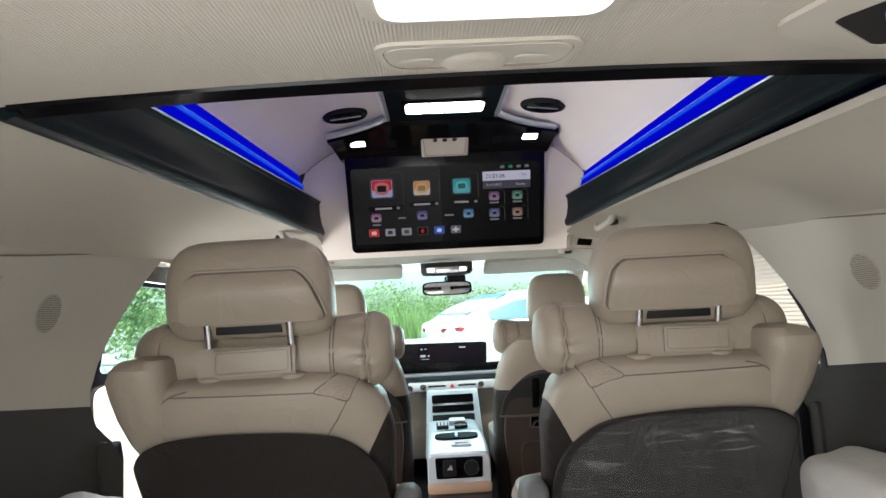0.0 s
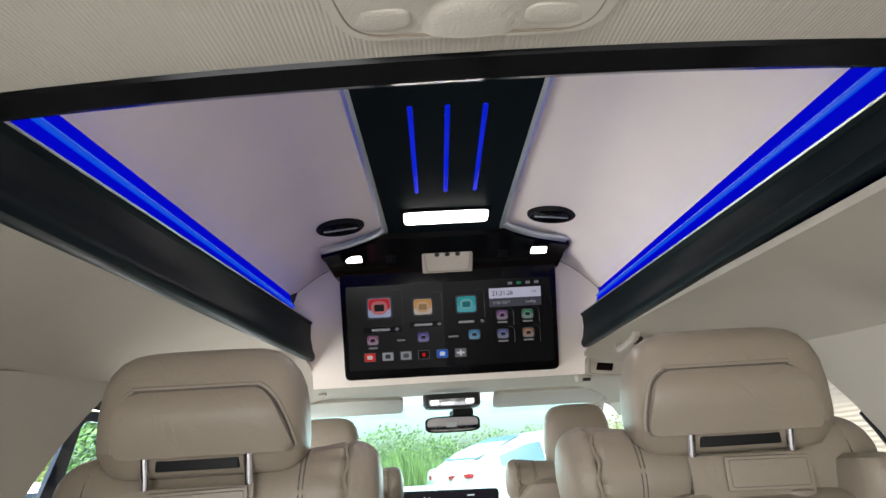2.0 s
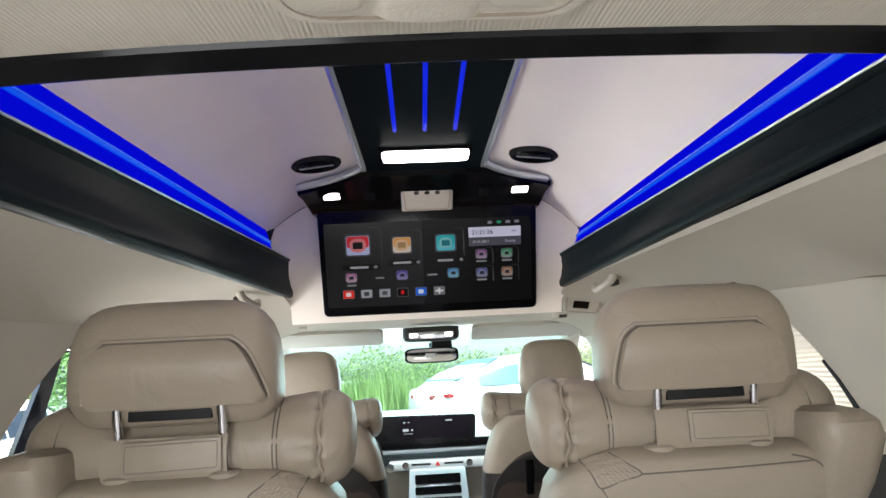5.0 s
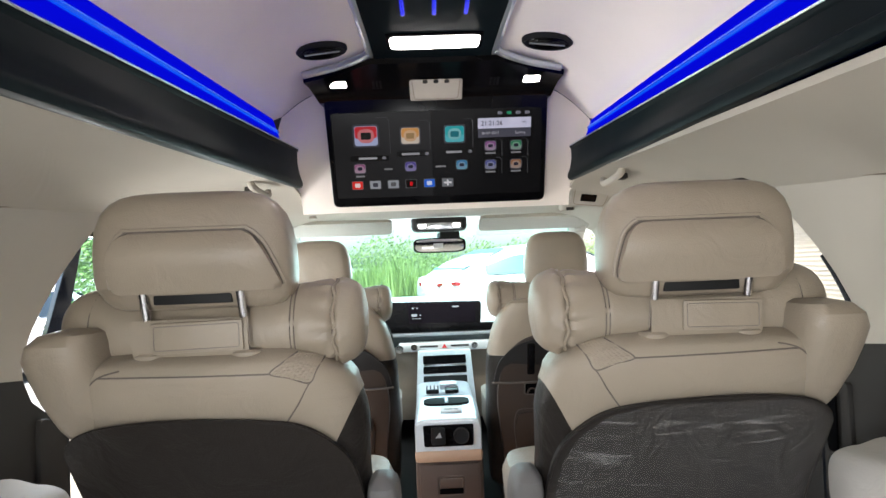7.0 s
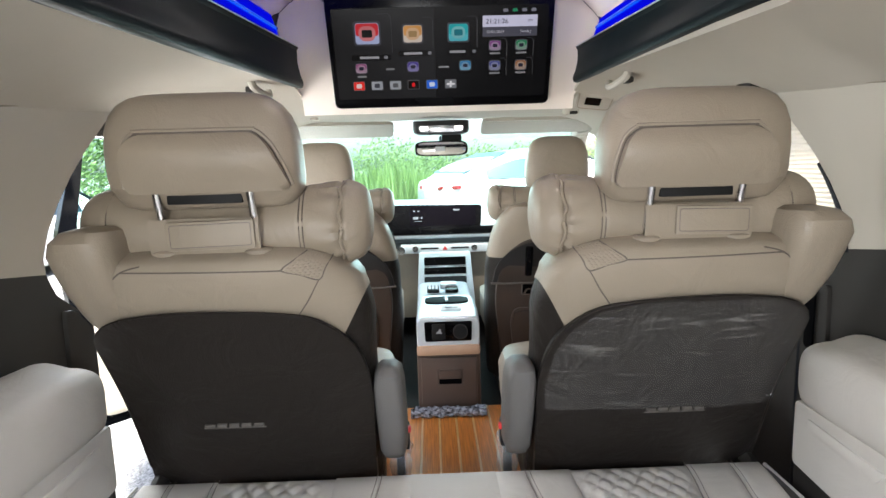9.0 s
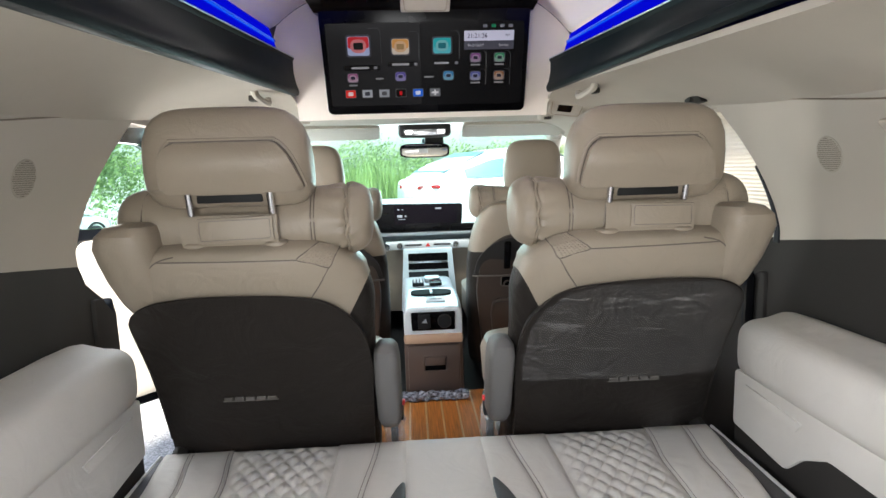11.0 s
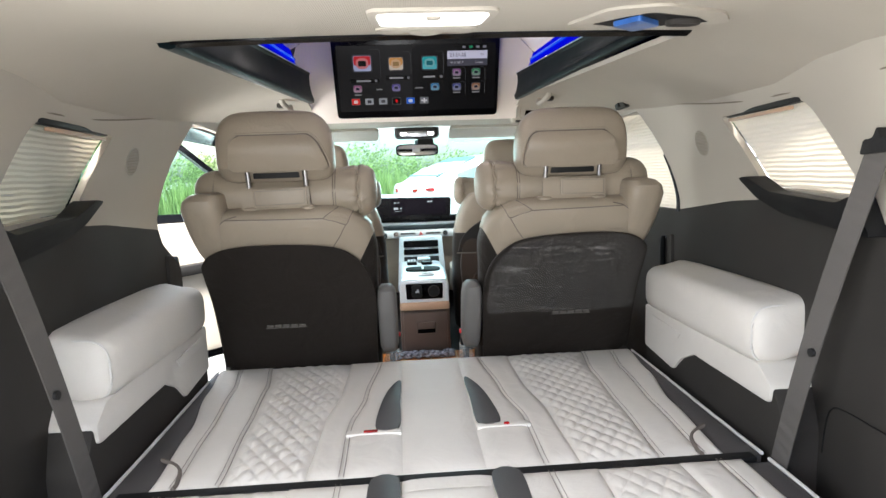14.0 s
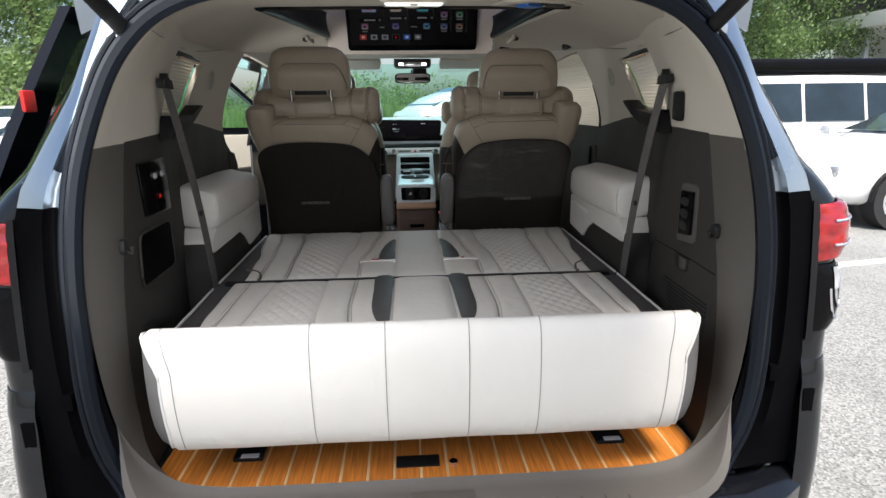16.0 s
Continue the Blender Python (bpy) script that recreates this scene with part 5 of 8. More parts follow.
# ---- cushions over the wheel arches ----
def arch_cushion(s):
    t = thing("wheel_arch_box", "padded pale leather box over the wheel arch", "armrest", "padded wheel arch boxes")
    rings = []
    for k, (y, q) in enumerate(((0.748, 0.55), (0.752, 0.78), (0.764, 0.93), (0.785, 1.0), (0.9, 1.02), (1.05, 1.03), (1.25, 1.02), (1.32, 0.98), (1.338, 0.86), (1.343, 0.6))):
        ring = [(0.772 + x * q, y, 1.080 + z * q + (0.012 if x > 0 else 0)) for x, z in oval(36, 0.086, 0.072, 0.55)]
        rings.append(ring)
    c = part("cushion", side_of(loft(rings), s), BEDLEATHER, t)
    line = [(0.772 + x * 0.99, 0.7625, 1.080 + z * 0.97) for x, z in oval(36, 0.082, 0.068, 0.55)]
    part("piping", side_of(tube(line, 0.0025, 5, closed=True), s), PIPING, c)
    poly = rounded([(1.345, 1.022), (1.345, 0.885), (1.15, 0.868), (1.10, 0.915), (1.03, 0.95), (0.705, 0.945), (0.70, 0.985), (0.75, 1.022)], 0.012)
    part("box_side", side_of(slab(poly, lambda y, z, d: (0.855 - d * 0.999, y, z), 0.158, 0.006), s), BEDLEATHER, t, "pale moulded side of the box")
    pr = rounded([(1.30, 1.00), (1.30, 0.975), (1.12, 0.965), (1.10, 0.99)], 0.008)
    part("pressed_panel", side_of(slab(pr, lambda y, z, d: (0.698 - d, y, z), 0.004, 0.002), s), BEDLEATHER, t)
    low = rounded([(1.35, 1.0), (1.35, 0.54), (0.66, 0.54), (0.66, 0.90), (0.70, 0.98), (0.78, 1.0)], 0.012)
    part("arch_cover", side_of(slab(low, lambda y, z, d: (0.85 - d, y, z), 0.145, 0.006), s), TRIM, t, "grey plastic wheel arch cover")


for _s in (-1, 1):
    arch_cushion(_s)


def seat_belt(s):
    t = thing("seat_belt", "grey-brown rear seat belt hanging from its pillar anchor", "seat belt", "rear seat belts")
    top, low = Vector((0.688, 0.442, 1.485)), Vector((0.684, 0.655, 0.80))
    def f(u, v):
        p = top.lerp(low, v)
        bow = math.sin(math.pi * v) * 0.012
        return (p.x - bow, p.y + (u - 0.5) * 0.046, p.z + (u - 0.5) * 0.012)
    part("webbing", side_of(sheet(4, 30, f, 0.0025), s), WEBBING, t)
    part("anchor", side_of(slab(rounded([(0.41, 1.472), (0.472, 1.468), (0.466, 1.492), (0.448, 1.494), (0.440, 1.512), (0.43, 1.492), (0.414, 1.496)], 0.005), lambda y, z, d: (0.698 - d, y, z), 0.02, 0.005), s), TRIMDARK, t, "charcoal pillar anchor")
    part("belt_button", side_of(tube([(0.674, 0.548, 1.11), (0.668, 0.548, 1.11)], 0.008, 10), s), TRIMDARK, t)
    part("floor_guide", side_of(box((0.02, 0.06, 0.05), (0.694, 0.655, 0.81), 0.006), s), TRIMDARK, t)


for _s in (-1, 1):
    seat_belt(_s)

# ---- overhead screen and roof console ----
def on_screen(a, b, d=0.0):
    """A place on the hanging screen: a across, b up, d out of its face."""
    return Vector((0.01 + a, 2.24 - 0.3345 * b - 0.9424 * d, 1.722 + 0.9424 * b - 0.3345 * d))


SCREEN_TURN = Matrix(((1, 0, 0), (0, -0.3345, -0.9424), (0, 0.9424, -0.3345))).to_4x4()


def plate(a0, b0, a1, b1, d, thick, r=0.006):
    poly = rounded([(a0, b0), (a1, b0), (a1, b1), (a0, b1)], r, 4)
    return slab(poly, lambda a, b, q: on_screen(a, b, d + q), thick)


def glyphs():
    """Coloured glows of the picture on the screen."""
    made = {}

    def get(colour, power_=1.0):
        key = (colour, power_)
        if key not in made:
            made[key] = glow("screen_light_%d" % len(made), tuple(v ** 1.3 for v in colour), power_ * 0.58)
        return made[key]
    return get


def screen():
    t = thing("hanging_screen", "large black screen showing app icons, hung from the roof", "television")
    body = rounded([(-0.362, 0.0), (0.362, 0.0), (0.366, 0.36), (-0.366, 0.36)], 0.022)
    part("casing", slab(body, lambda a, b, d: on_screen(a, b, -0.04 + d), 0.04, 0.004), BLACKGLOSS, t)
    face = part("display", plate(-0.347, 0.030, 0.347, 0.315, 0.0005, 0.0015, 0.008), SCREENOFF, t, "lit dark menu screen")
    part("lit_field", plate(-0.345, 0.032, -0.02, 0.313, 0.0025, 0.0005), glow("menu_grey", (0.012, 0.012, 0.013), 0.9), face)
    c = glyphs()

    def tile(a, b, w, h, d, colour, p=1.0, name="icon", r=0.006):
        return part(name, plate(a - w / 2, b - h / 2, a + w / 2, b + h / 2, d, 0.0004, r), c(colour, p), face)

    def icon(a, b, w, h, top, low, mark):
        tile(a, b, w * 1.16, h * 1.18, 0.0040, (0.10, 0.10, 0.12), 1.0, "icon_frame", 0.01)
        tile(a, b, w, h, 0.0046, low, 0.7, "icon", 0.009)
        tile(a, b + h * 0.18, w * 0.96, h * 0.6, 0.0052, top, 0.7, "icon", 0.009)
        ringm = slab([(x, y) for x, y in oval(20, w * 0.36, h * 0.36, 0.8)], lambda x, y, q: on_screen(a + x, b + y, 0.0058 + q), 0.0004)
        part("icon_ring", ringm, c(tuple(0.6 * v + 0.25 for v in top), 0.9), face)
        tile(a, b, w * 0.44, h * 0.36, 0.0066, mark, 1.0, "icon_mark", 0.004)

    icon(-0.236, 0.240, 0.076, 0.064, (0.75, 0.06, 0.08), (0.55, 0.62, 0.85), (0.02, 0.02, 0.02))
    icon(-0.090, 0.236, 0.060, 0.052, (0.75, 0.42, 0.14), (0.75, 0.68, 0.6), (0.4, 0.28, 0.14))
    icon(0.057, 0.237, 0.062, 0.052, (0.03, 0.52, 0.55), (0.15, 0.6, 0.66), (0.02, 0.22, 0.26))
    for a, b, top, low in ((0.176, 0.194, (0.32, 0.12, 0.34), (0.4, 0.35, 0.42)), (0.262, 0.194, (0.04, 0.32, 0.16), (0.35, 0.42, 0.38)), (0.176, 0.131, (0.14, 0.16, 0.42), (0.35, 0.36, 0.44)), (0.262, 0.131, (0.42, 0.22, 0.11), (0.46, 0.38, 0.34)), (-0.263, 0.132, (0.42, 0.16, 0.32), (0.5, 0.4, 0.46)), (-0.093, 0.134, (0.14, 0.10, 0.42), (0.35, 0.32, 0.55)), (0.079, 0.134, (0.06, 0.3, 0.55), (0.25, 0.5, 0.62))):
        icon(a, b, 0.036, 0.030, top, low, (0.05, 0.05, 0.08))
    for a, b, w in ((0.176, 0.170, 0.034), (0.262, 0.170, 0.034), (0.176, 0.107, 0.034), (0.262, 0.107, 0.034), (-0.263, 0.106, 0.03), (-0.168, 0.128, 0.028), (0.008, 0.131, 0.034)):
        tile(a, b, w, 0.006, 0.0046, (0.32, 0.32, 0.33), 1.0, "caption", 0.002)
    for a, b, w in ((-0.228, 0.166, 0.062), (-0.085, 0.176, 0.060), (0.060, 0.178, 0.052)):
        tile(a, b, 0.128 if w > 0.061 else 0.105, 0.018, 0.0036, (0.018, 0.018, 0.02), 0.8, "caption_bar", 0.006)
        tile(a - 0.006, b, w, 0.0075, 0.0048, (0.42, 0.42, 0.44), 1.0, "caption", 0.002)
        tile(a + 0.048, b, 0.012, 0.010, 0.0048, (0.28, 0.28, 0.3), 1.0, "caption", 0.004)
    for k, (a, colour, mark) in enumerate(((-0.275, (0.75, 0.06, 0.05), (0.8, 0.7, 0.7)), (-0.215, (0.45, 0.47, 0.5), (0.1, 0.1, 0.12)), (-0.154, (0.42, 0.44, 0.47), (0.15, 0.15, 0.16)), (-0.094, (0.02, 0.01, 0.01), (0.7, 0.03, 0.04)), (-0.032, (0.03, 0.2, 0.75), (0.75, 0.8, 0.9)), (0.030, (0.24, 0.25, 0.27), (0.8, 0.8, 0.82)))):
        tile(a, 0.0755, 0.039, 0.030, 0.0040, (0.2, 0.2, 0.21), 0.8, "icon_frame", 0.003)
        tile(a, 0.0755, 0.035, 0.026, 0.0046, colour, 1.0, "icon", 0.003)
        if k == 5:
            tile(a, 0.0755, 0.026, 0.006, 0.0054, mark, 1.0, "icon_mark", 0.001)
            tile(a, 0.0755, 0.006, 0.020, 0.0060, mark, 1.0, "icon_mark", 0.001)
        else:
            tile(a, 0.0755, 0.010 if k == 3 else 0.018, 0.014, 0.0054, mark, 1.0, "icon_mark", 0.004)
    # clock panel
    tile(0.223, 0.268, 0.176, 0.034, 0.0040, (0.72, 0.72, 0.85), 1.0, "clock_panel", 0.001)
    tile(0.223, 0.236, 0.176, 0.029, 0.0040, (0.13, 0.13, 0.16), 1.0, "date_panel", 0.001)
    dark, pale = c((0.05, 0.05, 0.08), 0.6), c((0.6, 0.6, 0.65), 1.0)
    text("21:21:26", 0.021, on_screen(0.145, 0.261, 0.0055), SCREEN_TURN, dark, face)
    text("PM", 0.012, on_screen(0.28, 0.264, 0.0055), SCREEN_TURN, c((0.3, 0.3, 0.36), 0.8), face)
    text("01/01/2017", 0.0125, on_screen(0.148, 0.232, 0.0055), SCREEN_TURN, pale, face)
    text("Sunday", 0.0125, on_screen(0.257, 0.232, 0.0055), SCREEN_TURN, pale, face)
    for k in range(4):
        tile(0.208 + 0.03 * k, 0.300, 0.016, 0.010, 0.0040, (0.05, 0.35, 0.2) if k == 1 else (0.3, 0.3, 0.34), 0.8, "status_icon", 0.004)
    # thin frames round the tiles
    for a0, b0, a1, b1 in ((-0.30, 0.180, -0.158, 0.298), (-0.135, 0.190, -0.025, 0.285), (0.012, 0.190, 0.118, 0.285), (0.145, 0.160, 0.215, 0.216), (0.232, 0.160, 0.302, 0.216), (0.145, 0.100, 0.215, 0.154), (0.232, 0.100, 0.302, 0.154)):
        line = [on_screen(a, b, 0.0035) for a, b in ((a0 + 0.7 * (a1 - a0), b1), (a1 - 0.008, b1), (a1, b1 - 0.01), (a1, b0))]
        part("tile_frame", tube(line, 0.0009, 4), c((0.12, 0.12, 0.13), 0.8), face)


screen()


def roof_console():
    t = thing("roof_console", "dark lacquered ceiling console with lamps, blue light lines and vents", "ceiling console")
    strip = []
    for y, w in ((0.70, 0.205), (1.17, 0.193), (1.84, 0.178), (1.945, 0.178)):
        strip.append([(-w, y, raised_z(0.17) - 0.002), (-w * 0.97, y, raised_z(0.17) - 0.022), (w * 0.97, y, raised_z(0.17) - 0.022), (w, y, raised_z(0.17) - 0.002)])
    part("strip", loft(strip), TEALBLACK, t)
    for s in (-1, 1):
        pts = [(s * 0.207, 0.70, 2.131), (s * 0.195, 1.17, 2.131), (s * 0.181, 1.85, 2.129), (s * 0.186, 1.90, 2.127), (s * 0.215, 1.93, 2.122), (s * 0.30, 1.985, 2.116), (s * 0.395, 2.01, 2.106)]
        part("edge_strip", tube(smooth(pts, 4), 0.0115, 8), SILVER, t, "satin silver edge strip")
    # cowl that steps down to the screen
    rings = []
    for x in (-0.402, -0.398, -0.385, -0.30, -0.19, -0.10, 0, 0.10, 0.19, 0.30, 0.385, 0.398, 0.402):
        e = 1.0 if abs(x) < 0.39 else 0.96
        back = 1.935 if abs(x) < 0.2 else 1.955 + 0.28 * (abs(x) - 0.19)
        zt = 2.128 if abs(x) < 0.2 else 2.128 - 0.11 * (abs(x) - 0.19)
        rings.append([(x + 0.005, back, zt - 0.004), (x + 0.005, back + 0.01, zt - 0.018), (x * 0.985 + 0.006, 2.075, 2.086), (x * 0.94 + 0.008, 2.128, 2.052), (x * 0.94 + 0.008, 2.20, 2.06), (x + 0.005, 2.16, zt)])
    part("cowl", loft(rings), BLACKGLOSS, t)

    def on_cowl(x, y):
        return Vector((x, y, 2.104 - (y - 2.0) * 0.24))
    slope = Euler((radians(-13.5), 0, 0)).to_matrix().to_4x4()
    for x in (-0.297, 0.313):
        part("spot_lamp", box((0.052, 0.040, 0.008), on_cowl(x, 2.055), 0.006, turn=slope), LEDWHITE, t, "small white spot lamp")
    steep = Euler((radians(-33), 0, 0)).to_matrix().to_4x4()
    mid = Vector((0.01, 2.080, 2.078))
    pan = part("control_panel", box((0.168, 0.098, 0.016), mid, 0.007, 3, turn=steep), PILLAR, t, "beige control panel")
    part("panel_edge", tube([mid + steep @ Vector((a, b, -0.0085)) for a, b in rounded([(-0.076, -0.042), (0.076, -0.042), (0.070, 0.040), (-0.070, 0.040)], 0.010, 3)], 0.0012, 5, closed=True), LEATHER_IN, pan)
    for k in range(3):
        part("button", loft([[mid + steep @ Vector((-0.034 + 0.034 * k + a * q, -0.030 + b * q, h)) for a, b in oval(14, 0.0085, 0.007, 0.9)] for q, h in ((1, -0.006), (1, -0.0095), (0.7, -0.0105), (0.1, -0.0105))]), BLACKMATT if k == 1 else TRIM, pan)
    for s in (-1, 1):
        for i in range(3):
            for j in range(4):
                part("slot", box((0.008, 0.004, 0.003), on_cowl(0.01 + s * 0.185 + 0.011 * (i - 1), 2.045 + 0.012 * j) - Vector((0, 0, 0.003)), 0.001, 1, turn=slope), BLACKMATT, t)
    z = raised_z(0.17) - 0.024
    for y in (1.808, 1.112):
        part("lamp_surround", box((0.262, 0.098, 0.008), (0.005, y, z), 0.004, turn=None), BLACKGLOSS, t)
        lens = rounded([(-0.122, -0.040), (0.122, -0.040), (0.122, 0.040), (-0.122, 0.040)], 0.02)
        part("reading_lamp", slab(lens, lambda a, b, d: (0.005 + a, y + b, z - 0.003 - d), 0.005, 0.003), LEDWHITE, t, "bright white reading lamp")
        part("lamp_rib", box((0.004, 0.076, 0.004), (0.005, y, z - 0.008), 0.001), SPEAKERGREY, t)
    for x, x2 in ((-0.076, -0.072), (0.0, 0.004), (0.078, 0.081)):
        part("light_line", box((0.011, 0.393, 0.006), ((x + x2) / 2, 1.452, z + 0.001), 0.003), BLUELINE, t, "blue light line")


roof_console()


def roof_speaker(x, y):
    t = thing("roof_speaker", "round black speaker in the raised ceiling", "speaker", "speakers in the raised ceiling")
    z = raised_z(x) - 0.003
    tilt = math.atan(0.34 * x * (1 if abs(x) < 0.36 else 1.5))
    m = Matrix.Translation((x, y, z)) @ Euler((0, tilt, 0)).to_matrix().to_4x4()
    b = loft([[m @ Vector((a * q, c * q, h)) for a, c in oval(32, 0.072, 0.050, 1.0)] for q, h in ((1.0, 0.004), (1.0, -0.006), (0.93, -0.012), (0.86, -0.010), (0.84, -0.006), (0.2, -0.010), (0.05, -0.010))])
    part("grille", b, BLACKMATT, t)
    for q in (0.76, 0.55, 0.34):
        part("grille_ring", tube([m @ Vector((a * q, c * q, -0.0095)) for a, c in oval(28, 0.072, 0.050, 1.0)], 0.0022, 5, closed=True), BLACKGLOSS, t)
    box_ = box((0.10, 0.006, 0.003), (0, 0, 0), 0.001)
    bmesh.ops.transform(box_, matrix=m @ Matrix.Translation((0, 0, -0.012)), verts=box_.verts)
    part("badge", box_, SILVER, t)


for _x in (-0.312, 0.322):
    roof_speaker(_x, 1.872 if _x < 0 else 1.852)
    roof_speaker(_x, 1.105)


# ---- fittings of the rear headliner ----
def dome_lamp():
    t = thing("dome_lamp", "bright rectangular dome lamp in the rear headliner", "ceiling lamp")
    x0, y0 = -0.018, 0.402
    z = roof_z(0, y0)
    sl = 0.08
    f = lambda a, b, d: (x0 + a, y0 + b, z + b * sl - d)
    part("surround", slab(rounded([(-0.090, -0.056), (0.090, -0.056), (0.086, 0.051), (-0.086, 0.051)], 0.024), f, 0.005, 0.003), PILLAR, t)
    part("lens", slab(rounded([(-0.077, -0.043), (0.077, -0.043), (0.073, 0.041), (-0.073, 0.041)], 0.017), lambda a, b, d: f(a, b, 0.005 + d), 0.003, 0.002), DOMELIGHT, t, "glowing white lens")
    part("switch", slab(rounded([(-0.010, -0.041), (0.010, -0.041), (0.008, -0.026), (-0.008, -0.026)], 0.003), lambda a, b, d: f(a, b, 0.008 + d), 0.004, 0.0015), SPEAKERGREY, t, "small grey switch")


dome_lamp()


def roof_fitting():
    """A moulded roof plate: a rounded frame round a dished field with a domed boss and two side pads."""
    t = thing("ceiling_fitting", "beige moulded blanking plate behind the roof opening", "ceiling fitting")
    x0, y0 = -0.021, 0.524
    z = roof_z(0, y0)
    f = lambda a, b, d: (x0 + a * 0.93, y0 + b * 0.84, z + b * 0.075 - d)
    outer = rounded([(-0.090, -0.036), (0.090, -0.036), (0.082, 0.033), (-0.078, 0.033)], 0.026, 8)
    inner = [(a * 0.92, b * 0.86 + 0.001) for a, b in outer]
    part("frame", panel(outer, [inner], lambda a, b: f(a, b, 0.0), 0.0035, 0.02, (0, 0, -1)), PILLAR, t)
    part("frame_edge", tube([f(a, b, 0.0026) for a, b in inner], 0.0010, 5, closed=True), LEATHER_IN, t, "shadow gap round the field")
    field = lambda a, b: 0.0045 - 0.004 * max(0.0, 1 - (a / 0.085) ** 2) * min(1.0, max(0.0, (b + 0.036) / 0.05)) + 0.006 * math.sqrt(max(0.0, 1 - (a / 0.028) ** 2 - ((b - 0.028) / 0.036) ** 2))
    part("field", panel([(a * 0.985, b * 0.975) for a, b in inner], [], lambda a, b: f(a, b, field(a, b)), 0.003, 0.004, (0, 0, 1)), PILLAR, t)
    for c in (-0.055, 0.053):
        pad = loft([[f(c + x * q, 0.012 + y * q, field(c, 0.012) + h) for x, y in oval(28, 0.020, 0.011, 0.6)] for q, h in ((1, 0), (0.96, 0.0005), (0.85, 0.0009), (0.1, 0.0009))])
        part("side_pad", pad, PILLAR, t)


roof_fitting()


def roof_pocket():
    t = thing("roof_vent", "open beige roof vent housing with a blue wrapped device", "ceiling vent")
    f = lambda x, y, d: (x, y, roof_z(x, y) - d)
    frame_line = rounded([(0.195, 0.492), (0.222, 0.365), (0.290, 0.340), (0.405, 0.400), (0.460, 0.485), (0.325, 0.560)], 0.02)
    hole = rounded([(0.232, 0.478), (0.254, 0.436), (0.292, 0.384), (0.378, 0.428), (0.425, 0.482), (0.315, 0.540)], 0.012)
    part("housing", panel(frame_line, [hole], lambda x, y: f(x, y, 0.004), 0.004, 0.02, (0, 0, 1)), PILLAR, t)
    part("recess", slab(hole, lambda x, y, d: f(x, y, 0.0005 + d), 0.002), BLACKMATT, t, "dark recess")
    part("device", slab(rounded([(0.262, 0.466), (0.284, 0.412), (0.338, 0.466), (0.316, 0.522)], 0.008), lambda x, y, d: f(x, y, 0.0025 + d), 0.008, 0.004), BLUECLOTH, t, "blue wrapped device")
    part("knob", slab([(0.372 + a, 0.462 + b) for a, b in oval(16, 0.026, 0.018, 0.8)], lambda x, y, d: f(x, y, 0.0025 + d), 0.008, 0.003), TRIM, t)


roof_pocket()


def side_speaker(s):
    t = thing("pillar_speaker", "round beige speaker grille in the rear pillar trim", "speaker", "speakers in the pillar trim")
    y0, z0 = 1.230, 1.524
    f = lambda a, b, d: (s * (wall_x(y0 + a, z0 + b) - d), y0 + a, z0 + b)
    part("disc", slab(oval(32, 0.038, 0.038, 1.0), f, 0.0015, 0.0006), SPEAKERGREY, t)
    dots = bmesh.new()
    for i in range(-8, 9):
        for j in range(-8, 9):
            a, b = i * 0.0042, j * 0.0042
            if a * a + b * b < 0.034 ** 2:
                box((0.001, 0.0022, 0.0022), f(a, b, 0.0018), 0, bm=dots)
    part("perforation", dots, LEATHER_IN, t)


for _s in (-1, 1):
    side_speaker(_s)


def grab_handle(s):
    t = thing("grab_handle", "beige folding grab handle under the roof rail", "grab handle", "grab handles")
    x, y, z = 0.560, 1.995, roof_z(0.560, 1.995) - 0.004
    pts = smooth([(s * (x - 0.03), y - 0.10, z + 0.006), (s * (x - 0.035), y - 0.085, z - 0.012), (s * (x - 0.035), y + 0.05, z - 0.018), (s * (x - 0.03), y + 0.075, z)], 5)
    part("grip", tube(pts, 0.011, 8), PILLAR, t)
    part("hook", box((0.03, 0.035, 0.018), (s * (x - 0.02), y - 0.06, z - 0.014), 0.005), TRIM, t, "small grey coat hook")
    u = thing("coat_hook", "small beige coat hook cup at the front of the roof rail", "coat hook", "coat hooks")
    if s > 0:
        m = Matrix.Translation((0.514, 2.50, roof_z(0.514, 2.50)))
        cup = loft([[m @ Vector((a * q, b * q, h)) for a, b in oval(20, 0.032, 0.030, 0.8)] for q, h in ((1, 0.002), (0.98, -0.014), (0.8, -0.022), (0.7, -0.018), (0.3, -0.012))])
        part("cup", cup, PILLAR, u)
        part("clip", box((0.03, 0.012, 0.012), (0.519, 2.475, roof_z(0.514, 2.48) - 0.018), 0.003), TRIM, u)
    else:
        part("cup", box((0.03, 0.03, 0.012), (-0.50, 2.62, roof_z(0.5, 2.62) - 0.006), 0.004), PILLAR, u)


for _s in (-1, 1):
    grab_handle(_s)


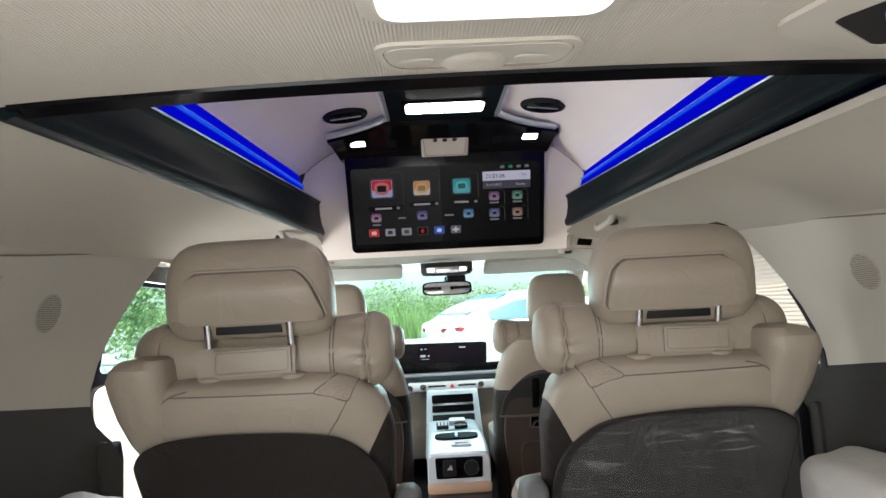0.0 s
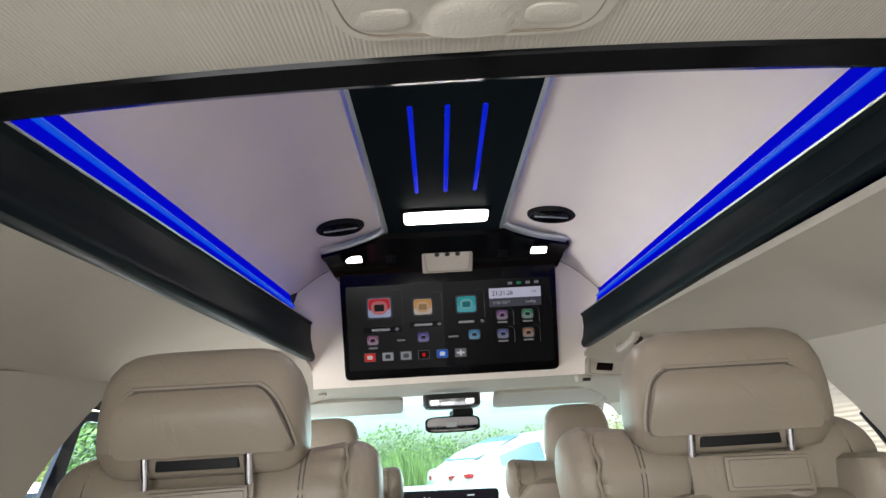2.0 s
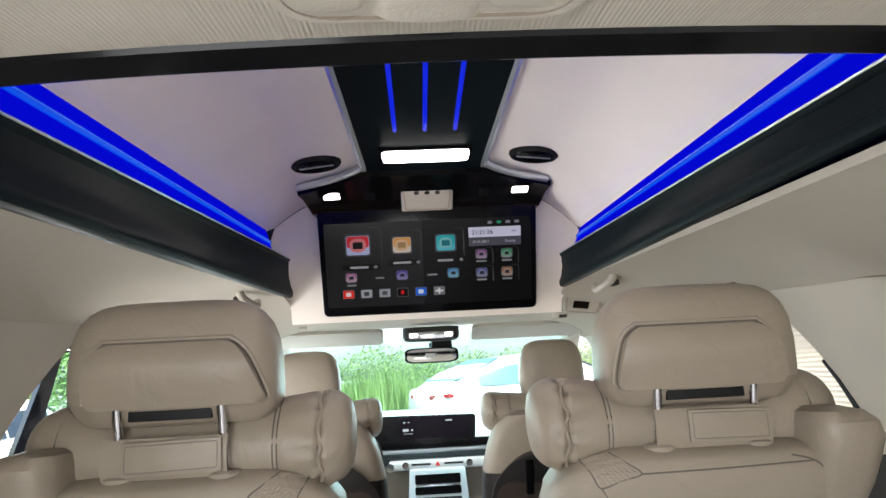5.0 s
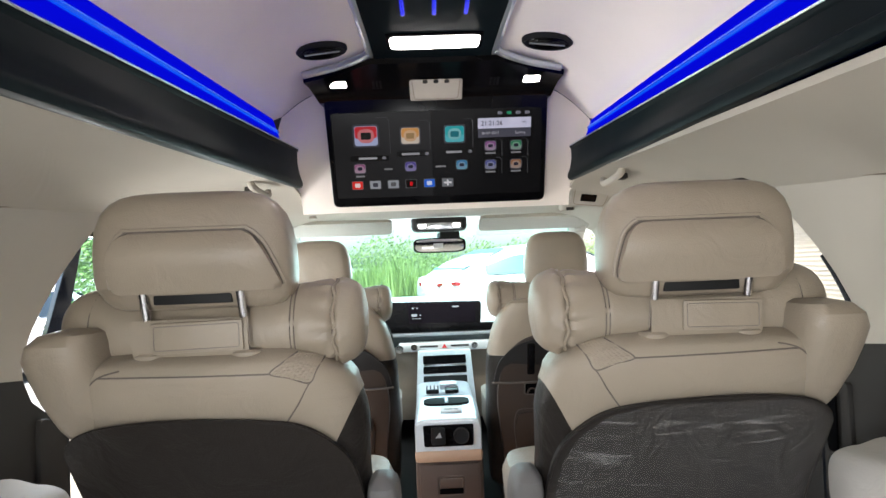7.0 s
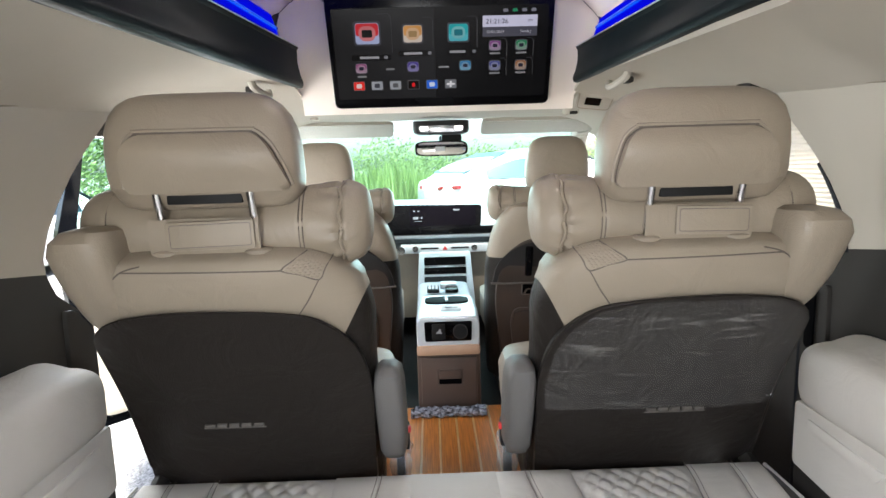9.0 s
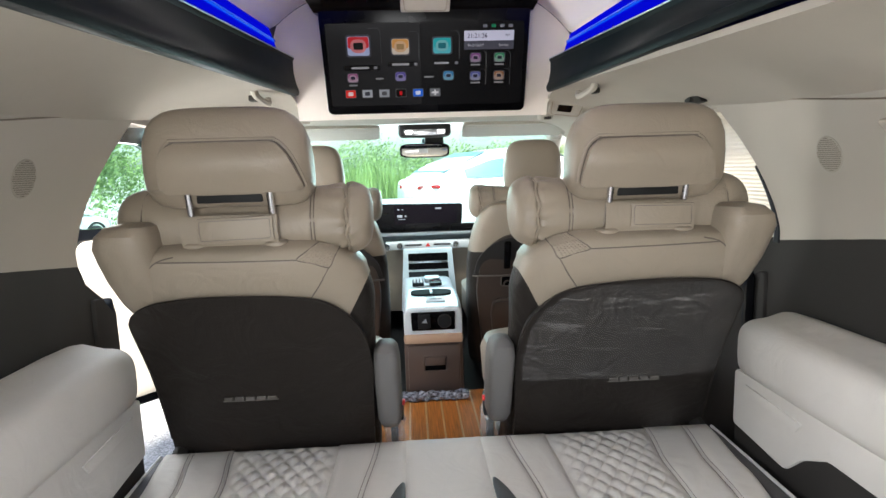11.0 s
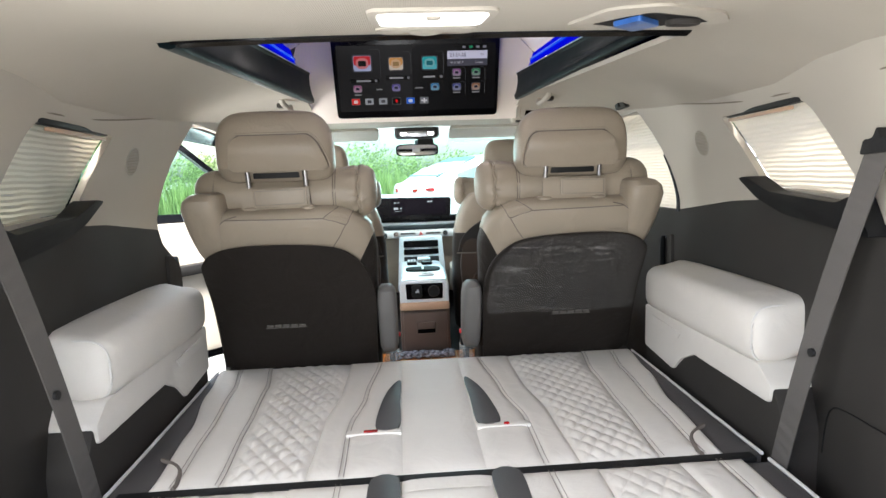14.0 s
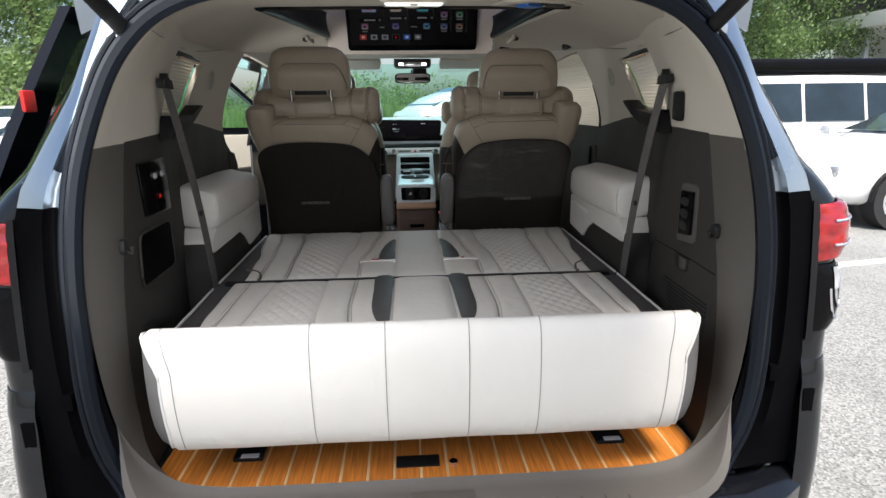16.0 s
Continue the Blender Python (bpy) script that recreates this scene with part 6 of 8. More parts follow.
def roof_controls():
    t = thing("climate_panel", "small beige roof panel with a dark display", "control panel")
    m = Matrix.Translation((0.556, 2.31, 1.748)) @ Euler((-0.72, 0.12, -0.05)).to_matrix().to_4x4()
    f = lambda a, b, d: m @ Vector((1.15 * a, 1.1 * b, -d))
    part("housing", slab(rounded([(-0.062, -0.05), (0.062, -0.05), (0.055, 0.05), (-0.055, 0.05)], 0.014), lambda a, b, d: f(a, b, d - 0.03), 0.042, 0.005), PILLAR, t)
    part("housing_edge", tube([f(a, b, 0.0122) for a, b in rounded([(-0.054, -0.043), (0.054, -0.043), (0.048, 0.043), (-0.048, 0.043)], 0.012, 3)], 0.001, 5, closed=True), LEATHER_IN, t)
    part("display", slab(rounded([(-0.030, -0.004), (0.018, -0.004), (0.018, 0.026), (-0.030, 0.026)], 0.003), lambda a, b, d: f(a, b, 0.012 + d), 0.002), BLACKGLOSS, t, "dark display")
    for k in range(3):
        part("button", slab(oval(12, 0.009, 0.009, 0.8), lambda a, b, d: f(-0.03 + 0.03 * k + a, -0.028 + b, 0.012 + d), 0.003, 0.001), PILLAR, t)


roof_controls()


def belt_guide():
    t = thing("belt_guide", "small grey belt guide at the head of the door pillar", "belt guide")
    part("plate", slab(rounded([(1.60, 1.675), (1.70, 1.672), (1.69, 1.69), (1.62, 1.70)], 0.006), lambda y, z, d: (wall_x(y, z) - 0.022 - d, y, z), 0.016, 0.004), TRIM, t)
    part("stud", tube([(wall_x(1.65, 1.685) - 0.036, 1.65, 1.686), (wall_x(1.65, 1.685) - 0.046, 1.65, 1.686)], 0.007, 10), TRIMDARK, t)


belt_guide()

# ---- dashboard and console ----
def dashboard():
    t = thing("dashboard", "dark dashboard with a beige lower half and silver trim", "dashboard")
    rings = []
    for k in range(17):
        x = -0.80 + 1.6 * k / 16
        rings.append([(x, 3.42, 1.165), (x, 3.47, 1.20), (x, 3.55, 1.30), (x, 3.62, 1.325), (x, 3.80, 1.325), (x, 4.20, 1.30), (x, 4.22, 1.0), (x, 3.55, 1.0), (x, 3.46, 1.10)])
    part("top_pad", loft(rings), surface("dash_top", (0.12, 0.145, 0.15), 0.3, mottle=0.06, grain=0.2, scale=500), t)
    part("lower_panel", box((1.58, 0.14, 0.42), (0, 3.56, 0.86), 0.03), LEATHER, t, "beige lower panel")
    part("silver_bar", box((1.30, 0.05, 0.022), (0, 3.44, 1.135), 0.008), DULLSILVER, t, "satin silver bar")
    part("dark_bar", box((1.3, 0.04, 0.042), (0, 3.432, 1.168), 0.008), BLACKGLOSS, t)
    sc = part("screen_housing", slab(rounded([(-0.46, 1.185), (0.235, 1.185), (0.245, 1.305), (-0.46, 1.318)], 0.02), lambda a, b, d: (a, 3.44 + (b - 1.18) * 0.25 - d, b), 0.022, 0.004), BLACKGLOSS, t, "long black display")
    lit = glow("dash_display_glow", (0.004, 0.003, 0.006), 0.5)
    part("display", slab(rounded([(-0.16, 1.195), (0.205, 1.195), (0.21, 1.298), (-0.16, 1.300)], 0.006), lambda a, b, d: (a, 3.44 + (b - 1.18) * 0.25 - 0.0225 - d, b), 0.001), lit, sc)
    pale = glow("dash_digits", (0.4, 0.45, 0.5), 0.35)
    for a, b, w, h in ((-0.135, 1.278, 0.010, 0.008), (-0.112, 1.278, 0.012, 0.004), (-0.128, 1.240, 0.030, 0.014), (-0.095, 1.240, 0.010, 0.008), (-0.115, 1.222, 0.046, 0.003), (0.10, 1.280, 0.036, 0.008)):
        part("digit_bar", box((w, 0.002, h), (a, 3.44 + (b - 1.18) * 0.25 - 0.0245, b), 0), pale, sc)
    # switch bar with the hazard button
    bar = part("switch_bar", box((0.50, 0.05, 0.052), (0.03, 3.45, 1.066), 0.010), CONSOLESILVER, t, "silver switch bar")
    for s in (-1, 1):
        part("knob", tube([(0.03 + s * 0.165, 3.44, 1.068), (0.03 + s * 0.165, 3.405, 1.068)], 0.017, 16), CHROME, bar)
        part("key_row", box((0.10, 0.004, 0.010), (0.03 + s * 0.085, 3.4235, 1.068), 0.002), BLACKMATT, bar)
    tri = slab([(-0.014, -0.010), (0.014, -0.010), (0, 0.014)], lambda a, b, d: (0.031 + a, 3.4245 - d, 1.067 + b), 0.003)
    part("hazard_button", tri, RED, bar, "red hazard triangle")
    part("start_button", tube([(-0.215, 3.43, 1.06), (-0.215, 3.405, 1.06)], 0.022, 18), CHROME, bar)
    # centre stack
    stack = part("stack_panel", slab(rounded([(-0.135, 0.72), (0.185, 0.72), (0.17, 1.05), (-0.115, 1.05)], 0.012), lambda a, b, d: (a, 3.42 - (1.05 - b) * 0.55 - d, b), 0.03, 0.006), CONSOLESILVER, t, "satin silver centre stack")
    for b, h, mat, name in ((1.004, 0.042, BLACKGLOSS, "climate_panel"), (0.955, 0.034, BLACKGLOSS, "climate_keys"), (0.895, 0.062, BLACKMATT, "open_tray")):
        part(name, slab(rounded([(-0.088, b - h / 2), (0.142, b - h / 2), (0.142, b + h / 2), (-0.088, b + h / 2)], 0.006), lambda a, q, d: (a, 3.42 - (1.05 - q) * 0.55 - 0.0305 - d, q), 0.004, 0.001), mat, stack)
    part("key_strip", box((0.22, 0.006, 0.008), (0.028, 3.345, 0.977), 0.002), CHROME, stack)
    part("steering_column", tube([(-0.43, 3.48, 1.06), (-0.43, 3.20, 1.14)], 0.035, 12), TRIMDARK, t)
    wheel = [(-0.43 + 0.185 * math.cos(a), 3.20 - 0.07 * math.sin(a), 1.13 + 0.17 * math.sin(a)) for a in (2 * math.pi * k / 36 for k in range(36))]
    part("steering_wheel", tube(wheel, 0.015, 8, closed=True), DARKLEATHER, t, "dark leather steering wheel")


dashboard()


def centre_console():
    t = thing("centre_console", "silver and brown centre console with cup holders and sockets", "console")
    cx = 0.013
    rings = []
    for y, z0, z1, w in ((2.44, 0.795, 0.922, 0.122), (2.448, 0.79, 0.932, 0.126), (2.50, 0.79, 0.944, 0.127), (2.60, 0.79, 0.958, 0.126), (2.68, 0.79, 0.965, 0.124), (2.70, 0.79, 0.950, 0.122), (3.0, 0.76, 0.93, 0.128), (3.30, 0.70, 0.90, 0.14)):
        rings.append([(cx + a, y, (z0 + z1) / 2 + b) for a, b in oval(28, w, (z1 - z0) / 2, 0.3)])
    part("upper_shell", loft(rings), CONSOLESILVER, t, "satin silver upper shell")
    part("lower_body", box((0.256, 0.78, 0.26), (cx, 2.85, 0.665), 0.012), BROWNPANEL, t, "brown lower body")
    part("edge_trim", box((0.256, 0.06, 0.046), (cx, 2.462, 0.795), 0.016), COPPER, t, "tan edge trim")
    d = part("drawer", box((0.226, 0.012, 0.20), (cx, 2.458, 0.660), 0.006), BROWNPANEL, t)
    part("drawer_handle", box((0.088, 0.010, 0.038), (cx + 0.004, 2.4510, 0.690), 0.007, 3), BROWNPANEL, d)
    part("handle_frame", tube([(cx + 0.004 + a, 2.4515, 0.680 + b) for a, b in rounded([(-0.052, -0.036), (0.052, -0.036), (0.052, 0.034), (-0.052, 0.034)], 0.012, 4)], 0.0026, 6, closed=True), BROWNPANEL, d)
    part("finger_slot", box((0.090, 0.004, 0.022), (cx + 0.004, 2.4515, 0.660), 0.003), SHADEBLACK, d, "dark finger slot")
    sp = part("socket_panel", slab(rounded([(-0.092, 0.832), (0.092, 0.832), (0.095, 0.912), (-0.095, 0.912)], 0.008), lambda a, b, q: (cx + a, 2.441 - q, b), 0.004, 0.001), BLACKGLOSS, t, "black socket panel")
    part("socket_flap", slab(rounded([(-0.065, 0.84), (-0.012, 0.84), (-0.012, 0.905), (-0.065, 0.905)], 0.010), lambda a, b, q: (cx + a, 2.436 - q, b), 0.012, 0.004), BLACKMATT, sp)
    part("round_socket", tube([(cx + 0.048, 2.437, 0.872), (cx + 0.048, 2.425, 0.872)], 0.030, 24), BLACKMATT, sp)
    part("socket_ring", tube([(cx + 0.048 + 0.028 * math.cos(a), 2.424, 0.872 + 0.028 * math.sin(a)) for a in (2 * math.pi * k / 24 for k in range(24))], 0.002, 5, closed=True), TRIM, sp)
    part("flap_mark", slab([(-0.05, 0.868), (-0.026, 0.868), (-0.032, 0.888)], lambda a, b, q: (cx + a, 2.4235 - q, b), 0.001), SILVER, sp)
    part("cup_holder", slab(oval(32, 0.092, 0.040, 0.6), lambda a, b, q: (cx + a, 2.605 + b, 0.9575 + 0.11 * b + q), 0.006, 0.002), SHADEBLACK, t, "dark twin cup holder")
    part("cup_divider", box((0.012, 0.07, 0.008), (cx, 2.605, 0.966), 0.003), CONSOLESILVER, t)
    tag = thing("paper_tag", "small white paper tag lying on the console", "tag")
    part("sheet", box((0.085, 0.045, 0.001), (cx + 0.015, 2.515, 0.9495), 0, turn=Euler((0.13, 0, 0)).to_matrix().to_4x4()), PAPER, tag)
    part("print_bar", box((0.030, 0.010, 0.0006), (cx + 0.006, 2.515, 0.9512), 0), TRIMDARK, tag)
    part("print_bar", box((0.016, 0.010, 0.0006), (cx + 0.034, 2.513, 0.9510), 0), TRIMDARK, tag)
    r = thing("remote_control", "small black remote control on the console shelf", "remote control")
    part("casing", box((0.055, 0.10, 0.018), (cx - 0.055, 2.80, 0.967), 0.005), BLACKMATT, r)
    for i in range(3):
        for j in range(4):
            part("key", box((0.011, 0.014, 0.004), (cx - 0.071 + 0.016 * i, 2.768 + 0.021 * j, 0.977), 0.002), PAPER, r)
    k = thing("key_fob", "dark car key with a pale tag on the console shelf", "car key")
    part("fob", box((0.06, 0.075, 0.02), (cx + 0.028, 2.77, 0.970), 0.008), BLACKGLOSS, k)
    part("fob_tag", box((0.075, 0.07, 0.028), (cx + 0.015, 2.86, 0.972), 0.008), SILVER, k)


centre_console()


def entry_mat():
    """The bundled wrapping that lies across the aisle."""
    t = thing("wrapped_floor_edge", "crumpled black and clear wrapping across the aisle floor", "packaging")
    def f(u, v):
        a = 2 * math.pi * v
        n1 = noise.noise(Vector((u * 14, math.cos(a) * 2, math.sin(a) * 2))) * 0.016 + noise.noise(Vector((u * 40, a * 3, 2))) * 0.007
        return (-0.145 + 0.30 * u, 2.405 + math.cos(a) * (0.030 + 0.6 * n1), 0.552 + math.sin(a) * (0.017 + 0.6 * n1))
    part("wrapping", sheet(60, 20, f), surface("crumpled_wrap", (0.20, 0.21, 0.25), 0.2, mottle=0.95, mottle_scale=80, spec=0.8), t, sharp=12)
    for s in (-1, 1):
        u = thing("wrapped_buckle", "seat buckle stalk in clear wrapping beside the aisle", "seat buckle", "wrapped buckle stalks")
        def g(p, q):
            a = 2 * math.pi * q
            n1 = noise.noise(Vector((p * 9, math.cos(a) * 2, math.sin(a) * 2 + s))) * 0.012
            r = 0.022 * math.sin(math.pi * (0.12 + 0.8 * p)) + n1 + 0.006
            return (s * (0.135 + math.cos(a) * r), 1.60 + math.sin(a) * r * 1.3, 0.70 + 0.20 * p)
        part("wrapping", sheet(16, 14, g), VISORWRAP, u, sharp=15)
        part("stalk", side_of(box((0.02, 0.03, 0.17), (0.135, 1.60, 0.785), 0.006), s), TRIMDARK, u)


entry_mat()


def mirror_and_visors():
    t = thing("roof_lamp_unit", "dark roof lamp unit over the windscreen", "lamp unit")
    part("housing", loft([[(0.016 + a * q, 2.86 + b * q, 1.70 - h) for a, b in oval(28, 0.125, 0.075, 0.4)] for q, h in ((1, -0.02), (1, 0.02), (0.95, 0.032), (0.85, 0.036))]), TRIMDARK, t)
    part("lens", slab(rounded([(-0.095, 1.668), (0.095, 1.668), (0.10, 1.698), (-0.10, 1.698)], 0.008), lambda a, b, d: (0.016 + a, 2.784 - d, b), 0.006, 0.002), CLEARLENS, t, "clear lens")
    for s in (-1, 1):
        part("bulb", box((0.03, 0.006, 0.014), (0.016 + s * 0.075, 2.777, 1.684), 0.003), LEDWHITE, t)
    m = thing("rear_view_mirror", "black framed rear view mirror on the windscreen", "mirror")
    part("casing", loft([[(0.018 + a * q, 3.0 + dy, 1.605 + b * q) for a, b in oval(28, 0.125, 0.036, 0.45)] for q, dy in ((0.97, -0.012), (1, -0.008), (0.95, 0.02), (0.6, 0.035))]), BLACKGLOSS, m)
    part("glass", slab(oval(28, 0.115, 0.029, 0.45), lambda a, b, d: (0.018 + a, 2.9875 - d, 1.605 + b), 0.001), MIRROR, m, "mirror glass")
    part("paper_label", box((0.045, 0.001, 0.022), (0.012, 2.985, 1.603), 0), PAPER, m, "white paper label")
    part("stem", tube([(0.02, 3.02, 1.61), (0.02, 3.10, 1.66)], 0.012, 8), TRIMDARK, m)
    part("bracket", box((0.10, 0.10, 0.05), (0.07, 3.09, 1.652), 0.014), TRIMDARK, m)
    for s in (-1, 1):
        v = thing("sun_visor", "beige sun visor still in clear plastic wrap", "sun visor", "sun visors")
        poly = rounded([(-0.25, 0.0), (0.25, 0.0), (0.26, 0.14), (-0.25, 0.15)], 0.03)
        part("flap", slab(poly, lambda a, b, d: (s * 0.455 + a, 3.00 - 0.92 * b - 0.35 * d, 1.678 + 0.36 * b - 0.92 * d), 0.016, 0.006), PILLAR, v)
        def w(p, q):
            a, b = -0.262 + 0.525 * p, -0.012 + 0.17 * q
            n1 = 0.004 * noise.noise(Vector((a * 14, b * 20, s)))
            return (s * 0.455 + a, 2.985 - 0.92 * b, 1.648 + 0.40 * b + n1)
        part("wrap", sheet(30, 10, w), VISORWRAP, v, "clear plastic wrap", sharp=15)


mirror_and_visors()


# ---- fittings of the luggage bay ----
def bay_fittings():
    t = thing("rear_air_panel", "black panel with knobs and a red warning light", "control panel")
    f = lambda y, z, d: (-(wall_x(y, z) - d), y, z)
    p = part("plate", slab(rounded([(0.262, 1.286), (0.482, 1.286), (0.495, 1.138), (0.278, 1.150)], 0.008), f, 0.006, 0.002), BLACKGLOSS, t)
    for y in (0.368, 0.424):
        part("knob", loft([[f(y + a * q, 1.245 + b * q, h) for a, b in oval(20, 0.008, 0.008, 1)] for q, h in ((1, 0.005), (1, 0.009), (0.8, 0.011), (0.2, 0.011))]), SILVER, p)
    part("warning_light", slab([(0.384, 1.184), (0.400, 1.184), (0.394, 1.194), (0.390, 1.194)], lambda y, z, d: f(y, z, 0.006 + d), 0.002), glow("red_warning", (0.8, 0.03, 0.02), 1.0), p, "red warning light")
    u = thing("side_pocket", "dark open storage pocket in the side trim", "storage pocket")
    mouth = rounded([(0.215, 1.116), (0.455, 1.112), (0.468, 0.978), (0.198, 0.985)], 0.03)
    # no hollow here: a flat black plate paints the pocket's inner shade
    part("recess", slab(mouth, f, 0.003, 0.001), SHADEBLACK, u, "flat black plate that stands for the shaded depth of the pocket")
    part("pocket_rim", tube([f(y, z, 0.003) for y, z in mouth], 0.0035, 6, closed=True), TRIM, u, "rounded plastic rim")
    w = thing("corner_slot", "dark slot at the foot of the side trim", "storage slot")
    part("recess", slab(rounded([(0.15, 0.90), (0.54, 0.872), (0.56, 0.858), (0.30, 0.838), (0.15, 0.850)], 0.012), f, 0.004, 0.001), BLACKMATT, w)
    # right side
    g = lambda y, z, d: (wall_x(y, z) - d, y, z)
    r = thing("gate_switch_panel", "recessed panel with black switches in the side trim", "switch panel")
    part("surround", slab(rounded([(0.236, 1.206), (0.338, 1.203), (0.348, 1.036), (0.228, 1.050)], 0.018), g, 0.006, 0.004), SILLPLASTIC, r, "paler moulded surround")
    sw = part("switch_block", slab(rounded([(0.246, 1.188), (0.317, 1.184), (0.318, 1.062), (0.244, 1.072)], 0.006), lambda y, z, d: g(y, z, 0.006 + d), 0.010, 0.003), BLACKGLOSS, r)
    for z in (1.158, 1.125, 1.092):
        part("key", slab(oval(14, 0.024, 0.012, 0.6), lambda y, z2, d: g(0.281 + y, z + z2, 0.016 + d), 0.003, 0.001), TRIMDARK, sw)
    c = thing("bag_hook_cup", "small recessed cup in the side trim", "storage cup")
    part("cup", slab(rounded([(0.258, 1.002), (0.352, 0.998), (0.340, 0.955), (0.266, 0.962)], 0.010), g, 0.003, 0.001), TRIMDARK, c)
    part("cup_lining", slab(rounded([(0.270, 0.998), (0.318, 0.996), (0.312, 0.962), (0.274, 0.966)], 0.008), lambda y, z, d: g(y, z, 0.003 + d), 0.002, 0.001), SILLPLASTIC, c, "paler lining of the cup")
    seam = smooth([(wall_x(y, z) - 0.0008, y, z) for y, z in ((0.643, 0.86), (0.632, 0.93), (0.612, 0.968), (0.560, 0.984), (0.452, 0.997), (0.30, 1.003), (0.11, 1.002))], 5)
    part("panel_joint", tube(seam, 0.0016, 5), BLACKMATT, WALL_R, "fine joint round the lower panel")
    vent = thing("side_vent", "slotted air outlet in the side trim", "air vent")
    for k in range(9):
        z = 0.908 - 0.0105 * k
        part("slat", slab([(0.135, z + 0.007), (0.418 - 0.005 * k, z), (0.418 - 0.005 * k, z - 0.0045), (0.135, z + 0.0025)], g, 0.003, 0.001), TRIMDARK, vent)
    for s in (-1, 1):
        h = thing("bag_hook", "black swivel bag hook in the side trim", "hook", "bag hooks")
        part("hook", side_of(slab(oval(18, 0.015, 0.018, 0.8), lambda y, z, d: (wall_x(0.115, 1.11) - 0.003 - d, 0.115 + y, 1.112 + z), 0.012, 0.004), s), TRIMDARK, h)
        part("finger", side_of(tube([(0.690, 0.110, 1.102), (0.677, 0.105, 1.098), (0.675, 0.103, 1.115)], 0.004, 6), s), TRIMDARK, h)
    k = thing("belt_clip", "black plastic belt clip with two oval slots on the pillar", "belt clip")
    part("body", slab(rounded([(0.345, 1.448), (0.388, 1.446), (0.412, 1.372), (0.366, 1.366)], 0.012), lambda y, z, d: (wall_x(y, z) - 0.004 - d, y, z), 0.018, 0.006), BLACKMATT, k)
    for z in (1.428, 1.388):
        part("slot", slab(oval(14, 0.009, 0.007, 0.7), lambda y, q, d: (wall_x(0.378, z) - 0.0225 - d, 0.378 + (1.41 - z) * 0.3 + y, z + q), 0.001), TRIM, k)


bay_fittings()


def floor():
    ob = structure("floor", box((1.50, 4.2, 0.05), (0, 2.1, 0.498), 0), TRIMDARK, "dark sub-floor of the van")
    base = None
    for k in range(-10, 11):
        x = 0.066 * k
        if base is None:
            base = part("plank", box((0.059, 2.50, 0.010), (0, 0, 0), 0.001, 1), TEAK, ob)
            me, p = base.data, base
            inlay = part("inlay", box((0.0062, 2.50, 0.0085), (0, 0, 0), 0), HOLLY, ob)
            im, q = inlay.data, inlay
        else:
            p, q = new("plank", me), new("inlay", im)
            p.parent = q.parent = ob
        p.location, q.location = (x, 1.245, 0.530), (x + 0.033, 1.245, 0.530)
    for x in (-0.475, 0.475):
        b = thing("floor_bracket", "black floor bracket with a small white label", "bracket", "floor brackets")
        part("plate", box((0.075, 0.16, 0.012), (x, 0.20, 0.542), 0.004), BLACKMATT, b)
        part("label", box((0.045, 0.018, 0.001), (x + 0.005, 0.128, 0.5487), 0), PAPER, b)
    r = thing("floor_latch", "black recessed latch in the teak floor", "latch")
    part("plate", box((0.11, 0.045, 0.006), (-0.04, 0.085, 0.538), 0.003), BLACKMATT, r)
    part("screw", tube([(0.05, 0.075, 0.534), (0.05, 0.075, 0.541)], 0.011, 12), CHROME, r)

# ---- outside of the van ----
def out_x(y, z):
    k = lerp([(0.30, 0.78), (0.95, 0.30)], y)
    return 0.985 - k * max(0, z - 1.18) ** 1.25 - 0.02 * max(0, 0.7 - z)


def corner(z, t, off=0.0, bumper=False):
    """The rounded rear corner of the body at a height, t from the tailgate gap (0) round to the flank (1)."""
    y0 = gate_y(z) + 0.012 - (0.016 * min(1, max(0, (0.822 - z) / 0.05)) if bumper else 0)
    ox = lerp([(0.8, 0.872), (1.2, 0.857), (1.255, 0.842), (1.477, 0.705), (1.60, 0.62), (1.75, 0.52)], z)
    xs, a = out_x(0.3, z) + (0.006 if bumper else 0), max(0.0, t) * math.pi / 2
    h = min(1.0, max(0.0, (z - 1.19) / 0.10))
    x, y = ox + (xs - ox) * math.sin(a) ** (0.75 + 0.75 * h), y0 + (0.30 - y0) * (1 - math.cos(a)) ** (1.35 - 0.55 * h)
    return Vector((x + off * math.sin(a) * 0.8 + off * 0.2, y - off * math.cos(a), z))


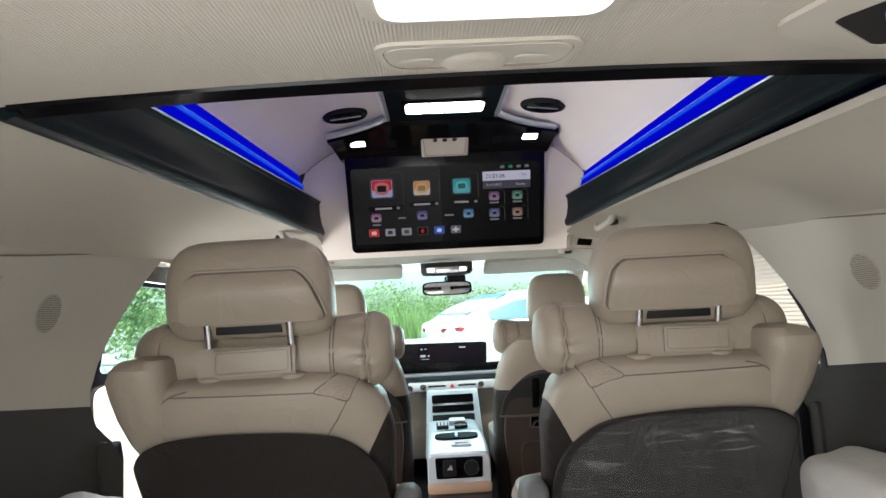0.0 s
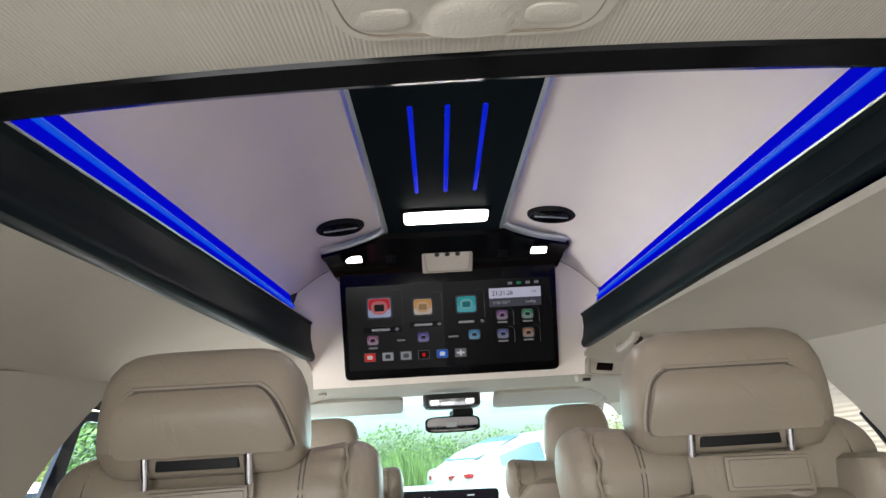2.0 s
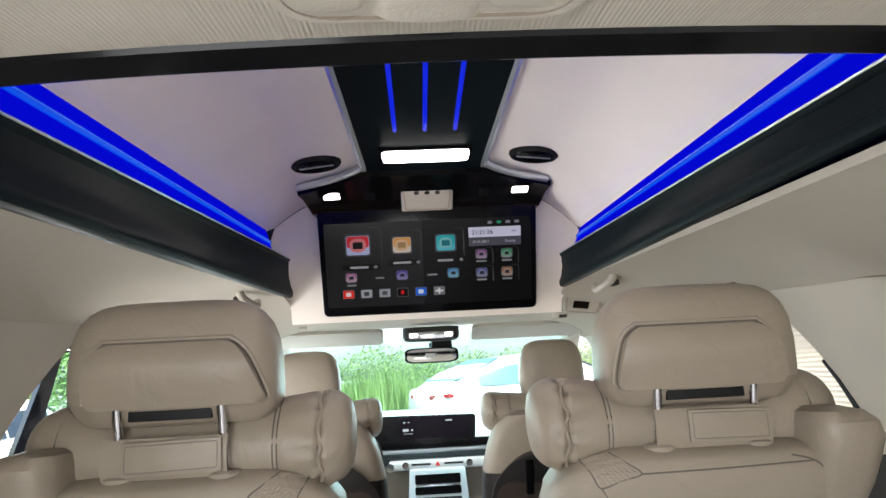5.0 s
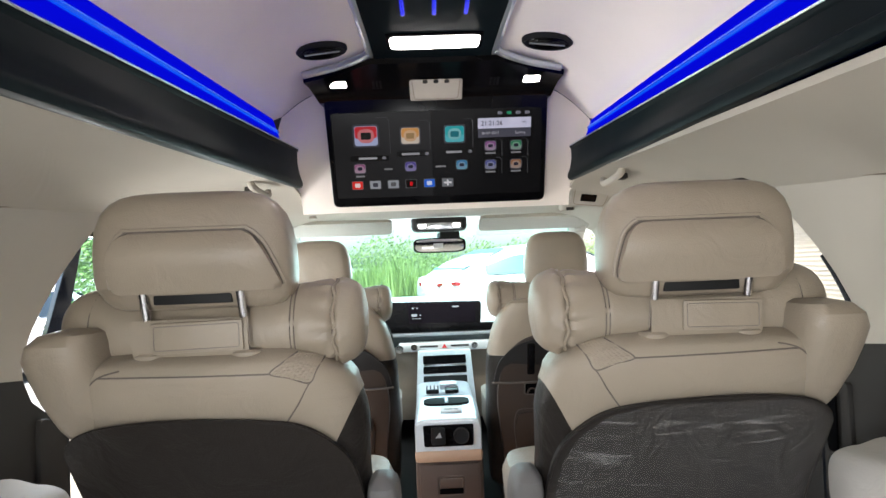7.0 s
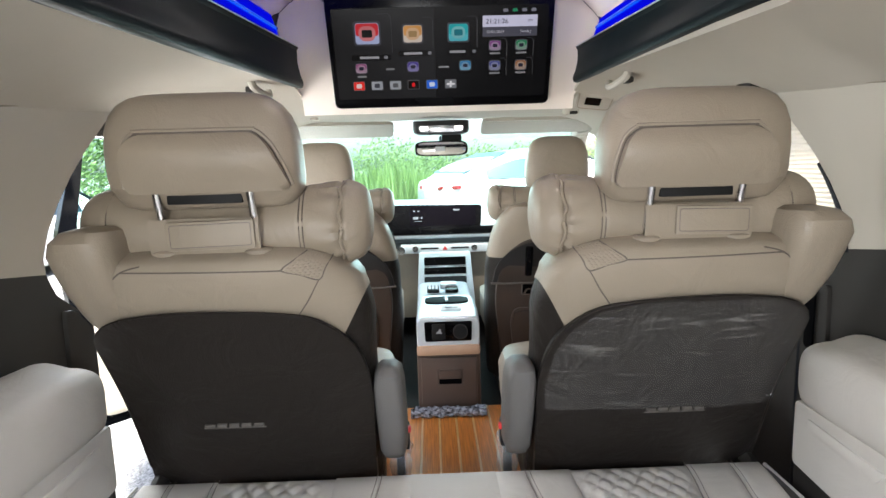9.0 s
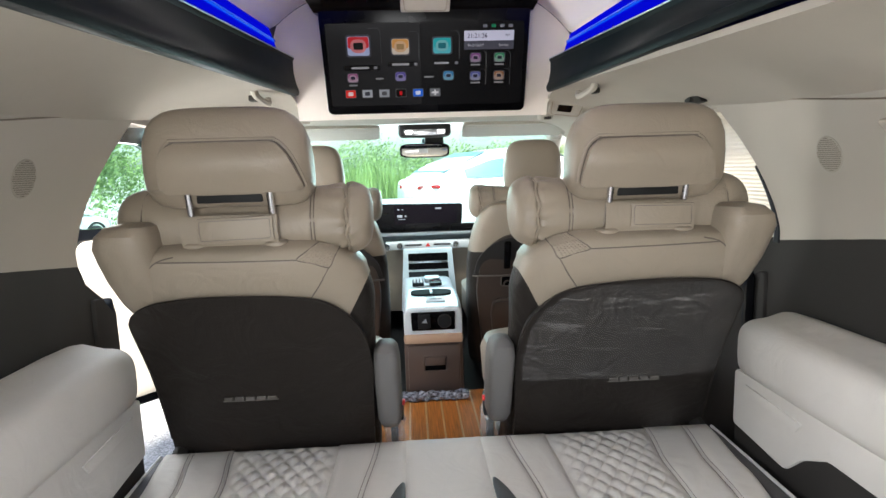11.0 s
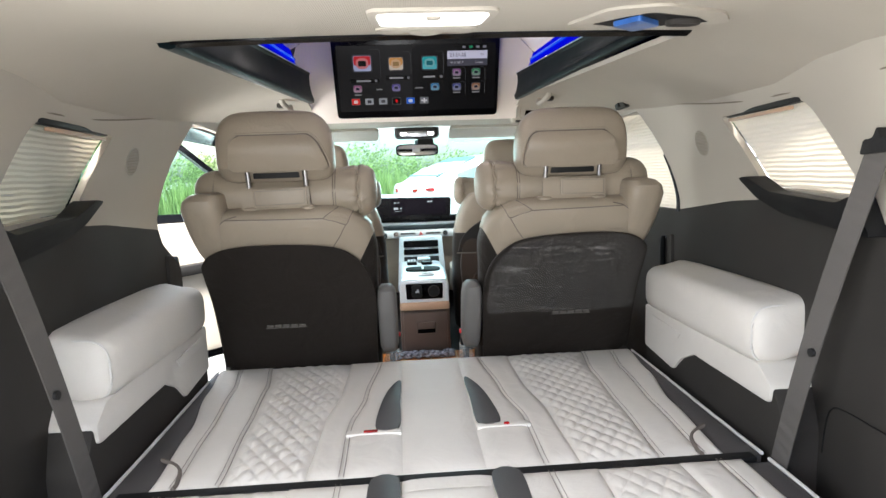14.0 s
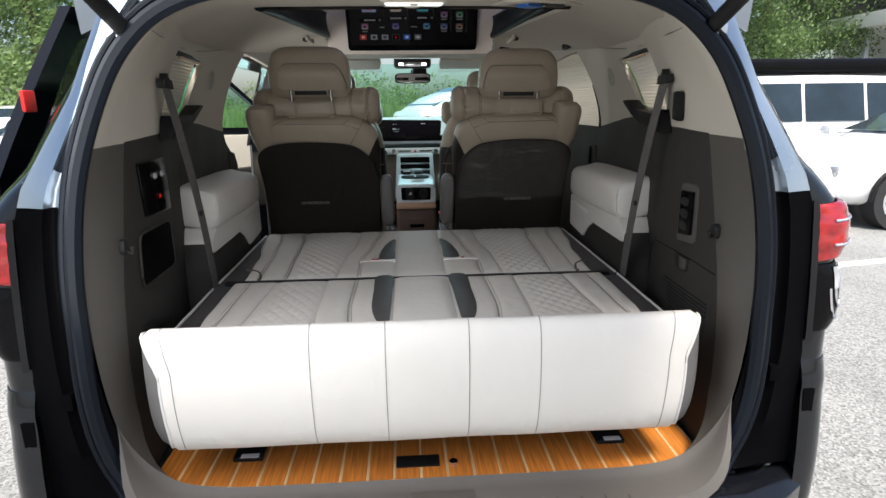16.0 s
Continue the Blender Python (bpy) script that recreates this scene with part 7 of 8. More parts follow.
def van_body():
    t = thing("minivan", "black minivan with its tailgate raised", "minivan")
    for s in (-1, 1):
        f = lambda y, z: (s * out_x(y, z), y, z)
        win = rounded([(0.36, 1.28), (1.30, 1.22), (1.40, 1.62), (0.52, 1.60)], 0.05)
        outl = [(0.29, 0.32), (0.55, 0.32), (0.62, 0.62), (0.80, 0.74), (1.05, 0.74), (1.24, 0.60), (1.30, 0.32), (1.42, 0.32), (1.42, 1.74), (0.29, 1.74)]
        part("side_panel", panel(outl, [win], f, -0.012, 0.09, (s, 0, 0)), PAINT, t)
        g = part("quarter_glass", panel([(a, b) for a, b in win], [], lambda y, z: (s * (out_x(y, z) - 0.006), y, z), 0.004, 0.09, (s, 0, 0)), thin("quarter_glass_tint", (0.01, 0.012, 0.014), 0.85, 0.03) if s > 0 else MATS["quarter_glass_tint"] if "quarter_glass_tint" in MATS else GLASS, t, "dark tinted quarter window")
        g.visible_shadow = False
        front = [(2.36, 0.30), (5.0, 0.30), (5.0, 1.05), (4.2, 1.20), (2.36, 1.22)]
        part("front_panel", panel(front, [], f, -0.012, 0.18, (s, 0, 0)), PAINT, t)
        if s > 0:
            part("sliding_door", panel([(1.43, 0.30), (2.35, 0.30), (2.35, 1.22), (1.43, 1.22)], [], f, -0.012, 0.15, (s, 0, 0)), PAINT, t)
        part("roof_rail", panel([(1.42, 1.62), (3.2, 1.60), (3.2, 1.74), (1.42, 1.74)], [], f, -0.012, 0.15, (s, 0, 0)), PAINT, t)
        part("door_pillar", panel([(2.30, 1.2), (2.45, 1.2), (2.42, 1.66), (2.33, 1.66)], [], f, -0.012, 0.1, (s, 0, 0)), BLACKGLOSS, t)
    door_win = rounded([(0.42, 1.26), (1.22, 1.22), (1.25, 1.60), (0.58, 1.62)], 0.05)
    door = part("open_sliding_door", panel([(0.27, 0.34), (1.30, 0.34), (1.32, 1.20), (1.30, 1.68), (0.52, 1.69), (0.29, 1.25)], [door_win], lambda y, z: (-out_x(1.0, z) - 0.085, y, z), 0.03, 0.09, (-1, 0, 0)), PAINT, t, "black sliding door standing open along the flank")
    part("door_glass", panel(door_win, [], lambda y, z: (-out_x(1.0, z) - 0.10, y, z), 0.004, 0.09, (-1, 0, 0)), thin("door_glass_tint", (0.01, 0.012, 0.014), 0.30, 0.03), door, "dark door glass")
    part("door_reflector", box((0.012, 0.05, 0.055), (-out_x(1.0, 1.44) - 0.078, 0.375, 1.44), 0.006), RED, door, "red door reflector")
    # roof skin, raised part
    part("roof", sheet(24, 20, lambda u, v: ((u - 0.5) * 1.50, 0.08 + 3.0 * v, 1.87 + 0.33 * min(1, max(0, (0.60 - abs(u - 0.5) * 1.5) / 0.08)) * min(1, max(0, (v - 0.13) / 0.06)) * min(1, max(0, (0.80 - v) / 0.1)) - 0.15 * abs((u - 0.5) * 2) ** 4), 0.01), PAINT, t)
    part("bonnet", sheet(12, 6, lambda u, v: ((u - 0.5) * 1.7, 4.2 + 0.85 * v, 1.27 - 0.18 * v ** 2 - 0.05 * (2 * u - 1) ** 2), 0.01), PAINT, t)
    part("nose", box((1.8, 0.25, 0.75), (0, 5.05, 0.70), 0.08), PAINT, t)
    part("underbody", box((1.5, 4.5, 0.16), (0, 2.6, 0.36), 0.05), BLACKMATT, t)
    # jamb round the tailgate opening
    edge = [(p.x, p.y, p.z) for p in GATE_RIGHT if p.z > 0.545]
    for s in (-1, 1):
        rings, lower, groove = [], [], []
        for x, y, z in edge:
            ox = lerp([(0.3, 0.872), (0.9, 0.872), (1.2, 0.857), (1.255, 0.842), (1.477, 0.705), (1.60, 0.62), (1.655, 0.42)], z)
            k = lerp([(0.5, 1.0), (1.55, 1.0), (1.65, 0.25)], z)
            ox = max(ox, x + 0.05)
            up = 0.10 * max(0, (z - 1.45) / 0.2)
            w = ox - x
            if 1.27 < z < 1.60:
                groove.append((s * (x + w * 0.46), y + 0.002, z + up * 0.45))
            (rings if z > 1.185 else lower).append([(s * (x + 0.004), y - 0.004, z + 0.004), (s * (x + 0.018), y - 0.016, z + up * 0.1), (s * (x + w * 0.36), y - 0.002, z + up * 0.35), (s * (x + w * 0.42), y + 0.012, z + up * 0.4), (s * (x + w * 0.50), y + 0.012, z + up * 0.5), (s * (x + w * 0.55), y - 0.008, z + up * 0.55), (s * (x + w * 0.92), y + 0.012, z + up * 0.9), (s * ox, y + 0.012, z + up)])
        # lower jamb: the same paint, darkened in its colour as if unlit
        part("lower_jamb", loft(lower + rings[:1], closed=False), SHADEBLACK, t, "black lower jamb beside the sill, shade put into its colour", sharp=80)
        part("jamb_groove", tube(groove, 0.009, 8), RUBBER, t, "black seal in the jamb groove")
        # upper jamb: pale colour stands for sky reflected in black paint
        part("gate_jamb", loft(rings, closed=False), SKYPAINT, t, "black painted jamb of the tailgate opening, sky reflection put into its colour", sharp=80)
        for name, near, far, back, r, words in (("seal", 0.012, 0.040, 0.014, 0.017, "black rubber seal"), ("outer_seal", 0.038, 0.072, 0.006, 0.008, "thin rubber lip")):
            line = []
            for i, p in enumerate(GATE_RIGHT):
                d = GATE_RIGHT[min(i + 1, len(GATE_RIGHT) - 1)] - GATE_RIGHT[max(i - 1, 0)]
                n = Vector((d.z, 0, -d.x)).normalized()
                low = min(1, max(0, (0.95 - p.z) / 0.35))
                q = p + n * (near + (far - near) * low)
                line.append((s * q.x, q.y - back - 0.05 * min(1, max(0, (0.62 - p.z) / 0.08)), q.z))
            part(name, tube(line, r, 8), RUBBER, t, words)
        part("rear_corner", side_of(sheet(40, 14, lambda u, v: corner(0.76 + 0.98 * u, v)), s), PAINT, t, sharp=60)
        part("bumper_corner", side_of(sheet(20, 14, lambda u, v: corner(0.30 + 0.52 * u, v, 0.012 * math.sin(math.pi * min(1, u * 1.2)) - 0.03 * max(0, 0.15 - u), True)), s), PAINT, t, sharp=60)
        part("bumper_ledge", side_of(sheet(4, 14, lambda u, v: corner(0.82, v, 0.0, True).lerp(corner(0.822, v), u)), s), PAINT, t)
        def lens(u, v):
            rib = 0.006 * abs(((u * 3 + 0.35 * v) % 1.0) - 0.5)
            return corner(1.062 + 0.130 * u + 0.012 * v, 0.03 + 0.85 * v, 0.002 + rib + 0.022 * math.sin(math.pi * u) ** 0.4 * math.sin(math.pi * v) ** 0.4)
        part("tail_lamp", side_of(sheet(36, 18, lens, -0.004), s), REDLENS, t, "red tail lamp lens")
        # pale tubes added to draw white highlights on the lens
        for q in (0.30, 0.72):
            part("light_guide", side_of(tube([Vector(lens(q, 0.12 + 0.70 * k / 16)) + Vector((0.001, -0.002, 0)) for k in range(17)], 0.0028, 6), s), CLEARLENS, t, "pale tube put on the lens as its highlight")
        part("lamp_housing", side_of(sheet(10, 6, lambda u, v: corner(0.87 + 0.33 * u, 0.0 + 0.04 * v, 0.006)), s), BLACKMATT, t, "black lamp housing")
        part("lower_lamp", side_of(sheet(10, 12, lambda u, v: corner(0.895 + 0.16 * u, 0.04 + 0.76 * v, 0.004 + 0.014 * math.sin(math.pi * u) ** 0.5 * math.sin(math.pi * v) ** 0.5)), s), BLACKGLOSS, t, "dark lower lamp")
        def low(z, v, off):
            u = min(1, max(0, (z - 0.895) / 0.16))
            return corner(z, 0.04 + 0.76 * v, off + 0.004 + 0.014 * math.sin(math.pi * u) ** 0.5 * math.sin(math.pi * v) ** 0.5)
        part("reversing_lens", side_of(sheet(8, 8, lambda u, v: low(0.998 + 0.050 * u, 0.22 + 0.36 * v, 0.0015)), s), CLEARLENS, t, "clear reversing lens")
        for q in (1.0, 0.62):
            part("lamp_ring", side_of(tube([low(1.0 - 0.082 * q * math.sin(math.pi * k / 24), 0.40 + 0.24 * q * math.cos(math.pi * k / 24), 0.0015) for k in range(25)], 0.0026, 6), s), CHROME, t, "bright lamp ring")
        part("bumper_recess", side_of(sheet(6, 6, lambda u, v: corner(0.69 + 0.065 * u, 0.01 + 0.10 * v, 0.003, True)), s), SHADEBLACK, t)
        part("striker", box((0.03, 0.02, 0.04), (s * 0.80, -0.02, 0.80), 0.005), SHADEBLACK, t)
        part("gas_strut", tube([(s * 0.60, 0.035, 1.572), (s * 0.64, -0.55, 1.86)], 0.017, 12), BLACKMATT, t, "black gas strut")
        part("strut_mount", box((0.035, 0.03, 0.025), (s * 0.615, 0.045, 1.567), 0.006), SILVER, t, "bright strut bracket")
        part("pillar_cap", box((0.055, 0.014, 0.05), (s * 0.81, 0.028, 1.252), 0.006), SKYPAINT, t)
    part("bumper", loft([[(x, y, z) for y, z in ((-0.11 + w, 0.34), (-0.125 + w, 0.46), (-0.125 + w, 0.50), (-0.10 + w, 0.522), (-0.05 + w, 0.528), (0.06, 0.50), (0.06, 0.34))] for x, w in ((-0.90, 0.09), (-0.84, 0.05), (-0.72, 0.0), (-0.4, 0.0), (0, 0.0), (0.4, 0.0), (0.72, 0.0), (0.84, 0.05), (0.90, 0.09))]), PAINT, t)
    # raised tailgate
    gate = part("tailgate", sheet(20, 10, lambda u, v: ((u - 0.5) * (1.5 - 0.1 * v), 0.02 - 1.0 * v, 1.80 + 0.42 * v + 0.06 * math.sin(math.pi * v)), 0.07), PAINT, t, "raised tailgate")
    part("gate_lining", sheet(12, 6, lambda u, v: ((u - 0.5) * 1.2, -0.05 - 0.85 * v, 1.725 + 0.40 * v + 0.05 * math.sin(math.pi * v)), 0.01), TRIM, gate, "grey plastic tailgate lining")
    part("roof_end", sheet(20, 4, lambda u, v: ((u - 0.5) * 1.40, 0.075 - 0.02 * v, 1.655 + 0.14 * v - 0.09 * abs((u - 0.5) * 2) ** 4), 0.01), SKYPAINT, t)
    for s in (-1, 1):
        for y in (0.94, 4.05):
            wh = part("wheel", tube([(s * 0.74, y, 0.345), (s * 0.965, y, 0.345)], 0.345, 28), TYRE, t)


van_body()


def open_front_door():
    """The driver's door, swung open on its front hinges."""
    t = thing("front_door", "black front door swung open with its window up", "car door", at=pose(-0.93, 3.42, 0, 0, 0, -33))
    shape = rounded([(-1.02, 0.45), (-0.02, 0.40), (0.0, 1.25), (-0.30, 1.42), (-0.72, 1.70), (-0.98, 1.715), (-1.075, 1.28)], 0.04)
    hole = rounded([(-1.0, 1.30), (-0.12, 1.27), (-0.36, 1.43), (-0.72, 1.662), (-0.95, 1.678)], 0.03)
    f = lambda a, b: (-0.02 + 0.12 * max(0, b - 1.25), a, b)
    part("shell", panel(shape, [hole], f, 0.035, 0.08, (-1, 0, 0)), PAINT, t)
    lining = rounded([(-1.0, 0.50), (-0.06, 0.46), (-0.05, 1.22), (-1.02, 1.25)], 0.06)
    part("lining", slab(lining, lambda a, b, d: (-0.018 + d, a, b), 0.04, 0.015), PILLAR, t, "beige door lining")
    part("armrest", box((0.07, 0.5, 0.06), (0.04, -0.55, 0.98), 0.02), TRIMDARK, t)
    g = part("door_glass", panel(hole, [], lambda a, b: (-0.05 + 0.12 * max(0, b - 1.25), a, b), 0.004, 0.09, (-1, 0, 0)), GLASS, t, "clear side window")
    g.visible_shadow = False
    part("wing_mirror", box((0.20, 0.11, 0.15), (-0.16, -0.12, 1.30), 0.05, 3), PAINT, t)


open_front_door()


def car(label, at, length, width, height, kind, group="", back=0.0, glass=CARGLASS):
    """A parked white car: body lofted along its length, glasshouse, wheels, lamps."""
    t = thing("parked_car", label, "car", group, at=at)
    L, W = length, width / 2
    sedan = kind == "sedan"
    # body sections: place along the length from the tail, sill, shoulder height, half width
    secs = [(0.0, 0.42, 0.86, 0.70), (0.05, 0.32, 0.98, 0.84), (0.25, 0.25, 1.02 if sedan else 1.08, 0.95), (1.0, 0.22, 1.0 if sedan else 1.08, 1.0), (L * 0.5, 0.22, 0.96 if sedan else 1.06, 1.0), (L * 0.72, 0.22, 0.95 if sedan else 1.05, 0.99), (L * 0.9, 0.25, 0.84 if sedan else 0.98, 0.93), (L - 0.08, 0.30, 0.74 if sedan else 0.88, 0.80), (L, 0.40, 0.62 if sedan else 0.72, 0.60)]
    rings = []
    for y, z0, z1, w in secs:
        c, h = (z0 + z1) / 2, (z1 - z0) / 2
        rings.append([(W * w * power(math.cos(a), 0.35), y, c + h * power(math.sin(a), 0.45)) for a in (2 * math.pi * (k + 0.5) / 32 for k in range(32))])
    part("body", loft(rings), WHITEPAINT, t)
    if sedan:
        gl = [(0.75, 0.98, 0.0), (1.15, 1.22, 0.5), (1.75, height - 0.06, 0.9), (2.3, height, 1.0), (2.9, height - 0.03, 0.96), (3.45, 1.20, 0.6), (3.95, 0.96, 0.1)]
    else:
        gl = [(0.10, 1.06, 0.5), (0.28, height - 0.22, 0.9), (0.55, height, 1.0), (1.6, height + 0.02, 1.0), (2.9, height - 0.02, 0.98), (3.5, 1.45, 0.75), (4.1, 1.04, 0.2)]
    gl = [(max(0.12, y - back), z, q) for y, z, q in gl]
    base = 0.9 if sedan else 1.0
    rings = []
    for y, z, q in gl:
        wt, wb = W * 0.72, W * 0.93
        rings.append([(-wb, y, base), (-wb + (wb - wt) * 0.9, y, base + (z - base) * 0.85), (-wt * 0.85, y, z), (wt * 0.85, y, z + 0.0), (wb - (wb - wt) * 0.9, y, base + (z - base) * 0.85), (wb, y, base)])
    part("cabin", loft(rings), WHITEPAINT, t)
    # side windows
    spans = ([(1.25, 1.98), (2.02, 2.95)] if sedan else [(0.45, 1.30), (1.36, 2.30), (2.36, 3.25)])
    spans = [(a - back, c - back) for a, c in spans]
    z0 = 0.99 if sedan else 1.12
    for s in (-1, 1):
        for a, c in spans:
            z1 = height - 0.16
            def roof(y):
                return lerp([(p[0], p[1]) for p in gl], y) - 0.13
            def g(u, v):
                y = a + (c - a) * u
                z = z0 + max(0.02, min(z1, roof(y)) - z0) * v
                top = lerp([(p[0], p[1]) for p in gl], y)
                k = (z - base) / max(0.05, (top - base) * 0.85)
                wt, wb = W * 0.72, W * 0.93
                return (s * (wb - (wb - wt) * 0.9 * k + 0.018), y, z)
            part("side_window", sheet(10, 4, g, 0.004), glass, t, "dark side window")
    # screens
    if sedan:
        part("rear_screen", sheet(8, 6, lambda u, v: ((u - 0.5) * (W * 1.5 - 0.2 * v), 0.92 - back + 0.80 * v, 1.075 + (height - 1.14) * v + 0.018), 0.004), glass, t)
        part("front_screen", sheet(8, 6, lambda u, v: ((u - 0.5) * (W * 1.55 - 0.25 * v), 3.85 - back - 0.88 * v, 1.03 + (height - 1.10) * v + 0.018), 0.004), glass, t)
    else:
        part("rear_screen", sheet(8, 6, lambda u, v: ((u - 0.5) * (W * 1.5), 0.085 + 0.20 * v, 1.15 + (height - 1.42) * v), 0.004), CARGLASS, t)
        part("front_screen", sheet(8, 6, lambda u, v: ((u - 0.5) * (W * 1.55 - 0.25 * v), 4.0 - 0.98 * v, 1.10 + (height - 1.16) * v + 0.018), 0.004), CARGLASS, t)
        part("raised_roof", box((W * 1.40, 2.9, 0.26), (0, 1.9, height + 0.08), 0.09, 4), BLACKGLOSS, t, "black raised roof")
    for s in (-1, 1):
        for y in (L * 0.19, L * 0.79):
            wh = part("wheel", tube([(s * (W - 0.22), y, 0.34), (s * (W + 0.004), y, 0.34)], 0.34, 28), TYRE, t)
            part("rim", tube([(s * (W - 0.02), y, 0.34), (s * (W + 0.008), y, 0.34)], 0.235, 24), ALLOY, wh)
            for k in range(5):
                a = 2 * math.pi * k / 5
                tri = slab([(-0.026, 0.085), (0.026, 0.085), (0.056, 0.205), (-0.056, 0.205)], lambda p, q, d: (s * (W + 0.009 + d), y + p * math.cos(a + 0.628) - q * math.sin(a + 0.628), 0.34 + p * math.sin(a + 0.628) + q * math.cos(a + 0.628)), 0.003)
                part("rim_gap", tri, TYRE, wh)
            arch = [(s * (W + 0.002), y + 0.39 * math.cos(a), 0.34 + 0.39 * math.sin(a)) for a in (math.pi * k / 16 for k in range(17))]
            part("wheel_arch", tube(arch, 0.022, 6), BLACKMATT, t)
        part("tail_lamp", box((0.50, 0.10, 0.07), (s * W * 0.68, 0.08, 0.86 if sedan else 0.98), 0.03, turn=Euler((0, s * -0.06, s * 0.28)).to_matrix().to_4x4()), REDLENS, t, "red tail lamp")
        part("head_lamp", box((0.36, 0.24, 0.12), (s * W * 0.66, L - 0.28, 0.66 if sedan else 0.80), 0.03, turn=Euler((0, 0, s * -0.5)).to_matrix().to_4x4()), CLEARLENS, t, "clear head lamp")
        part("wing_mirror", box((0.20, 0.10, 0.12), (s * (W + 0.02), 3.30, 1.02 if sedan else 1.12), 0.03), WHITEPAINT, t)
        for y in (1.9, 2.85):
            part("door_handle", box((0.02, 0.16, 0.025), (s * (W + 0.005), y, 0.86 if sedan else 0.95), 0.006), CHROME, t)
    part("number_plate", box((0.50, 0.02, 0.11), (0, -0.005, 0.72), 0.004), WHITEPLASTIC, t, "blank white number plate")
    part("lower_bumper", box((width * 0.8, 0.3, 0.12), (0, 0.12, 0.30), 0.04), BLACKMATT, t)
    return t


car("white saloon car parked across the front of the van", pose(-0.05, 9.7, 0.34, 0, 0, -70), 4.75, 1.88, 1.46, "sedan", back=0.6, glass=REFLECTGLASS)
car("white people carrier with a black roof parked beside the van", pose(4.7, 8.25, 0.0, 0, 0, -90), 5.1, 1.98, 1.84, "van", "white cars beside the van")
car("white saloon car with alloy wheels parked beside the van", pose(9.15, 5.62, 0.0, 0, 0, 90), 4.75, 1.88, 1.46, "sedan", "white cars beside the van", back=0.6, glass=REFLECTGLASS)
car("white car standing close to the open side door", pose(-6.5, 6.6, 0.0, 0, 0, 0), 4.8, 1.9, 1.5, "sedan", "white cars beside the van")


# ---- plants ----
def leaves(bm, centre, radius, count, size, squash=1.0, seed=0):
    rnd = random.Random(seed)
    for _ in range(count):
        while True:
            p = Vector((rnd.uniform(-1, 1), rnd.uniform(-1, 1), rnd.uniform(-1, 1)))
            if 0.25 < p.length < 1:
                break
        p = Vector((p.x * radius, p.y * radius, p.z * radius * squash)) + Vector(centre)
        n = Vector((rnd.gauss(0, 1), rnd.gauss(0, 1), rnd.gauss(0.5, 1))).normalized()
        a = n.orthogonal().normalized() * size * rnd.uniform(0.6, 1.4)
        c = n.cross(a).normalized() * size * rnd.uniform(0.3, 0.7)
        v = [bm.verts.new(p - a), bm.verts.new(p + c * 0.9), bm.verts.new(p + a), bm.verts.new(p - c)]
        bm.faces.new(v)


def tree(at, height, spread, material, seed, clumps=44, per=700, size=0.06):
    rnd = random.Random(seed)
    t = thing("tree", "leafy green tree at the edge of the car park", "tree", "trees round the car park")
    x, y, z = at
    trunk = smooth([(x, y, z), (x + 0.1, y, z + height * 0.3), (x - 0.08, y + 0.1, z + height * 0.6), (x, y, z + height * 0.92)], 5)
    part("trunk", tube(trunk, lambda q: 0.16 * (1 - 0.8 * q) * height / 6, 8), BARK, t)
    crown = bmesh.new()
    for k in range(clumps):
        a, h = rnd.uniform(0, 2 * math.pi), rnd.uniform(0.22, 1.0)
        r = spread * (1.05 - 0.65 * h) * rnd.uniform(0.3, 1.0)
        c = (x + r * math.cos(a), y + r * math.sin(a), z + height * h)
        leaves(crown, c, spread * rnd.uniform(0.22, 0.40), per, size, 0.7, seed * 100 + k)
        if k < 9:
            part("limb", tube([(x, y, z + height * h * 0.8), ((x + c[0]) / 2, (y + c[1]) / 2, z + height * h * 0.92), c], lambda q: 0.045 * (1 - 0.7 * q), 5), BARK, t)
    part("crown", crown, material, t)


for _k, (_x, _y, _h, _w, _m) in enumerate(((9.0, 15.5, 7.5, 3.0, PINE), (12.2, 18.5, 9.0, 3.4, PINE), (10.5, 23.0, 9.5, 3.6, LEAF), (16.5, 28.0, 11.0, 4.2, PINE), (-8.0, 12.5, 6.5, 2.6, LEAF), (-11.5, 15.5, 8.0, 3.2, PINE), (-10.5, 9.0, 6.0, 2.6, LEAF), (-15.0, 19.0, 10.0, 4.0, LEAF))):
    tree((_x, _y, 0.0 if abs(_x) > 4.5 else 0.34), _h, _w, _m, _k + 1)


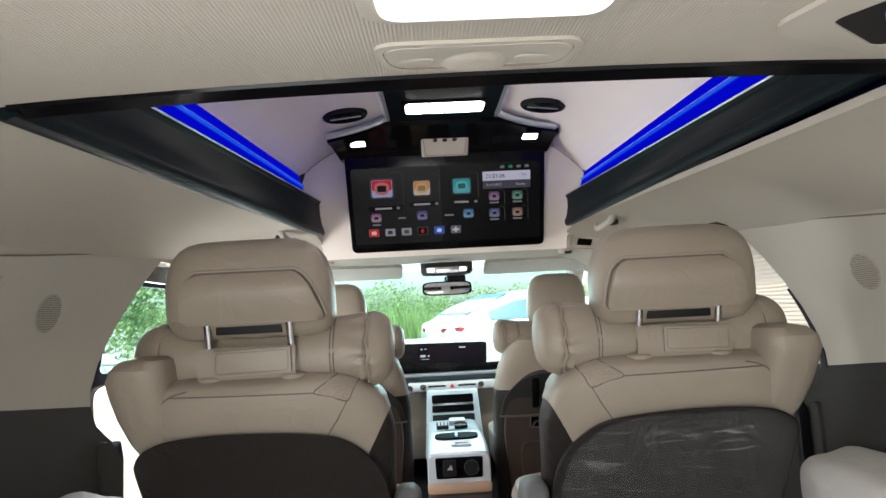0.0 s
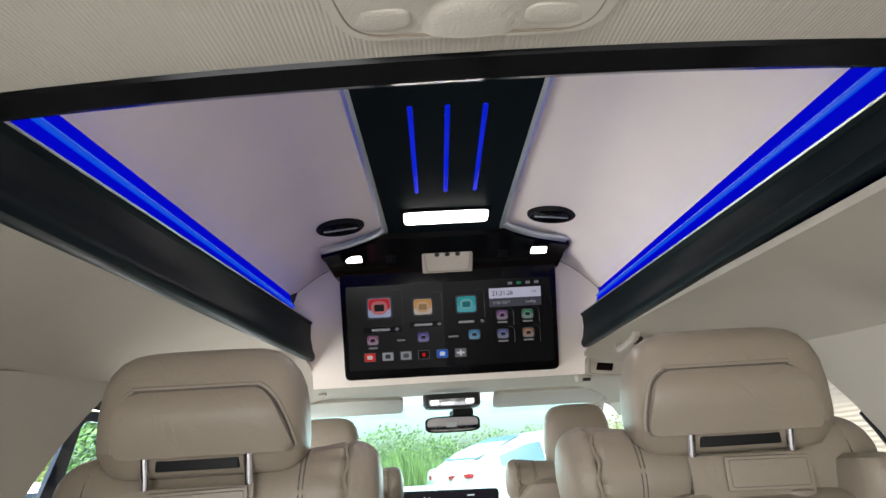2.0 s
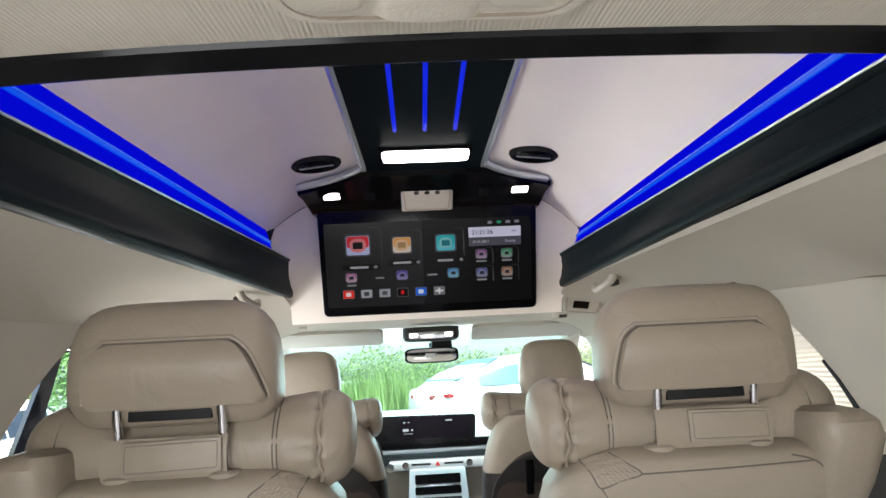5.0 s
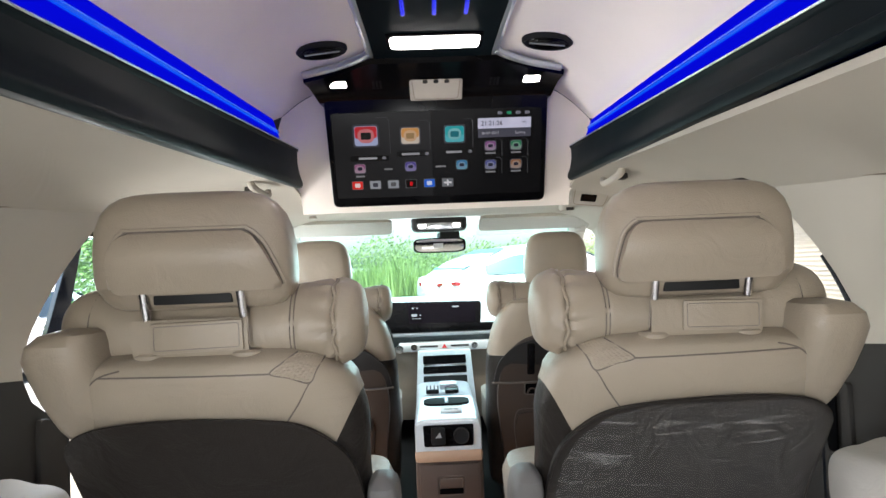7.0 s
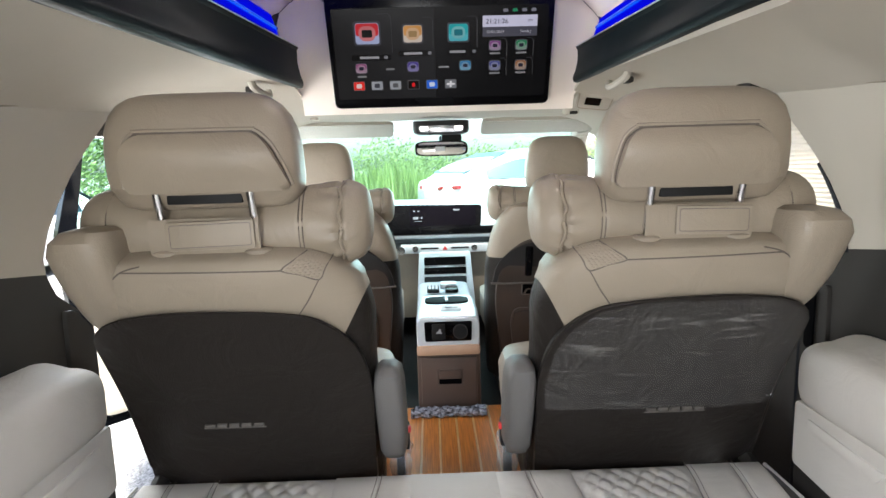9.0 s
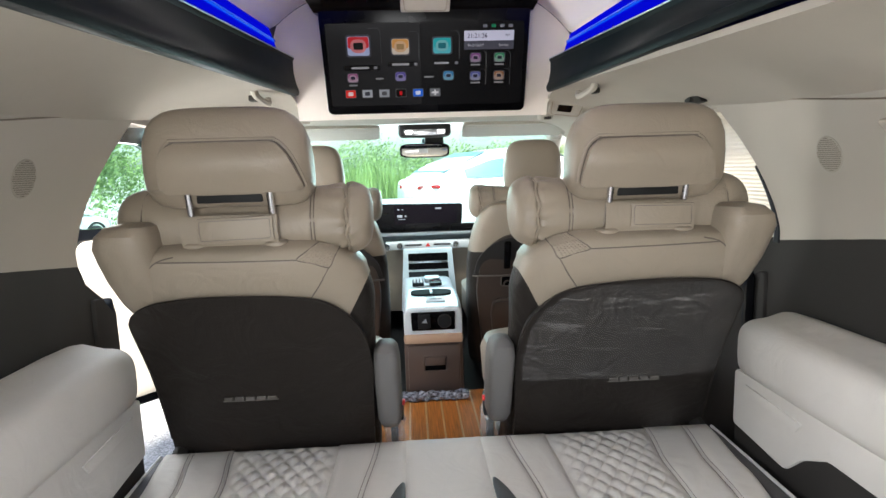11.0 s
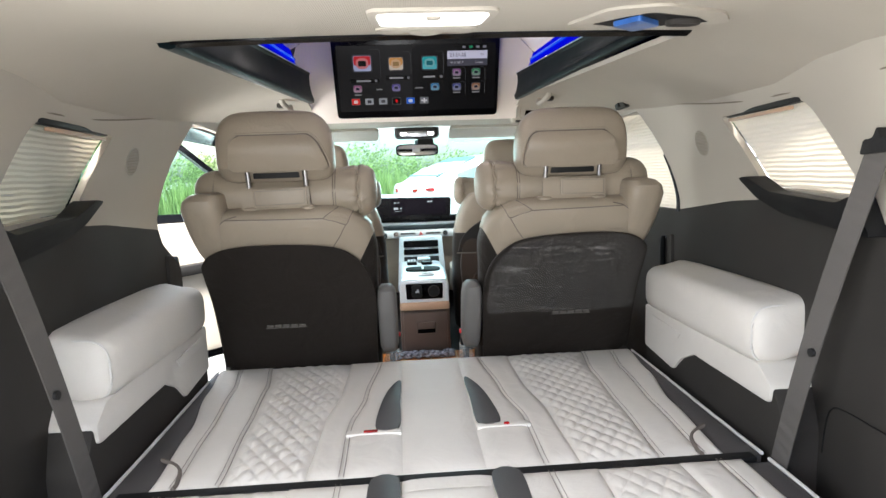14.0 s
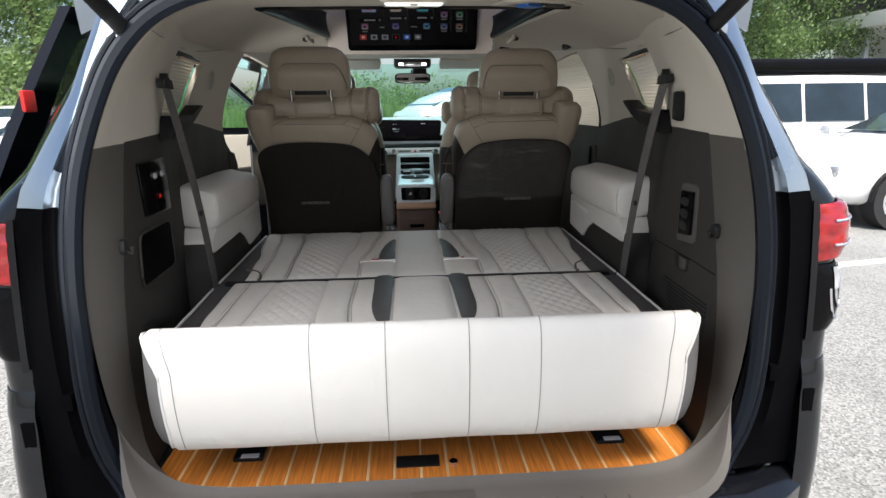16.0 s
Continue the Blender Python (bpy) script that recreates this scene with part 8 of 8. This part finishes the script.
def hedge():
    """Tall reeds and shrubs behind the parked cars."""
    bm = bmesh.new()
    rnd = random.Random(5)
    for _ in range(16000):
        x, y = rnd.uniform(-7, 8), rnd.uniform(15.2, 17.4)
        h = rnd.uniform(0.9, 1.75) * (0.75 + 0.35 * noise.noise(Vector((x * 0.5, y * 0.5, 0))))
        w, lean, a = rnd.uniform(0.008, 0.022), rnd.gauss(0, 0.18), rnd.uniform(0, math.pi)
        dx, dy = math.cos(a) * w, math.sin(a) * w
        z = 0.28
        v = [bm.verts.new((x - dx, y - dy, z)), bm.verts.new((x + dx, y + dy, z)), bm.verts.new((x + dx * 0.7 + lean * 0.5, y + dy * 0.7, z + h * 0.6)), bm.verts.new((x + lean, y + lean * 0.3, z + h)), bm.verts.new((x - dx * 0.7 + lean * 0.5, y - dy * 0.7, z + h * 0.6))]
        bm.faces.new(v)
    tagged(part("tall_grass", bm, GRASS), "bright green tall reeds at the edge of the car park", "grass", kind="stuff")
    bm = bmesh.new()
    for k in range(34):
        x = -9 + 18 * k / 33 + rnd.uniform(-0.3, 0.3)
        leaves(bm, (x, 16.9 + rnd.uniform(-0.6, 0.6), 1.2 + rnd.uniform(-0.3, 0.45)), rnd.uniform(0.7, 1.2), 1500, 0.042, 1.0, 900 + k)
    for k in range(30):
        y = -2 + 14 * k / 29
        leaves(bm, (-6.8 + rnd.uniform(-0.4, 0.4), y, 0.9 + rnd.uniform(-0.2, 0.4)), rnd.uniform(0.7, 1.0), 700, 0.045, 1.0, 1200 + k)
    tagged(part("shrubs", bm, LEAF), "dense green shrubs along the car park", "shrub", kind="stuff")


hedge()


def house():
    t = thing("house", "low white building with a deep eave on slim posts", "house")
    part("wall", box((9.0, 6.0, 3.8), (22.2, 19.5, 1.9), 0.02), STUCCO, t)
    part("roof", loft([[(x, y, z) for y, z in ((13.3, 3.65), (13.3, 3.95), (19.0, 5.6), (24.5, 3.95), (24.5, 3.65), (19.0, 5.3))] for x in (14.2, 18, 22, 27.6)]), ROOFTILE, t)
    part("fascia", box((13.4, 0.08, 0.42), (20.9, 13.26, 3.80), 0.01), WHITEPLASTIC, t, "white eave board")
    part("fascia", box((0.08, 11.2, 0.42), (14.16, 18.9, 3.80), 0.01), WHITEPLASTIC, t, "white eave board")
    part("ceiling_board", box((12.8, 6.0, 0.05), (20.9, 16.3, 3.62), 0.005), WHITEPLASTIC, t)
    for x, y in ((14.6, 13.7), (16.4, 13.7), (19.4, 13.7), (14.6, 17.0)):
        part("post", box((0.14, 0.14, 3.65), (x, y, 1.825), 0.01), GREYPOST, t, "slim grey post")
    for x in (19.0, 21.5, 24.0):
        w = part("window", box((1.5, 0.06, 1.3), (x, 16.48, 1.8), 0.01), CARGLASS, t, "dark window")
        part("window_frame", box((1.62, 0.04, 0.07), (x, 16.46, 2.48), 0.005), WHITEPLASTIC, w)


house()


def road_marks():
    for x, y, a in ((4.6, 3.6, -80), (8.5, 2.6, -80), (-5.3, 3.0, 0)):
        bm = box((0.12, 4.6, 0.004), (0, 0, 0), 0)
        ob = tagged(part("parking_line", bm, WHITEPLASTIC), "worn white painted parking line on the tarmac", "road marking", "parking lines", kind="structure")
        ob.matrix_world = pose(x, y, 0.004, 0, 0, a)


road_marks()
floor()
